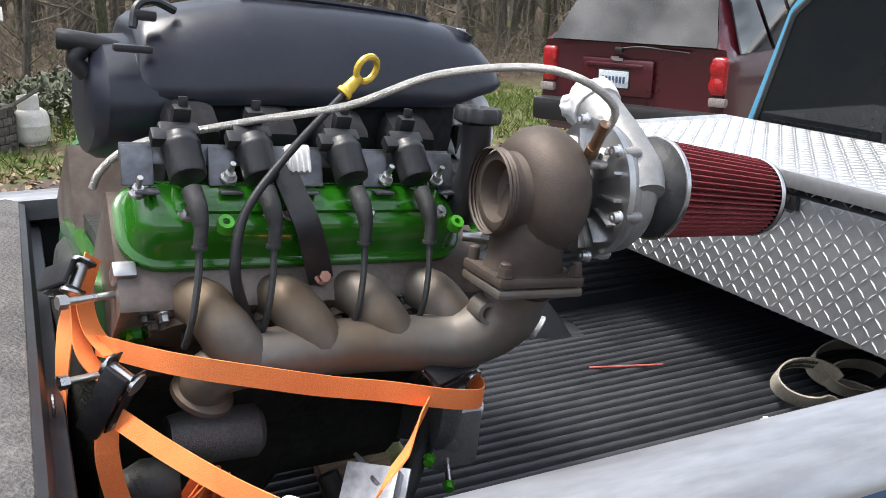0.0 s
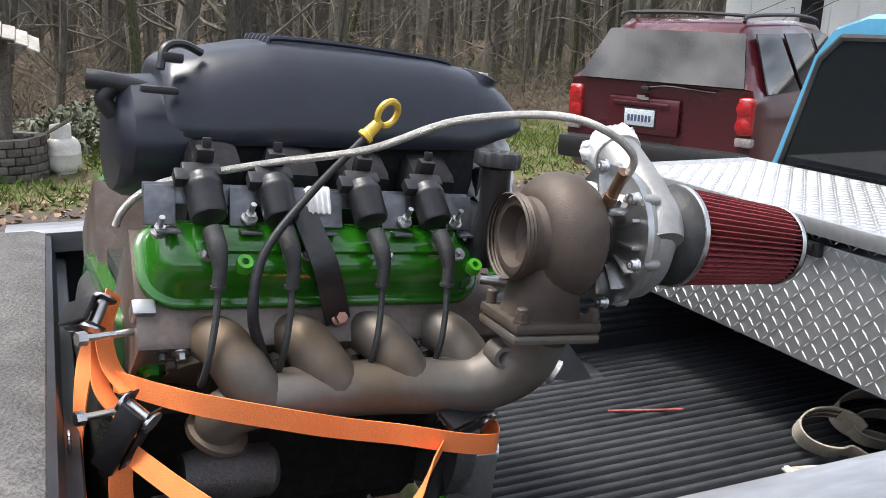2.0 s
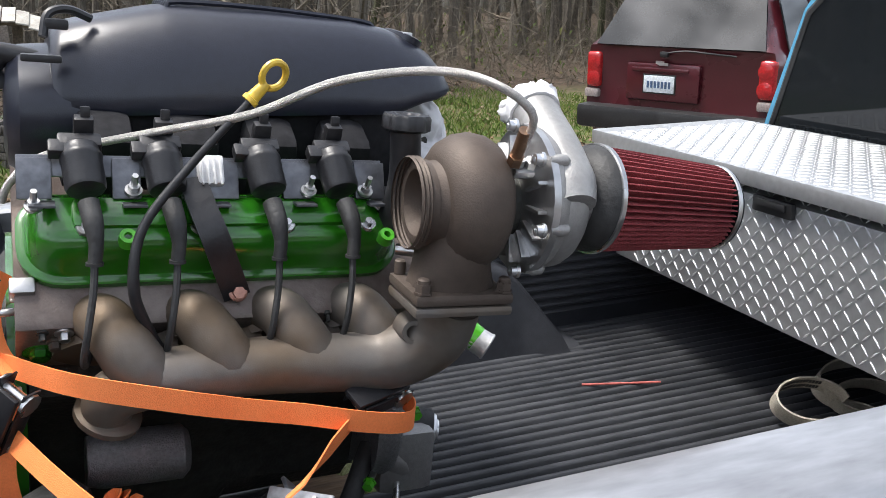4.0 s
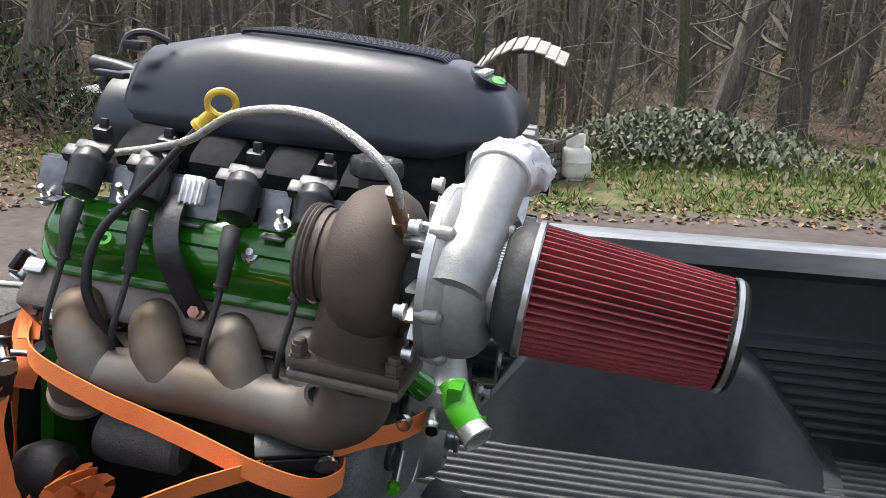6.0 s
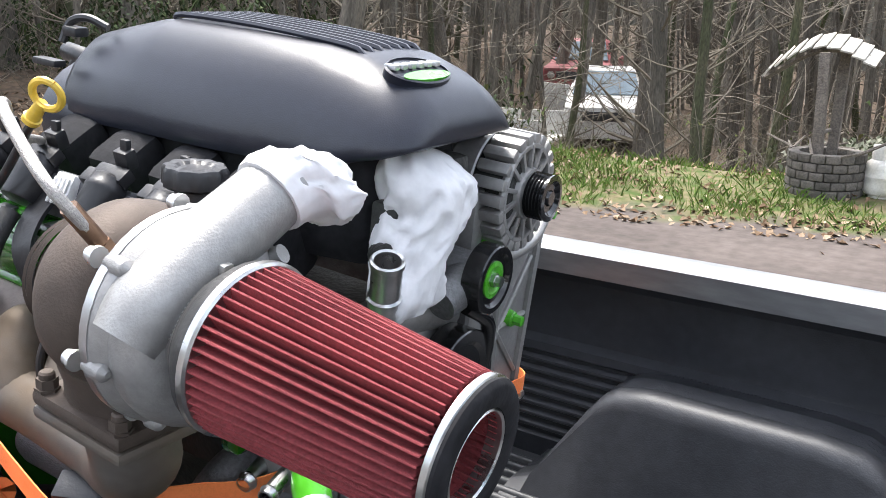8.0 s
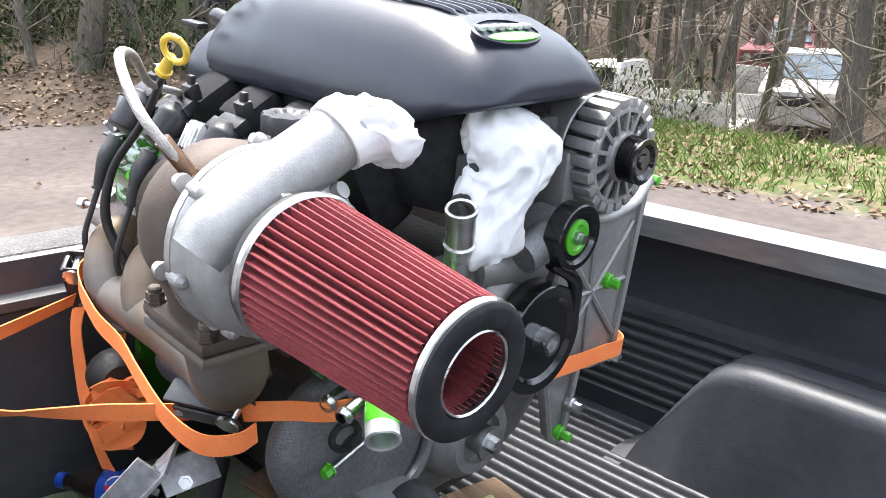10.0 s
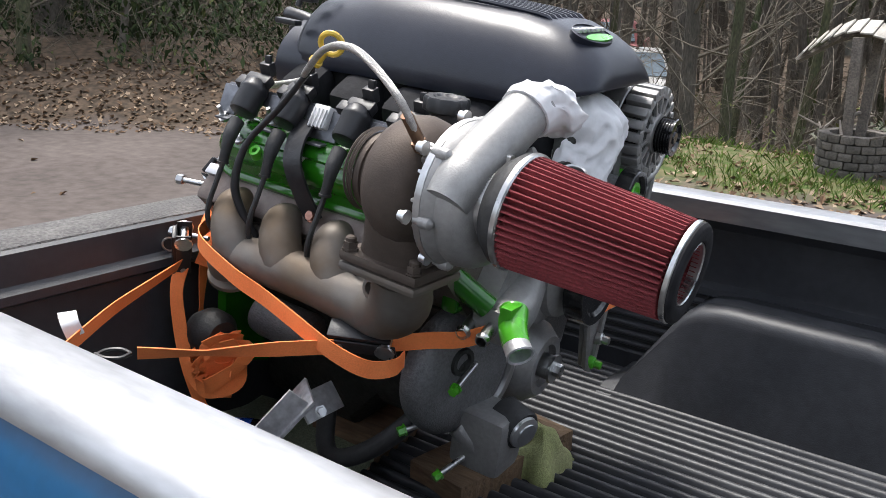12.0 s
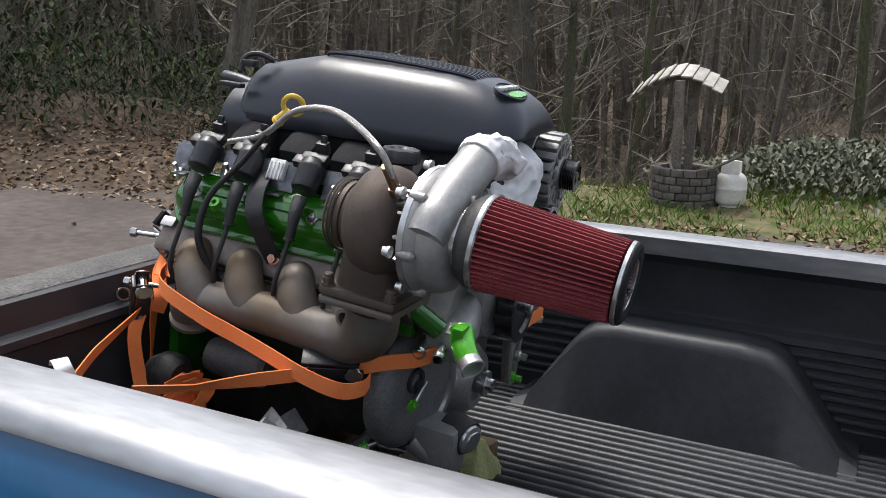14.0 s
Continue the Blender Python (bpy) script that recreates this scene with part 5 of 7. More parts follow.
bm = B()
lathe(bm, AC, (1, 0, 0), [(-0.13, 0.045), (-0.128, 0.052), (-0.11, 0.060), (-0.08, 0.062), (-0.078, 0.070), (-0.05, 0.070), (-0.048, 0.062), (-0.02, 0.059), (-0.006, 0.052), (0.0, 0.045), (0.000, 0.025)], 44)
alt = ap("alternator", bm, BLOCK, label="bare aluminium alternator with vent slots")
for ring_s, n_, r0, ln in ((-0.018, 22, 0.0685, 0.045), (-0.105, 22, 0.0695, 0.045)):
    for k in range(n_):
        t = 2 * math.pi * k / n_
        bm = B()
        rbox(bm, AC + V(ring_s, r0 * math.cos(t), r0 * math.sin(t)), (ln, 0.013, 0.0145), 0.003, Matrix.Rotation(t, 3, "X"))
        ap("vent_fin", bm, CAST, alt)
bm = B()
lathe(bm, AC, (1, 0, 0), [(-0.082, 0.0735), (-0.080, 0.0755), (-0.044, 0.0755), (-0.042, 0.0735)], 44, cap=False)
lathe(bm, AC, (1, 0, 0), [(-0.005, 0.064), (0.0, 0.0655), (0.004, 0.062), (0.004, 0.057), (-0.002, 0.056)], 44, cap=False)
lathe(bm, AC, (1, 0, 0), [(-0.002, 0.034), (0.008, 0.032), (0.012, 0.02)], 30)
for k in range(14):
    t = 2 * math.pi * (k + 0.5) / 14
    rbox(bm, AC + V(0.001, 0.045 * math.cos(t), 0.045 * math.sin(t)), (0.008, 0.032, 0.0055), 0.001, Matrix.Rotation(t, 3, "X"))
rbox(bm, AC + V(-0.06, -0.066, -0.03), (0.07, 0.03, 0.08), 0.01)
ap("housing", bm, CAST, alt)
pl = B()
prof = [(-0.004, 0.02)]
for k in range(6):
    prof += [(0.008 + 0.005 * k, 0.034), (0.0095 + 0.005 * k, 0.030), (0.0115 + 0.005 * k, 0.030)]
prof += [(0.039, 0.034), (0.042, 0.034), (0.043, 0.026), (0.038, 0.02), (0.038, 0.012), (0.042, 0.010), (0.042, 0.004)]
lathe(pl, AC, (1, 0, 0), prof, 36)
ep("pulley", pl, GLOSS_BLACK, alt, "black grooved pulley")
# accessory bracket: a ribbed cast plate
BR = [(0.105, 0.36), (0.30, 0.375), (0.335, 0.395), (0.325, 0.30), (0.305, 0.07), (0.285, 0.055), (0.235, 0.06), (0.205, 0.07), (0.19, -0.04), (0.17, -0.062), (0.15, -0.05), (0.12, 0.05), (0.105, 0.18)]
bm = B()
prism(bm, [(0.0, a, b) for a, b in BR], (0.012, 0, 0))
brk = ep("accessory_bracket", bm, CAST, label="ribbed cast aluminium accessory bracket")
bm = B()
for a, b in zip(BR, BR[1:] + BR[:1]):
    rod(bm, (0.016, *a), (0.016, *b), 0.007, seg=6)
for a, b in (((0.12, 0.30), (0.30, 0.10)), ((0.31, 0.30), (0.15, 0.12)), ((0.20, 0.37), (0.22, 0.08)), ((0.12, 0.20), (0.31, 0.20))):
    rod(bm, (0.014, *a), (0.014, *b), 0.005, seg=6)
ep("rib", bm, CAST, brk)
bm = B()
tube(bm, [(0.03, 0.125, 0.352), (0.035, 0.16, 0.338), (0.035, 0.21, 0.334), (0.035, 0.27, 0.345), (0.03, 0.315, 0.375)], 0.009, 10)
ep("alternator_arm", bm, CAST, brk)
for v, w_, m_ in ((0.325, 0.372, GREEN_LIGHT), (0.13, 0.358, GREEN_LIGHT), (0.155, 0.318, GREEN_LIGHT), (0.254, 0.208, GREEN_LIGHT), (0.175, -0.048, GREEN_LIGHT), (0.295, 0.062, STEEL), (0.195, 0.0, STEEL)):
    bm = B()
    lathe(bm, (0.014, v, w_), (1, 0, 0), [(0, 0.014), (0.010, 0.013), (0.012, 0.011)], 18)
    lathe(bm, (0.024, v, w_), (1, 0, 0), [(0, 0.0085), (0.016, 0.0085), (0.017, 0.007)], 6)
    ep("bracket_bolt", bm, m_, brk)
# throttle body under a white bag
bm = B()
rbox(bm, (0.0, 0.0, 0.45), (0.05, 0.11, 0.11), 0.012)
tube(bm, [(0.0, -0.09, 0.44), (0.02, -0.075, 0.41), (0.01, -0.07, 0.38)], 0.016, 12)
rbox(bm, (0.0, -0.085, 0.43), (0.04, 0.035, 0.06), 0.006)
lathe(bm, (0.01, -0.11, 0.40), (0.6, -0.7, 0.1), [(0, 0.02), (0.02, 0.018), (0.02, 0.012)], 16)
ep("throttle_body", bm, BLOCK)
bm = B()
rings = []
bag2 = ((0.335, 0.042, 0.070, -0.105), (0.35, 0.052, 0.070, -0.100), (0.37, 0.050, 0.068, -0.090), (0.395, 0.050, 0.062, -0.070), (0.42, 0.062, 0.055, -0.050), (0.445, 0.072, 0.050, -0.035), (0.475, 0.072, 0.045, -0.030), (0.50, 0.060, 0.040, -0.040), (0.518, 0.040, 0.035, -0.050), (0.525, 0.014, 0.030, -0.050))
for i in range(40):
    w_ = 0.335 + 0.190 * i / 39
    r = float(np.interp(w_, [q[0] for q in bag2], [q[1] for q in bag2]))
    cu = float(np.interp(w_, [q[0] for q in bag2], [q[2] for q in bag2]))
    cv = float(np.interp(w_, [q[0] for q in bag2], [q[3] for q in bag2]))
    ring = []
    for k in range(64):
        t = 2 * math.pi * k / 64
        p = V(math.cos(t) * 1.5, math.sin(t) * 1.5, w_ * 17)
        f = 1.04 - 0.30 * abs(noise.noise(p)) - 0.20 * abs(noise.noise(p * 2.3 + V(5, 2, 1))) + 0.16 * noise.noise(p * 0.8 + V(9, 0, 4))
        f += max(0, (0.40 - w_) / 0.08) * 0.16 * math.sin(7 * t + 2)
        ring.append((cu - 0.035 + r * 0.82 * math.cos(t) * f, cv + 0.006 * math.sin(w_ * 60) + r * 1.12 * math.sin(t) * f, w_ + 0.010 * noise.noise((math.cos(t) * 2, math.sin(t) * 2, w_ * 20))))
    rings.append(ring)
loft(bm, rings)
ep("dust_bag", bm, BAG, None, "crumpled white plastic bag over the throttle body", angle=75)
# lower black cap with a bright face, long green-headed bolts
bm = B()
cl = V(0.038, -0.165, -0.046)
cdir = V(0.75, -0.25, -0.1).normalized()
lathe(bm, cl, cdir, [(-0.05, 0.036), (0.0, 0.037), (0.004, 0.034), (0.004, 0.0)], 30)
low = ep("lower_idler", bm, RUBBER, label="black idler with a bright face")
bm = B()
lathe(bm, cl + cdir * 0.004, cdir, [(0, 0.030), (0.006, 0.029), (0.009, 0.02), (0.012, 0.02), (0.012, 0.0)], 28)
ep("bright_face", bm, CHROME, low)
bm = B()
rbox(bm, (-0.02, -0.175, -0.075), (0.10, 0.09, 0.11), 0.016)
tube(bm, [(-0.06, -0.21, -0.06), (-0.02, -0.20, -0.09), (0.01, -0.175, -0.11)], 0.02, 12)
ep("lower_bracket", bm, CAST)
for p0, d in ((V(-0.075, -0.235, -0.035), V(-0.45, -0.6, -0.22)), (V(-0.05, -0.20, 0.06), V(0.1, -0.95, -0.2)), (V(-0.03, -0.20, -0.10), V(-0.3, -0.75, -0.35))):
    d = d.normalized()
    bm = B()
    rod(bm, p0, p0 + d * 0.075, 0.0055, seg=10)
    lb2 = ep("long_bolt", bm, STEEL)
    bm = B()
    lathe(bm, p0 + d * 0.072, d, [(0, 0.011), (0.003, 0.011), (0.003, 0.0085), (0.014, 0.0085)], 6)
    ep("bolt_head", bm, GREEN_LIGHT, lb2)
bm = B()
tube(bm, [(-0.02, -0.245, 0.19), (-0.06, -0.27, 0.225), (-0.09, -0.285, 0.25)], 0.02, 12)
rbox(bm, (-0.075, -0.25, 0.20), (0.03, 0.05, 0.06), 0.008)
ep("green_block_side", bm, GREEN)
bm = B()
tube(bm, [(-0.10, -0.24, -0.02), (-0.16, -0.30, -0.10), (-0.22, -0.33, -0.14), (-0.26, -0.32, -0.13), (-0.29, -0.28, -0.06)], 0.017, 12)
ep("rubber_hose", bm, RUBBER, label="black rubber hose")
# starter-side stain: motor mount and knock plate under the manifold
bm = B()
lathe(bm, (-0.52, -0.22, 0.0), (1, 0, 0), [(0, 0.035), (0.02, 0.04), (0.13, 0.04), (0.14, 0.03)], 24)
ep("starter_motor", bm, CAST_DARK)
bm = B()
lathe(bm, (-0.60, -0.30, -0.03), (1, -0.2, 0.1), [(0, 0.03), (0.03, 0.045), (0.06, 0.045), (0.08, 0.03)], 24)
ep("rubber_mount", bm, RUBBER)
for p0 in (V(-0.60, -0.27, 0.245), V(-0.60, -0.285, 0.145)):
    bm = B()
    rod(bm, p0, p0 + V(-0.065, -0.02, 0), 0.005, seg=10)
    lathe(bm, p0 + V(-0.065, -0.02, 0), (-1, -0.3, 0), [(0, 0.0095), (0.012, 0.0095)], 6)
    ep("bell_bolt", bm, STEEL)
# heads and green fittings in the valley seen from the front
for u, v in ((-0.03, -0.19), (-0.01, -0.155)):
    bm = B()
    lathe(bm, (u, v, 0.30), (0, -0.3, 1), [(0, 0.016), (0.006, 0.016), (0.006, 0.009), (0.02, 0.009)], 12)
    ep("valley_bolt", bm, GREEN_LIGHT)

# ---- straps and loose things in the bed ----
def webbing(name_label, pts, wide, width, parent):
    bm = B()
    ribbon(bm, pts, wide, width, 0.002, 8)
    return part("webbing", bm, ORANGE, parent, turn=EN)


def ratchet(c, ax, up, parent):
    """A ratchet buckle: two cheeks, spool, folding handle."""
    ax, up = Vector(ax).normalized(), Vector(up).normalized()
    sd = ax.cross(up).normalized()
    m_ = Matrix((ax, sd, up)).transposed()
    c = Vector(c)
    bm = B()
    for s in (-1, 1):
        rbox(bm, c + sd * s * 0.019, (0.095, 0.003, 0.026), 0.001, m_)
    rbox(bm, c - ax * 0.025 + up * 0.006, (0.05, 0.036, 0.004), 0.001, m_)
    body_ = part("ratchet_body", bm, BLACK, parent, "black ratchet buckle", turn=EN)
    bm = B()
    lathe(bm, c + ax * 0.03 - sd * 0.024, sd, [(0, 0.016), (0.005, 0.016), (0.006, 0.008), (0.042, 0.008), (0.043, 0.016), (0.048, 0.016)], 12)
    lathe(bm, c - ax * 0.042 - sd * 0.022, sd, [(0, 0.006), (0.044, 0.006)], 10)
    part("ratchet_gear", bm, STEEL, body_, turn=EN)
    bm = B()
    rbox(bm, c - ax * 0.01 + up * 0.017, (0.10, 0.034, 0.008), 0.003, m_)
    part("ratchet_handle", bm, BLACK, body_, turn=EN)


def hook(p, d, parent):
    d = Vector(d).normalized()
    s = d.cross(V(0, 0, 1)).normalized()
    bm = B()
    tube(bm, [Vector(p), Vector(p) + d * 0.015 + s * 0.014, Vector(p) + d * 0.035 + s * 0.012, Vector(p) + d * 0.05 - s * 0.004, Vector(p) + d * 0.068 - s * 0.014, Vector(p) + d * 0.085 - s * 0.004, Vector(p) + d * 0.085 + s * 0.010], 0.0035, 8)
    tube(bm, [Vector(p), Vector(p) + d * 0.015 - s * 0.014, Vector(p) + d * 0.035 - s * 0.012, Vector(p) + d * 0.05 + s * 0.002], 0.0035, 8)
    part("hook", bm, TRIM_BLACK, parent, turn=EN)


s1 = thing("ratchet_strap", EN @ V(-0.3, -0.45, 0.1), "orange ratchet strap pulled tight round the front of the engine", "ratchet strap", "orange ratchet straps")
# pump -> ratchet, ratchet -> hook at the near rail, loose tail across the manifold
webbing("", [(0.03, -0.20, 0.17), (-0.03, -0.275, 0.142), (-0.08, -0.31, 0.132), (-0.13, -0.35, 0.122)], [(0, -0.1, 1)] * 4, 0.030, s1)
ratchet((-0.15, -0.378, 0.132), (1, 0.45, 0.05), (0.1, -0.5, 0.9), s1)
webbing("", [(-0.185, -0.392, 0.112), (-0.25, -0.47, 0.11), (-0.32, -0.555, 0.108), (-0.385, -0.625, 0.108)], [(0, -0.2, 1), (0, -0.2, 1), (0.2, -0.8, 0.6), (0.2, -0.4, 1)], 0.027, s1)
hook((-0.39, -0.632, 0.108), (-0.62, -0.75, 0.0), s1)
s2 = thing("ratchet_strap", EN @ V(-0.6, -0.35, 0.1), "orange ratchet strap with its tail looped over the manifold", "ratchet strap", "orange ratchet straps")
webbing("", [(-0.624, -0.249, 0.169), (-0.545, -0.362, 0.179), (-0.429, -0.400, 0.162), (-0.350, -0.400, 0.143), (-0.273, -0.416, 0.134), (-0.185, -0.428, 0.118), (-0.122, -0.418, 0.106), (-0.096, -0.382, 0.104), (-0.098, -0.350, 0.107)], [(0, 0, 1)] * 9, 0.030, s2)
ratchet((-0.615, -0.33, 0.135), (0.3, -0.3, 0.9), (-0.7, -0.7, 0.0), s2)
webbing("", [(-0.61, -0.345, 0.105), (-0.575, -0.44, 0.105), (-0.53, -0.55, 0.108), (-0.475, -0.655, 0.112), (-0.44, -0.72, 0.115)], [(0.5, 0, 1), (0.4, -0.1, 1), (0.3, -0.3, 0.9), (0.2, -0.2, 1), (0.2, 0, 1)], 0.027, s2)
bm = B()
ribbon(bm, [(-0.475, -0.662, 0.115), (-0.485, -0.665, 0.135), (-0.505, -0.655, 0.142), (-0.515, -0.648, 0.128)], (0.5, 0.8, 0.1), 0.026, 0.0015)
part("strap_label", bm, BAG, s2, "white sewn-on label", turn=EN)
webbing("", [(-0.62, -0.325, 0.11), (-0.622, -0.34, 0.05), (-0.605, -0.345, -0.02), (-0.58, -0.35, -0.08), (-0.55, -0.35, -0.14), (-0.52, -0.34, -0.20)], [(0.95, 0.2, 0), (0.95, 0.1, 0), (0.95, 0.25, 0.1), (0.95, 0.2, 0), (0.95, 0.1, 0), (0.9, 0.3, 0.1)], 0.030, s2)
s3 = thing("ratchet_strap", EN @ V(-0.618, -0.22, 0.1), "orange ratchet strap bunched behind the engine beside the tailgate", "ratchet strap", "orange ratchet straps")
webbing("", [(-0.618, -0.18, 0.27), (-0.633, -0.21, 0.23), (-0.628, -0.24, 0.19), (-0.608, -0.28, 0.165)], [(0.7, 0.6, 0)] * 4, 0.030, s3)
webbing("", [(-0.623, -0.17, 0.25), (-0.653, -0.20, 0.18), (-0.663, -0.23, 0.08), (-0.658, -0.24, -0.02), (-0.648, -0.25, -0.12), (-0.638, -0.25, -0.20)], [(0.3, -1, 0), (0.5, -1, 0), (0.2, -1, 0.1), (0.5, -0.9, 0), (0.2, -1, 0), (0.4, -0.9, 0)], 0.036, s3)
webbing("", [(-0.638, -0.20, 0.21), (-0.638, -0.25, 0.16), (-0.608, -0.28, 0.12), (-0.61, -0.29, 0.09)], [(0.7, 0.6, 0)] * 4, 0.028, s3)
ratchet((-0.650, -0.20, 0.245), (0.2, -0.8, 0.35), (-0.8, -0.2, 0.5), s3)
for k in range(6):
    a0 = 1.1 * k
    bm = B()
    ribbon(bm, [(-0.522 + 0.012 * (k % 3) + 0.042 * math.cos(a0 + t) * (1 - 0.06 * k), -0.335 + 0.024 * math.sin(a0 + t * 1.3), -0.085 + 0.010 * k + 0.045 * math.sin(t * 0.9 + 1.7 * k)) for t in (0, 1.1, 2.2, 3.3, 4.4, 5.5)], [(0.3, -0.4, 0.9), (0.5, -0.2, 0.8), (0, -0.3, 1), (0.4, 0.2, 0.9), (-0.3, 0.1, 0.9), (0.2, -0.5, 0.8)], 0.030, 0.002)
    part("webbing_loop", bm, ORANGE, s2, turn=EN)
s5 = thing("ratchet_strap", EN @ V(0.02, 0.25, 0.07), "orange strap passing over the accessory bracket", "ratchet strap", "orange ratchet straps")
webbing("", [(0.05, 0.08, 0.115), (0.034, 0.17, 0.092), (0.032, 0.25, 0.083), (0.030, 0.315, 0.078), (-0.05, 0.38, 0.06), (-0.16, 0.46, 0.03)], [(0, 0, 1)] * 6, 0.030, s5)
# planks under the engine, towel, bottle, rag, aluminium bracket
FZ = 0.678
for x, y, rz in ((0.30, 1.42, 0.1), (0.57, 1.44, -0.15)):
    bm = B()
    rbox(bm, (x, y, FZ + 0.042 - (0.02 if x > 0.5 else 0)), (0.14, 0.34, 0.070), 0.004, Matrix.Rotation(rz, 3, "Z"))
    single("wood_block", bm, WOOD, (x, y, FZ), "rough wooden plank under the engine", "wood block", "planks under the engine")


def cloth(pts, nu, nv, f, thick):
    bm = B()
    top = [[f(i / nu, j / nv) for j in range(nv + 1)] for i in range(nu + 1)]
    vt = [[bm.verts.new(p) for p in r] for r in top]
    vb = [[bm.verts.new(V(*p) - V(0, 0, thick)) for p in r] for r in top]
    for i in range(nu):
        for j in range(nv):
            bm.faces.new((vt[i][j], vt[i + 1][j], vt[i + 1][j + 1], vt[i][j + 1]))
            bm.faces.new((vb[i][j], vb[i][j + 1], vb[i + 1][j + 1], vb[i + 1][j]))
    for i in range(nu):
        bm.faces.new((vt[i][0], vb[i][0], vb[i + 1][0], vt[i + 1][0]))
        bm.faces.new((vt[i][nv], vt[i + 1][nv], vb[i + 1][nv], vb[i][nv]))
    for j in range(nv):
        bm.faces.new((vt[0][j], vt[0][j + 1], vb[0][j + 1], vb[0][j]))
        bm.faces.new((vt[nu][j], vb[nu][j], vb[nu][j + 1], vt[nu][j + 1]))
    return bm


tw = thing("towel", (0.15, 1.05, FZ), "folded olive green towel lying on the bed liner", "towel")
for k in range(3):
    bm = cloth(None, 22, 18, lambda a, b: (-0.10 + 0.50 * a + 0.01 * k + 0.012 * math.sin(b * 5), 0.90 + 0.36 * b + 0.03 * math.sin(a * 3), FZ + 0.030 + 0.016 * k + 0.012 * noise.noise((a * 4, b * 4, k)) - 0.02 * max(0, 0.12 - a) * 6), 0.013)
    part("fold", bm, TOWEL, tw)
bt = thing("soda_bottle", (0.17, 1.04, FZ + 0.08), "cola bottle with a blue label, lying on the towel", "bottle")
b0, b1 = V(0.085, 0.985, FZ + 0.108), V(0.262, 1.090, FZ + 0.112)
bd = (b1 - b0).normalized()
bm = B()
lathe(bm, b0, bd, [(0.012, 0.012), (0.03, 0.013), (0.055, 0.024), (0.075, 0.032), (0.10, 0.0335), (0.20, 0.033), (0.215, 0.028), (0.218, 0.0)], 28)
bod = part("bottle_body", bm, PET_DARK, bt)
bm = B()
lathe(bm, b0, bd, [(0.0, 0.0), (0.0, 0.0138), (0.016, 0.0142), (0.017, 0.012)], 20)
part("cap", bm, PET_BLUE, bt, "blue screw cap")
bm = B()
lathe(bm, b0, bd, [(0.098, 0.0338), (0.10, 0.0343), (0.19, 0.0341), (0.192, 0.0336)], 28, cap=False)
lab = part("label", bm, PET_BLUE, bod, "blue paper label")
_, la, lb_ = frame_of(bd)
nrm = V(0.45, -0.55, 0.72)
nrm = (nrm - bd * nrm.dot(bd)).normalized()
ac = bd.cross(nrm).normalized()
for sgn, m_ in ((1, PET_RED), (0, PET_WHITE), (-1, PET_BLUE)):
    bm = B()
    c = b0 + bd * 0.132
    ring = []
    for k in range(20):
        t = 2 * math.pi * k / 20
        x_, y_ = 0.017 * math.cos(t), 0.017 * math.sin(t)
        if sgn:
            y_ = max(y_ * sgn, 0.003) * sgn
        ang = y_ / 0.0345
        ring.append(b0 + bd * (0.132 + x_) + (nrm * math.cos(ang) + ac * math.sin(ang)) * (0.0349 if sgn else 0.0346))
    vs = [bm.verts.new(p) for p in ring]
    bm.faces.new(vs)
    if sgn >= 0:
        part("emblem", bm, m_, bod)
    else:
        bm.free()
bm = B()
for k in range(4):
    ang = 0.0
    rbox(bm, b0 + bd * (0.158 + 0.0) + (nrm * math.cos(-0.3 + 0.2 * k) + ac * math.sin(-0.3 + 0.2 * k)) * 0.0346, (0.008, 0.004, 0.001), 0)
part("label_print", bm, PET_WHITE, bod)


def rag_pt(a, b):
    x, y = 0.575 + 0.12 * a, 1.43 + 0.13 * b
    h = 0.085 * math.sin(math.pi * min(1, max(0, a))) ** 0.5 * math.sin(math.pi * b) ** 0.5
    fold = 0.018 * math.sin(a * 9 + 3 * b) * math.sin(b * 7 - 2 * a) + 0.022 * noise.noise((a * 4, b * 4, 4))
    return (x + 0.006 * math.sin(b * 11), y + 0.006 * math.sin(a * 13), FZ + 0.014 + max(0, h + fold * min(1, h * 20)))


single("rag", cloth(None, 26, 26, rag_pt, 0.006), RAG, (0.62, 1.48, FZ), "crumpled yellow-green rag stuffed under the engine front", "rag", angle=80)
al = thing("aluminium_bracket", (0.43, 0.97, FZ), "bent raw aluminium channel bracket leaning beside the engine", "bracket")
bm = B()
d = V(0.10, 0.12, 0.17).normalized()
m_ = Matrix((d, V(0.8, -0.6, 0).normalized(), d.cross(V(0.8, -0.6, 0).normalized()))).transposed()
c = V(0.40, 0.945, 0.865)
rbox(bm, c, (0.30, 0.095, 0.006), 0.001, m_)
rbox(bm, c + V(0.8, -0.6, 0).normalized() * 0.036 - d.cross(V(0.8, -0.6, 0).normalized()) * 0.02, (0.28, 0.006, 0.045), 0.001, m_)
part("channel", bm, ALU_RAW, al)
bm = B()
rbox(bm, V(0.465, 1.045, 0.945), (0.05, 0.085, 0.006), 0.001, Matrix.Rotation(0.9, 3, "Y"))
part("end_plate", bm, ALU_RAW, al)
bm = B()
rbox(bm, V(0.34, 0.86, 0.70), (0.10, 0.10, 0.008), 0.001, Matrix.Rotation(0.6, 3, "Z"))
rod(bm, (0.36, 0.90, 0.70), (0.30, 0.92, 0.69), 0.02, seg=12)
part("foot_plate", bm, ALU_RAW, al)
bm = B()
lathe(bm, V(0.475, 1.035, 0.935), (0.75, -0.4, 0.4), [(0, 0.011), (0.006, 0.011), (0.006, 0.007), (0.014, 0.007)], 6)
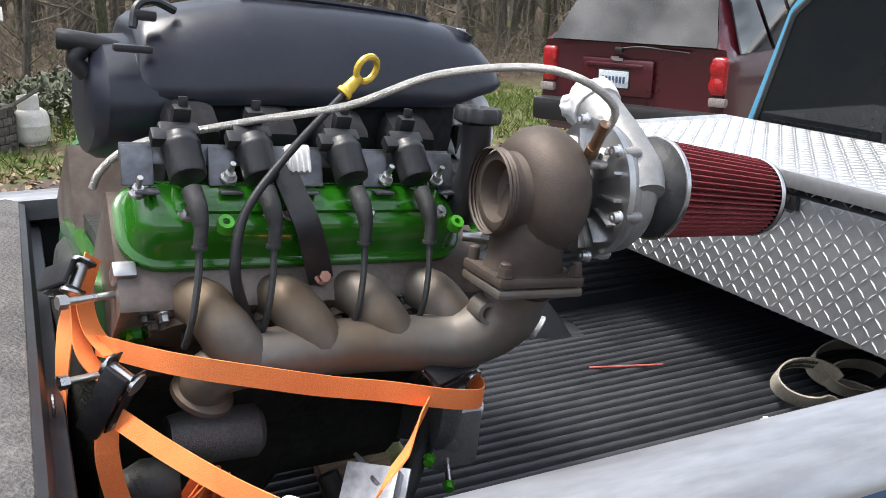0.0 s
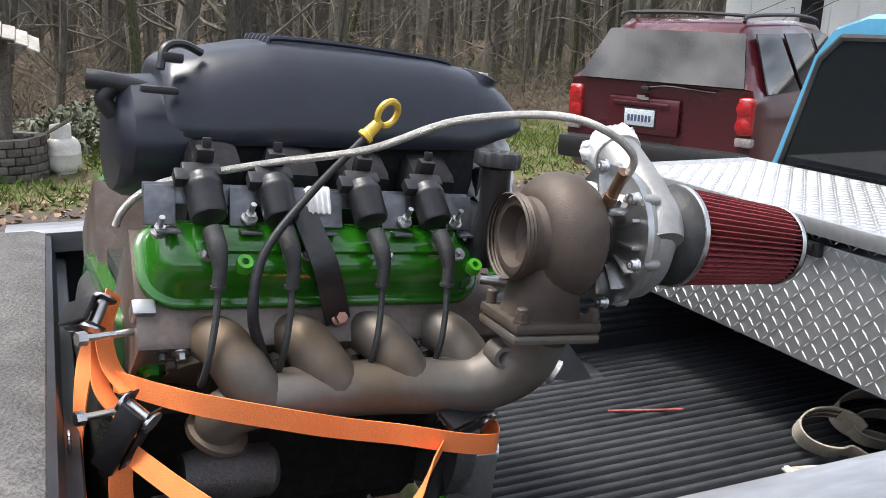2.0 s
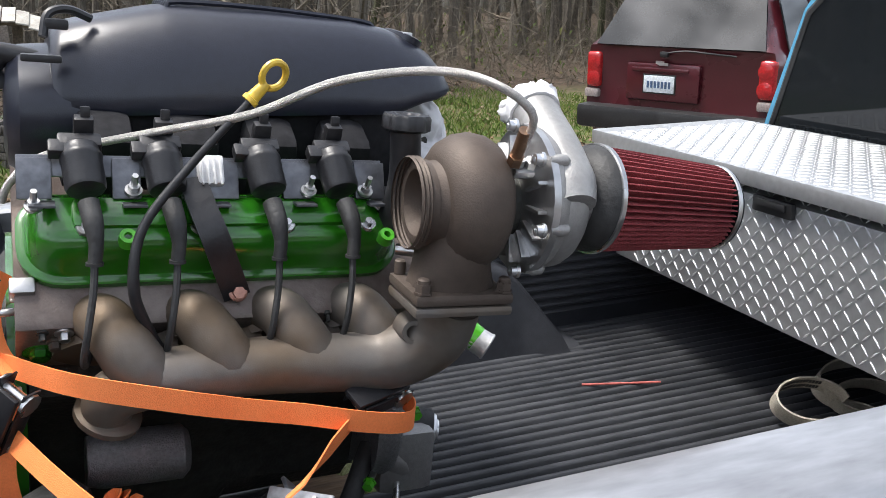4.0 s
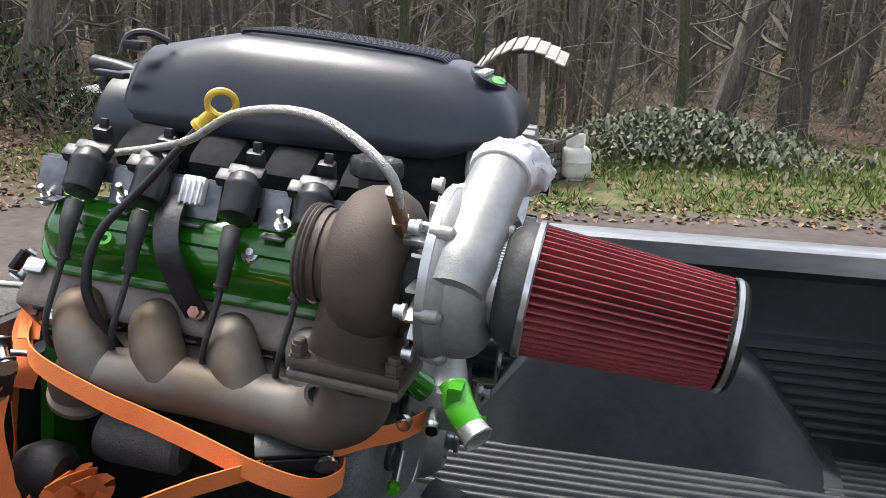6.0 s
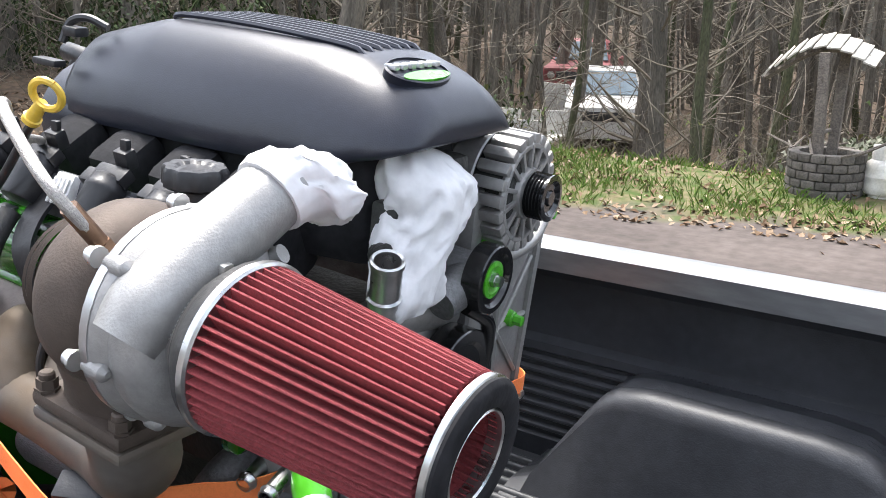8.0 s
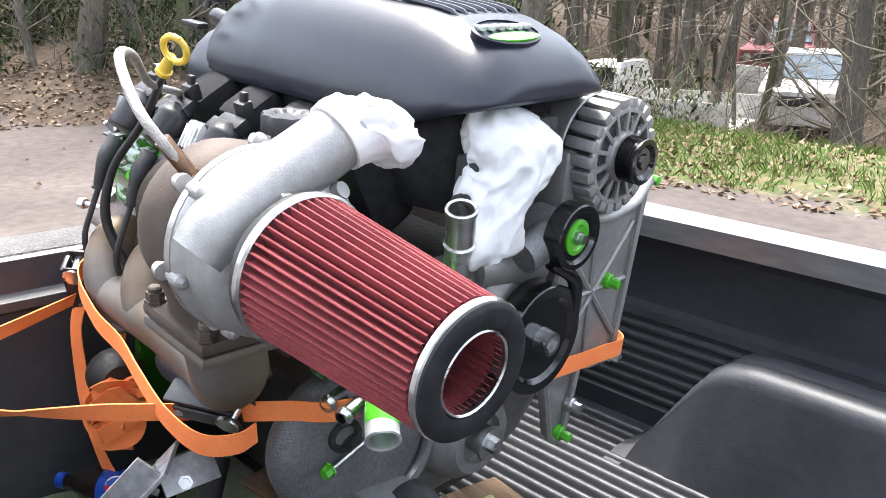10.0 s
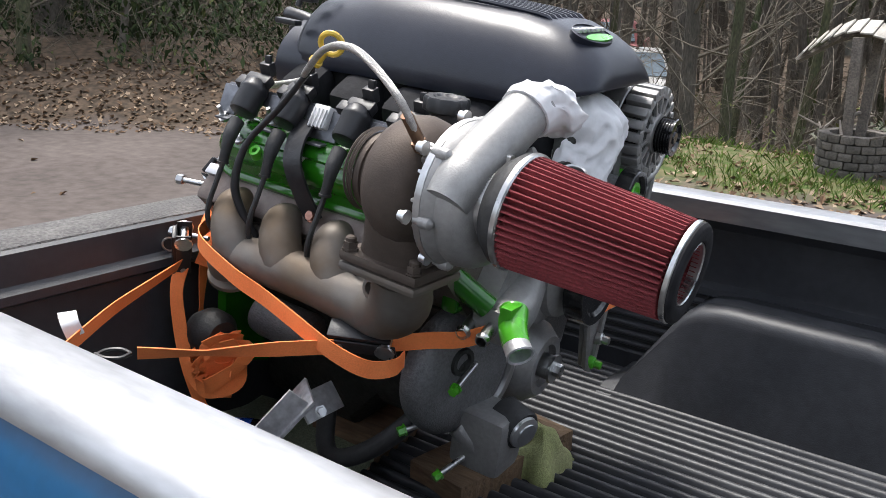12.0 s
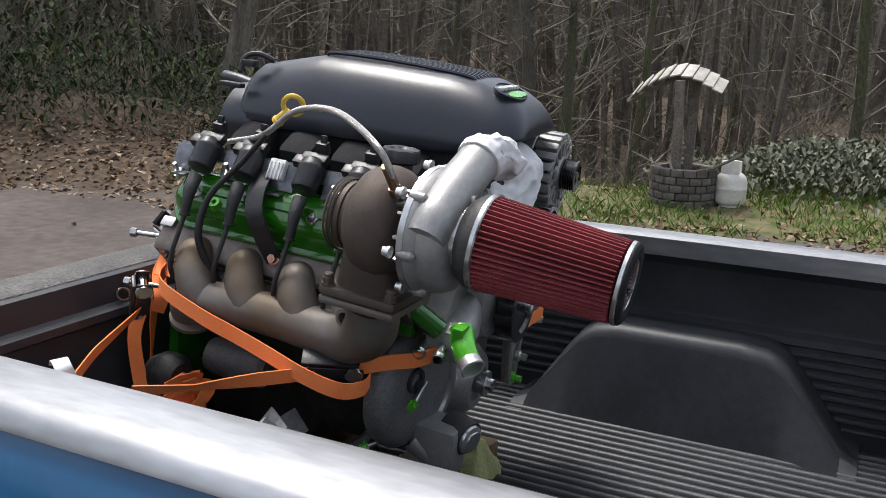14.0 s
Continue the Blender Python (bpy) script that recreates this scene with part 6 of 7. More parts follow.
part("bolt", bm, STEEL, al)


# ---- beyond the drive: well, gas bottle, brush ----
well = thing("wishing_well", (-0.33, 8.72, 0.05), "small wishing well with curved pale board roof and stone ring", "wishing well")
wz = lie(-0.33, 8.72) - 0.02
for row in range(5):
    n_ = 16
    for k in range(n_):
        t = 2 * math.pi * (k + 0.5 * (row % 2)) / n_
        bm = B()
        rr = 0.27 + 0.01 * noise.noise((k, row, 2))
        rbox(bm, (-0.33 + rr * math.cos(t), 8.72 + rr * math.sin(t), wz + 0.04 + 0.075 * row), (0.10, 0.115, 0.07), 0.014, Matrix.Rotation(t, 3, "Z"))
        part("stone", bm, STONE, well)
for s in (-1, 1):
    bm = B()
    rbox(bm, (-0.35 + 0.03 * s, 8.72 + s * 0.17, (wz + 1.28) / 2), (0.085, 0.07, 1.28 - wz), 0.006, Matrix.Rotation(0.03 * s, 3, "Y"))
    part("post", bm, WOOD_GREY, well)
bm = B()
rod(bm, (-0.36, 8.50, 0.62), (-0.36, 8.94, 0.60), 0.02, seg=8)
part("crossbar", bm, WOOD_GREY, well)
bm = B()
tube(bm, [(-0.92, 8.72, 1.04), (-0.60, 8.72, 1.24), (-0.36, 8.72, 1.30), (-0.12, 8.72, 1.25), (0.00, 8.72, 1.17)], 0.03, 6)
part("ridge_beam", bm, WOOD_GREY, well)
roof = [(-0.92, 1.10), (-0.82, 1.19), (-0.72, 1.265), (-0.62, 1.325), (-0.51, 1.365), (-0.40, 1.375), (-0.29, 1.355), (-0.19, 1.315), (-0.10, 1.27), (-0.01, 1.215)]
for (xa, za), (xb, zb) in zip(roof, roof[1:]):
    for s in (-1,):
        bm = B()
        ang = math.atan2(zb - za, xb - xa)
        rbox(bm, ((xa + xb) / 2, 8.72, (za + zb) / 2), (0.104, 0.36 + 0.03 * noise.noise((xa * 9, 0, 0)), 0.016), 0.003, Matrix.Rotation(0.28, 3, "X") @ Matrix.Rotation(-ang - 0.16, 3, "Y"))
        part("roof_board", bm, SHINGLE, well)
for k in range(10):
    bm = B()
    t = random.uniform(0, 6.28)
    p0 = V(-0.33 + 0.3 * math.cos(t), 8.72 + 0.3 * math.sin(t), wz + 0.37)
    rod(bm, p0, p0 + V(random.uniform(-0.3, 0.3), random.uniform(-0.2, 0.2), random.uniform(0.0, 0.18)), 0.016, 0.008, 6)
    part("stick", bm, WOOD_GREY, well)
tz = lie(0.12, 8.80) - 0.01
gb = thing("propane_tank", (0.12, 8.80, tz), "white steel propane cylinder standing in the grass", "propane tank")
bm = B()
lathe(bm, (0.12, 8.80, tz), (0, 0, 1), [(0.0, 0.105), (0.03, 0.105), (0.035, 0.13), (0.06, 0.15), (0.10, 0.153), (0.175, 0.153), (0.18, 0.156), (0.19, 0.156), (0.195, 0.153), (0.25, 0.152), (0.30, 0.135), (0.33, 0.10), (0.345, 0.05), (0.35, 0.0)], 32)
part("cylinder", bm, TANK, gb)
bm = B()
loft(bm, [[(0.12 + r * math.cos(t), 8.80 + r * math.sin(t), tz + z) for r, z in ((0.095, 0.33), (0.095, 0.44), (0.10, 0.445), (0.103, 0.44), (0.103, 0.33))] for t in [math.radians(40 + 14 * k) for k in range(21)]])
part("collar", bm, TANK, gb)
bm = B()
lathe(bm, (0.12, 8.80, tz + 0.34), (0, 0, 1), [(0, 0.025), (0.05, 0.02), (0.05, 0.035), (0.08, 0.035)], 14)
part("valve", bm, STEEL, gb)


def scatter(name, n, place, size, material, label, category, tall=0.0, lean=0.4, seed=1):
    """One mesh of many small blades or leaves."""
    rnd = random.Random(seed)
    vs, fs = [], []
    for _ in range(n):
        p = place(rnd)
        if p is None:
            continue
        x, y, z = p
        a = rnd.uniform(0, 6.283)
        ca, sa = math.cos(a), math.sin(a)
        k = len(vs)
        s = size * rnd.uniform(0.6, 1.4)
        if tall:
            h, lx, ly = tall * rnd.uniform(0.4, 1.3), rnd.gauss(0, lean), rnd.gauss(0, lean)
            vs += [(x - ca * s, y - sa * s, z), (x + ca * s, y + sa * s, z), (x + lx * h * 0.5 + ca * s * 0.6, y + ly * h * 0.5 + sa * s * 0.6, z + h * 0.6), (x + lx * h, y + ly * h, z + h * 0.95)]
            fs += [(k, k + 1, k + 2), (k, k + 2, k + 3)]
        else:
            t1, t2 = rnd.uniform(-lean, lean), rnd.uniform(-lean, lean)
            vs += [(x - ca * s, y - sa * s, z - t1 * s), (x - sa * s * 0.6, y + ca * s * 0.6, z + abs(t2) * s + 0.004), (x + ca * s, y + sa * s, z + t1 * s), (x + sa * s * 0.6, y - ca * s * 0.6, z + abs(t2) * s * 0.6)]
            fs += [(k, k + 1, k + 2, k + 3)]
    me = bpy.data.meshes.new(name)
    me.from_pydata(vs, [], fs)
    me.materials.append(material)
    return tagged(new(name, me), label, category, kind="stuff")


def verge(r):
    x, y = r.uniform(-5.5, 7), r.uniform(7.0, 13.5)
    d = drive_edge(x, y)
    dens = noise.noise((x * 1.1, y * 1.1, 3)) + 0.25 - abs(d - 1.6) * 0.18
    if d < 0.05 + 0.3 * noise.noise((x, y, 8)) or dens < r.uniform(-0.35, 0.5) or ((x + 0.13) ** 2 + (y - 8.72) ** 2 < 0.1) or ((x - 0.25) ** 2 + (y - 9.05) ** 2 < 0.025):
        return None
    return x, y, lie(x, y)


scatter("grass", 60000, verge, 0.006, GRASS, "short spring grass on the verge", "grass", 0.10, 0.5, 1)


def litter(r):
    x, y = r.uniform(-16, 7), r.uniform(-3, 15)
    d = drive_edge(x, y)
    if x < -2.5:
        keep = d > -0.3 + 0.8 * noise.noise((x, y, 5)) and (d < 2.6)
    else:
        keep = -0.35 < d + 0.5 * noise.noise((x, y, 5)) < 0.5 or r.random() < 0.10
        keep = keep and d > -0.35
    return (x, y, lie(x, y) + 0.004) if keep or (r.random() < 0.006 and d > -5) else None


scatter("fallen_leaves", 60000, litter, 0.035, LITTER, "dry brown fallen leaves", "leaf litter", 0, 0.7, 2)


def verge_leaves(r):
    x, y = r.uniform(-9, 5), r.uniform(6, 12)
    d = drive_edge(x, y)
    return (x, y, lie(x, y) + 0.03) if 0 < d < 3.2 and noise.noise((x * 1.3, y * 1.3, 2)) > r.uniform(-0.5, 0.5) else None


scatter("verge_leaves", 5200, verge_leaves, 0.032, LITTER, "pale dry leaves strewn over the grass", "leaf litter", 0, 0.9, 6)


def pile(r):
    a, b = r.gauss(0, 0.45), r.gauss(0, 0.4)
    top = 0.52 * math.exp(-(a * a + b * b) * 1.2)
    return 1.05 + a * 1.6, 10.35 + b * 1.3, 0.10 + top * r.uniform(0.3, 1) + 0.05 * r.random()


scatter("brush_pile", 5000, pile, 0.035, BRUSH, "heap of cut leafy brush beside the woods", "brush pile", 0, 1.6, 3)


def twigs(name, n, place, material, label, length=0.8, thick=0.006, up=0.6, seed=5):
    """Thin bent canes in one mesh."""
    rnd = random.Random(seed)
    vs, fs = [], []
    for _ in range(n):
        p = place(rnd)
        if p is None:
            continue
        p = V(*p)
        d = V(rnd.gauss(0, 0.6), rnd.gauss(0, 0.6), up * rnd.uniform(0.2, 1.4)).normalized()
        L = length * rnd.uniform(0.4, 1.5)
        k = len(vs)
        for i in range(5):
            r = thick * (1 - 0.8 * i / 4) * 1.0
            _, a, b = frame_of(d)
            for t in (0, 2.1, 4.2):
                vs.append(tuple(p + a * r * math.cos(t) + b * r * math.sin(t)))
            p = p + d * L / 4
            d = (d + V(rnd.gauss(0, 0.22), rnd.gauss(0, 0.22), -0.14)).normalized()
        for i in range(4):
            for t in range(3):
                o = k + 3 * i
                fs.append((o + t, o + (t + 1) % 3, o + 3 + (t + 1) % 3, o + 3 + t))
    me = bpy.data.meshes.new(name)
    me.from_pydata(vs, [], fs)
    me.materials.append(material)
    return tagged(new(name, me), label, "undergrowth", kind="stuff")


def edge_of_wood(r):
    x, y = r.uniform(-24, 14), r.uniform(-6, 26)
    d = drive_edge(x, y)
    lo = 2.9 if x > -3.5 else 1.7
    if x > -1 and y < 11.5:
        return None
    return (x, y, lie(x, y)) if lo + 0.6 * noise.noise((x, y, 1)) < d < 16 and math.hypot(x - 1.5, y) > 8 and not (3 < x < 13 and y < 13) else None


twigs("undergrowth", 21000, edge_of_wood, TWIG, "tangle of bare canes and saplings at the edge of the woods", 1.3, 0.006, 0.8, 5)


def under(r):
    p = edge_of_wood(r)
    return None if p is None or noise.noise((p[0] * 0.5, p[1] * 0.5, 6)) < 0.0 else (p[0], p[1], p[2] + r.uniform(0, 0.9) ** 1.5)


scatter("low_leaves", 26000, under, 0.035, LEAFBUD, "sparse green leaves among the undergrowth", "undergrowth", 0, 1.6, 8)


def shrubs(r):
    x, y = r.uniform(-20, -4.5), r.uniform(1, 15)
    d = drive_edge(x, y)
    clump = noise.noise((x * 0.55, y * 0.55, 12))
    if not 1.9 + 0.5 * noise.noise((x, y, 3)) < d < 8 or clump < -0.12 or (-9 < x < 0 and y > 11.3):
        return None
    return x, y, lie(x, y) + r.random() ** 1.3 * (0.5 + 2.4 * (clump + 0.12))


scatter("evergreen_shrubs", 60000, shrubs, 0.04, SHRUB, "dark evergreen shrubs under the bare trees", "shrubs", 0, 1.6, 14)

# ---- woods ----


def tree_mesh(seed, h, r0, lean):
    """Trunk and bare branches of one tree, at the origin."""
    rnd = random.Random(seed)
    trunk, crown = B(), B()
    pts = [V(0, 0, -0.3)]
    d = V(lean * rnd.uniform(-1, 1), lean * rnd.uniform(-1, 1), 1)
    for i in range(6):
        d = (d + V(rnd.gauss(0, 0.06), rnd.gauss(0, 0.06), 0.1)).normalized()
        pts.append(pts[-1] + d * h / 6)
    rad = [r0 * 1.25, r0, r0 * 0.88, r0 * 0.72, r0 * 0.55, r0 * 0.35, r0 * 0.12]
    tube(trunk, pts, rad, 8, 3)
    line = smooth(pts, 4)
    for _ in range(26):
        k = rnd.randint(3, len(line) - 2)
        o = line[k]
        a = rnd.uniform(0, 6.283)
        dd = V(math.cos(a), math.sin(a), rnd.uniform(0.0, 0.9)).normalized()
        L = rnd.uniform(0.6, 2.0) * (h / 9)
        p1 = o + dd * L * 0.5 + V(0, 0, 0.05 * L)
        p2 = o + dd * L + V(rnd.gauss(0, 0.15), rnd.gauss(0, 0.15), 0.25 * L)
        tube(crown, [o, p1, p2], [r0 * 0.22, r0 * 0.13, r0 * 0.04], 4, 2, cap=False)
        for _ in range(5):
            q = o.lerp(p2, rnd.uniform(0.3, 1))
            e = q + V(rnd.gauss(0, 0.4), rnd.gauss(0, 0.4), rnd.gauss(0.1, 0.3)) * L * 0.6
            tube(crown, [q, q.lerp(e, 0.5) + V(0, 0, 0.05), e], [r0 * 0.06, r0 * 0.045, r0 * 0.02], 3, 1, cap=False)
    return trunk, crown


protos = []
for i, (h, r0, ln) in enumerate(((8, 0.11, 0.03), (7, 0.07, 0.10), (8.5, 0.16, 0.03), (6, 0.05, 0.14), (7.5, 0.085, 0.05), (8.5, 0.20, 0.05))):
    tr, cr = tree_mesh(20 + i, h, r0, ln)
    t_ = thing("tree", (0, 0, 0), "bare grey-barked tree in early spring at the edge of the woods", "tree", "trees of the woods")
    part("trunk", tr, BARK_MOSS if i in (1, 4) else BARK, t_)
    part("crown", cr, TWIG, t_, "bare twiggy branches")
    protos.append(t_)
rnd = random.Random(11)
spots = [(-3.0, 11.6), (-2.3, 11.2), (-6.5, 9.2), (-9.2, 7.2), (-9.8, 6.2), (2.6, 13.2), (4.2, 14.0)]
while len(spots) < 175:
    x, y = (rnd.uniform(-22, -8.5), rnd.uniform(2, 16)) if 130 < len(spots) else (rnd.uniform(-24, 16), rnd.uniform(-5, 30))
    d = drive_edge(x, y)
    if d < (3.6 if x > -4 else 2.0) or math.hypot(x - 1, y) < 10.5 or (3 < x < 14 and y < 15) or math.hypot(x - 1, y) > 32:
        continue
    if -9 < x < 0 and 11.5 < y < 19 and rnd.random() < 0.75:
        continue
    if all((x - a) ** 2 + (y - b) ** 2 > 0.7 for a, b in spots):
        spots.append((x, y))
for k, (x, y) in enumerate(spots):
    p = protos[k % 6]
    m_ = Matrix.Translation((x, y, lie(x, y))) @ Matrix.Rotation(rnd.uniform(0, 6.28), 4, "Z")
    if k < 6:
        p.matrix_basis = m_
    else:
        copy_thing(p, m_)
# thin far stems in one mesh
rnd = random.Random(4)
bm = B()
for _ in range(620):
    a, rr = rnd.uniform(-0.75, 2.2), rnd.uniform(17, 40)
    x, y = 1 - rr * math.sin(a), rr * math.cos(a)
    r = rnd.uniform(0.03, 0.13)
    z = lie(x, y)
    lx, ly = rnd.gauss(0, 0.5), rnd.gauss(0, 0.5)
    tube(bm, [(x, y, z - 0.2), (x + lx * 0.4, y + ly * 0.4, z + 3), (x + lx, y + ly, z + 7)], [r, r * 0.8, r * 0.4], 5, 1, cap=False)
single("far_woods", bm, BARK, (0, 0, 0), "dense grey stems of the woods behind", "woods", kind="stuff")
twigs("far_twigs", 9000, lambda r: (lambda a, q: (1 - q * math.sin(a), q * math.cos(a), r.uniform(-1.5, 4.5)))(r.uniform(-0.75, 2.2), r.uniform(14, 34)), TWIG, "fine bare branches through the woods", 2.2, 0.010, 0.5, 9)
# far screen of trees
bd_m = mat("hazy_far_woods", (0.07, 0.066, 0.05), (0.19, 0.18, 0.155), rough=1, s1=1.1, s2=5, fine=0.5, bump=0, spec=0.0, stretch=(1, 1, 0.12))
bm = B()
loft(bm, [[(48 * math.cos(t), 48 * math.sin(t), z) for t in [2 * math.pi * k / 64 for k in range(64)]] for z in (-4, 1, 4, 7)], cap=False)
single("backdrop", bm, bd_m, (0, 0, 0), "hazy wall of distant woods all round", "woods", kind="structure")

# ---- the maroon SUV, the house, the junked cars ----


def car_shell(name, prof_rings, material, parent, label=""):
    bm = B()
    loft(bm, prof_rings)
    return part(name, bm, material, parent, label, turn=CARM, angle=50)


def sec(x, hw, belt, roof, hr, base=0.35):
    """A car's cross-section: sill, flank, belt, glasshouse, roof."""
    half = [(hw * 0.92, base), (hw, base + 0.18), (hw, belt - 0.12), (hw * 0.97, belt)]
    half += [(hr + (hw * 0.97 - hr) * 0.45, belt + (roof - belt) * 0.55), (hr, roof - 0.06), (hr * 0.9, roof)] if roof > belt + 0.05 else [(hw * 0.95, belt + 0.005), (hw * 0.9, belt + 0.01), (hw * 0.8, belt + 0.015)]
    return [(x, a, z) for a, z in half] + [(x, -a, z) for a, z in half[::-1]]


def suv():
    global CARM
    ang = radians(28)
    CARM = Matrix.Translation((5.09, 6.69, -0.15)) @ Matrix.Rotation(ang, 4, "Z")
    c = thing("parked_suv", CARM @ V(2.3, 0, 0), "maroon SUV with tinted glass and roof rack, parked outside", "car")
    body_ = car_shell("body", [sec(0.02, 0.86, 1.19, 1.19, 0.6, 0.5), sec(0.0, 0.90, 1.20, 1.205, 0.6, 0.45), sec(0.10, 0.93, 1.19, 1.39, 0.70), sec(0.34, 0.94, 1.13, 1.70, 0.62), sec(0.5, 0.94, 1.13, 1.76, 0.62), sec(1.8, 0.94, 1.12, 1.78, 0.62), sec(2.5, 0.94, 1.10, 1.74, 0.62), sec(3.3, 0.93, 1.08, 1.09, 0.7), sec(4.4, 0.90, 1.02, 1.03, 0.7), sec(4.75, 0.84, 0.90, 0.91, 0.7)], MAROON, c)
    bm = B()
    prism(bm, [(0.0, 0.80, 1.205), (0.0, -0.80, 1.205), (0.29, -0.655, 1.655), (0.29, 0.655, 1.655)], (-0.022, 0, 0.012))
    gl = part("rear_glass", bm, GLASS_DARK, c, "dark rear window reflecting clouds", turn=CARM)
    for s in (-1, 1):
        for xa, xb in ((0.30, 1.02), (1.12, 1.85), (1.95, 2.62)):
            bm = B()
            ya, yb = 0.925, 0.66
            prism(bm, [(xa if xa > 0.35 else 0.20, s * ya, 1.16), (xb, s * ya, 1.16), (xb - (0.22 if xb > 2.5 else 0.03), s * (yb + 0.03), 1.66), (xa + 0.10 if xa < 0.35 else xa, s * (yb + 0.03), 1.66)], (0, s * 0.014, 0.006))
            part("side_glass", bm, GLASS_DARK, c, turn=CARM)
        bm = B()
        rbox(bm, (0.025, s * 0.83, 0.98), (0.10, 0.15, 0.33), 0.045, None, 4)
        lamp = part("tail_lamp", bm, LAMP_RED, c, "red tail lamp cluster", turn=CARM)
        for z in (1.05, 0.90):
            bm = B()
            lathe(bm, (-0.02, s * 0.82, z), (-1, 0, 0), [(0, 0.068), (0.008, 0.066), (0.016, 0.03), (0.018, 0)], 24)
            part("lens", bm, LAMP_RED, lamp, turn=CARM)
        bm = B()
        rbox(bm, (0.02, s * 0.84, 0.76), (0.10, 0.15, 0.08), 0.02)
        part("reverse_lamp", bm, mat("smoky_lens", (0.35, 0.3, 0.28), rough=0.2, bump=0), c, turn=CARM)
        bm = B()
        tube(bm, [(0.35, s * 0.60, 1.76), (0.5, s * 0.60, 1.815), (1.6, s * 0.60, 1.835), (2.3, s * 0.60, 1.80), (2.4, s * 0.60, 1.75)], 0.018, 8)
        part("roof_rail", bm, TRIM_BLACK, c, turn=CARM)
    bm = B()
    tube(bm, [(0.55, -0.60, 1.815), (0.55, 0, 1.83), (0.55, 0.60, 1.815)], 0.016, 8)
    part("roof_bar", bm, TRIM_BLACK, c, turn=CARM)
    bm = B()
    rbox(bm, (-0.06, 0, 0.56), (0.20, 1.84, 0.22), 0.05)
    part("rear_bumper", bm, TRIM_BLACK, c, turn=CARM)
    bm = B()
    rbox(bm, (0.004, 0.12, 0.90), (0.05, 0.72, 0.34), 0.03)
    tgate = part("tailgate_recess", bm, MAROON, c, turn=CARM)
    bm = B()
    rbox(bm, (-0.022, 0.14, 0.885), (0.012, 0.325, 0.175), 0.006)
    pf = part("plate_frame", bm, TRIM_BLACK, c, turn=CARM)
    bm = B()
    rbox(bm, (-0.029, 0.14, 0.885), (0.008, 0.30, 0.15), 0.004)
    part("number_plate", bm, PLATE_W, pf, "pale plate with unreadable bars", turn=CARM)
    bm = B()
    for k in range(7):
        rbox(bm, (-0.0345, 0.14 - 0.105 + 0.035 * k, 0.88), (0.003, 0.022, 0.06))
    part("plate_bars", bm, PLATE_INK, pf, turn=CARM)
    bm = B()
    rbox(bm, (-0.01, 0.14, 1.01), (0.05, 0.56, 0.035), 0.012)
    part("handle_trim", bm, MAROON, c, turn=CARM)
    bm = B()
    prism(bm, [(-0.026, 0.06, 1.05), (-0.026, 0.06, 1.075), (-0.026, 0.10, 1.075), (-0.026, 0.10, 1.09), (-0.026, 0.18, 1.09), (-0.026, 0.18, 1.065), (-0.026, 0.14, 1.05)], (-0.006, 0, 0))
    part("emblem", bm, CHROME, c, "plain bright emblem", turn=CARM)
    bm = B()
    tube(bm, [(-0.03, 0.10, 1.16), (-0.02, -0.1, 1.185), (0.0, -0.36, 1.17), (0.0, -0.55, 1.16)], 0.009, 6)
    rbox(bm, (-0.03, 0.10, 1.15), (0.05, 0.08, 0.05), 0.015)
    part("rear_wiper", bm, TRIM_BLACK, c, turn=CARM)
    for x in (0.95, 3.75):
        for s in (-1, 1):
            bm = B()
            lathe(bm, (x, s * 0.95 - 0.12 * (s > 0), 0.36), (0, s, 0), [(-0.22, 0.25), (-0.21, 0.35), (-0.02, 0.36), (0.0, 0.30), (0.0, 0.22)], 28)
            ty = part("tyre", bm, RUBBER, c, turn=CARM)
            bm = B()
            lathe(bm, (x, s * 0.945, 0.36), (0, s, 0), [(-0.05, 0.22), (0.0, 0.22), (-0.03, 0.1), (0.0, 0.05), (0.0, 0)], 20)
            part("rim", bm, STEEL, ty, turn=CARM)


suv()
hs = thing("mobile_home", (13.5, 12.0, 0), "pale grey mobile home with vertical panel siding", "house")
HM = Matrix.Translation((10.6, 12.4, -0.15)) @ Matrix.Rotation(radians(-42), 4, "Z")
bm = B()
rbox(bm, (5, 1.5, 1.7), (10, 3, 2.6), 0.02)
part("wall", bm, SIDING, hs, turn=HM)
for k in range(24):
    bm = B()
    rbox(bm, (0.2 + 0.41 * k, -0.006, 1.7), (0.395, 0.02, 2.56), 0.004)
    part("siding_panel", bm, SIDING, hs, turn=HM)
bm = B()
prism(bm, [(-0.2, -0.2, 3.0), (-0.2, 1.5, 3.5), (-0.2, 3.2, 3.0)], (10.4, 0, 0))
part("roof", bm, OLD_WHITE, hs, turn=HM)
bm = B()
rbox(bm, (1.35, -0.02, 2.0), (0.34, 0.04, 1.0), 0.01)
part("window", bm, GLASS_DARK, hs, turn=HM)
bm = B()
rbox(bm, (5, 1.5, 0.2), (9.8, 2.8, 0.5), 0.02)
part("skirt", bm, WOOD_GREY, hs, turn=HM)


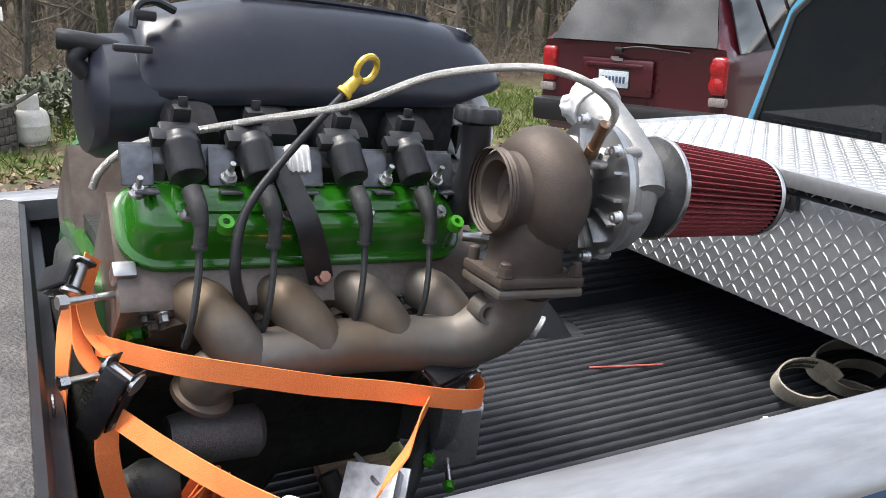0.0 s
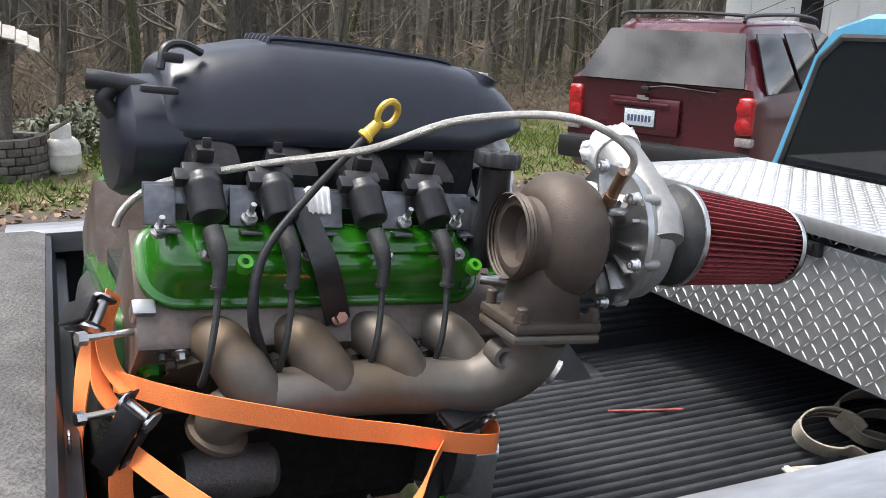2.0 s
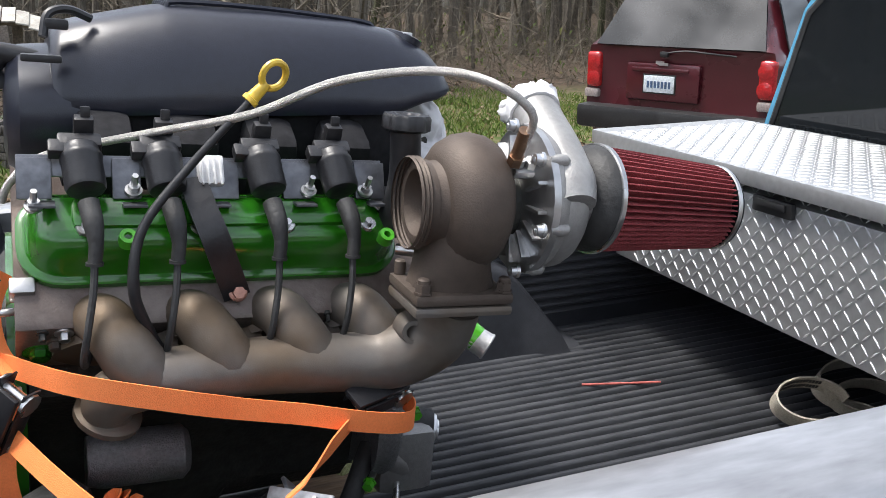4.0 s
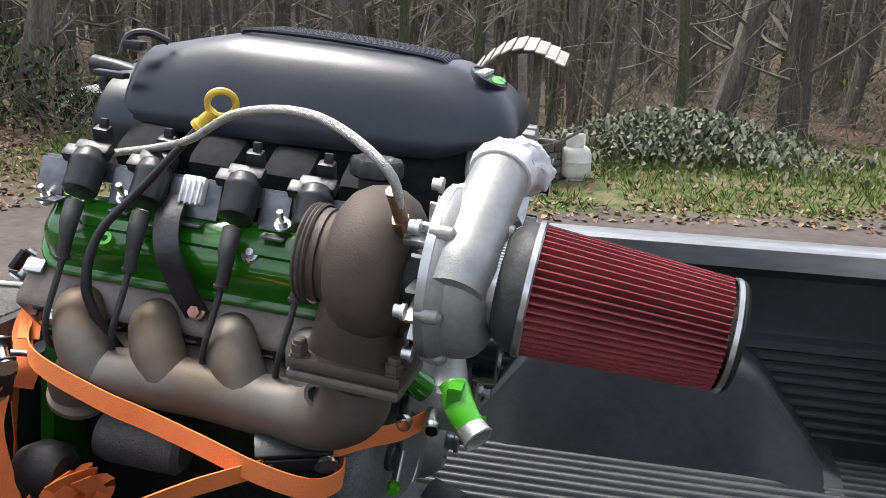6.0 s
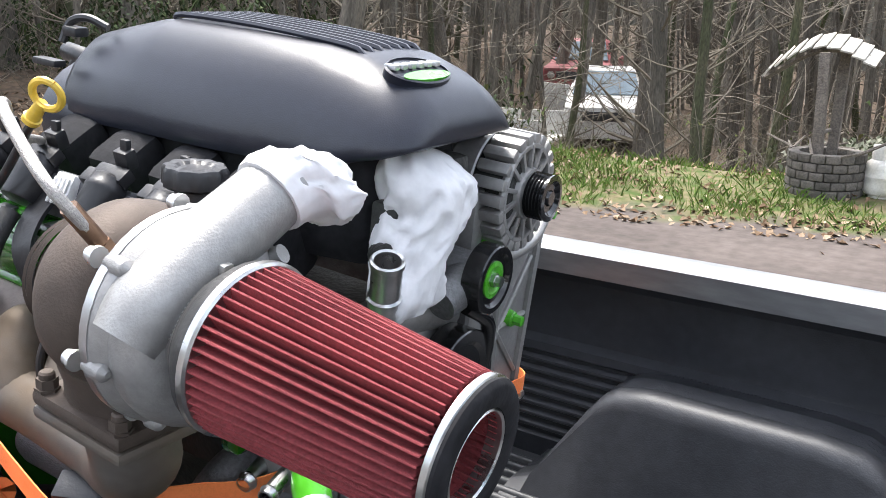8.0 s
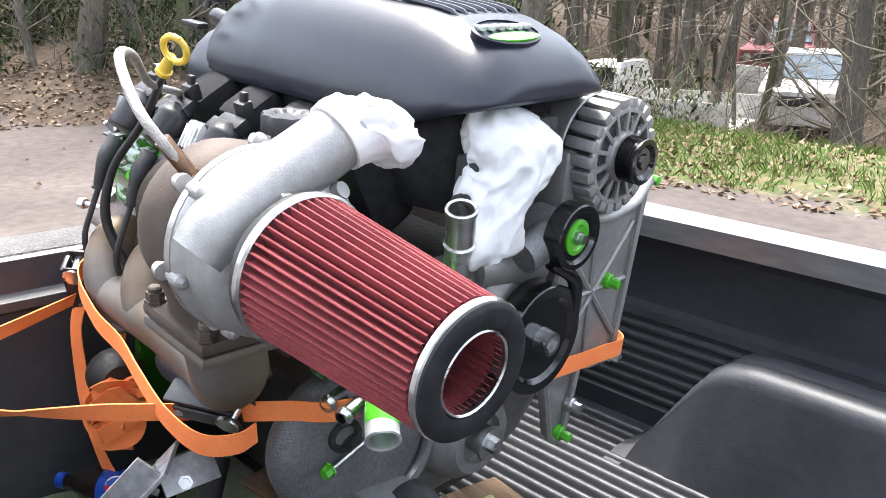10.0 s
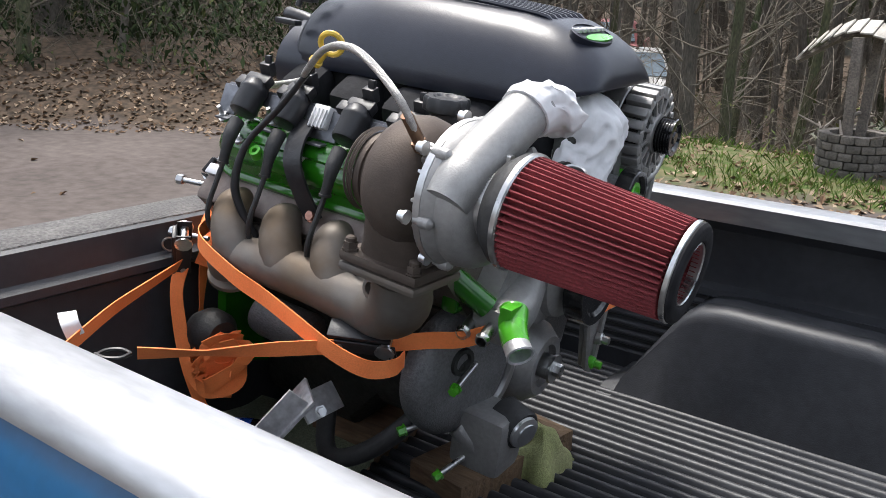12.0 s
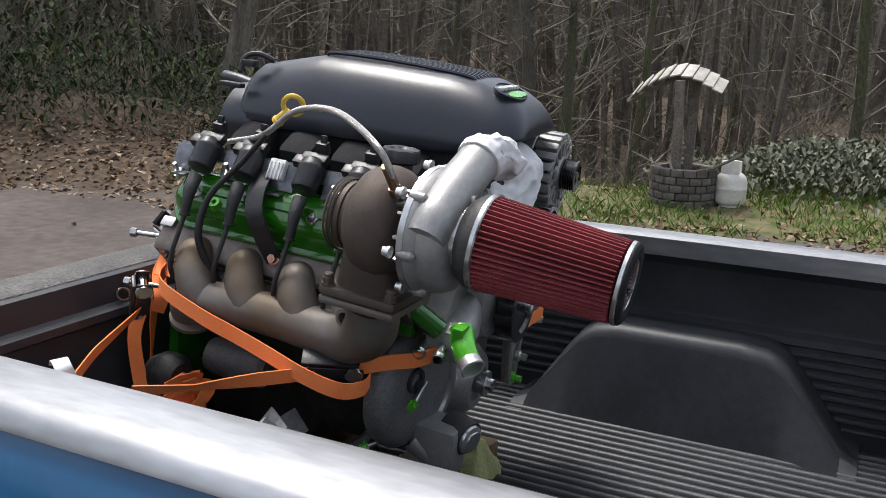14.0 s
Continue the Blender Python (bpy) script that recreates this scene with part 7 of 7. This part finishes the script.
def junk_pickup(at, heading, paint, label):
    global CARM
    CARM = Matrix.Translation(at) @ Matrix.Rotation(heading, 4, "Z")
    c = thing("junked_pickup", at, label, "pickup truck", "junked vehicles in the woods")
    car_shell("front_body", [sec(0.0, 0.80, 0.98, 0.985, 0.6), sec(0.06, 0.86, 1.02, 1.03, 0.6), sec(1.2, 0.88, 1.06, 1.07, 0.6), sec(1.35, 0.88, 1.08, 1.14, 0.66), sec(1.85, 0.88, 1.08, 1.64, 0.62), sec(2.8, 0.88, 1.08, 1.68, 0.62), sec(2.95, 0.87, 1.08, 1.20, 0.62), sec(2.97, 0.87, 1.06, 1.07, 0.62)], paint, c)
    bm = B()
    prism(bm, [(1.36, 0.74, 1.13), (1.36, -0.74, 1.13), (1.80, -0.60, 1.60), (1.80, 0.60, 1.60)], (-0.03, 0, 0.03))
    # reflected sky is painted on as the windscreen's pale base colour
    part("windscreen", bm, mat("sky_painted_glass", (0.20, 0.26, 0.30), rough=0.08, bump=0), c, turn=CARM)
    for s in (-1, 1):
        bm = B()
        prism(bm, [(1.6, s * 0.865, 1.12), (2.75, s * 0.865, 1.12), (2.7, s * 0.66, 1.58), (1.95, s * 0.66, 1.58)], (0, s * 0.012, 0.004))
        part("side_glass", bm, GLASS_DARK, c, turn=CARM)
        bm = B()
        rbox(bm, (4.0, s * 0.86, 0.85), (2.0, 0.05, 0.5), 0.02)
        part("bed_side", bm, paint, c, turn=CARM)
        bm = B()
        lathe(bm, (-0.01, s * 0.62, 0.82), (-1, 0, 0), [(0, 0.10), (0.02, 0.095), (0.03, 0.0)], 18)
        part("headlamp", bm, STEEL, c, turn=CARM)
    bm = B()
    rbox(bm, (-0.02, 0, 0.82), (0.05, 0.95, 0.20), 0.02)
    part("grille", bm, TRIM_BLACK, c, turn=CARM)
    bm = B()
    rbox(bm, (4.0, 0, 0.62), (2.0, 1.7, 0.05), 0.01)
    part("bed_floor", bm, paint, c, turn=CARM)
    for x in (0.75, 3.9):
        for s in (-1, 1):
            bm = B()
            lathe(bm, (x, s * 0.88, 0.34), (0, s, 0), [(-0.2, 0.22), (-0.2, 0.33), (-0.02, 0.34), (0.0, 0.28), (-0.02, 0.1), (-0.02, 0)], 24)
            part("tyre", bm, RUBBER, c, turn=CARM)
    return c


junk_pickup((-6.6, 17.6, lie(-6.6, 17.6) - 0.02), radians(115), OLD_WHITE, "abandoned white pickup with one door ajar, among saplings")
bm = B()
rbox(bm, (1.9, 1.15, 0.95), (0.9, 0.05, 0.75), 0.02, Matrix.Rotation(0.8, 3, "Z"))
single("leaning_panel", bm, OLD_WHITE, (-7.9, 18.6, lie(-7.9, 18.6)), "white sheet metal panel leaning beside the junked pickup", "metal panel", turn=CARM)
junk_pickup((-11.6, 14.6, lie(-9.6, 14.6) - 0.30), radians(12), OLD_WHITE, "abandoned white pickup half hidden in undergrowth")
junk_pickup((-9.6, 22.0, lie(-9.0, 21.6) + 0.25), radians(110), OLD_RED, "faded red junked truck behind the white one")
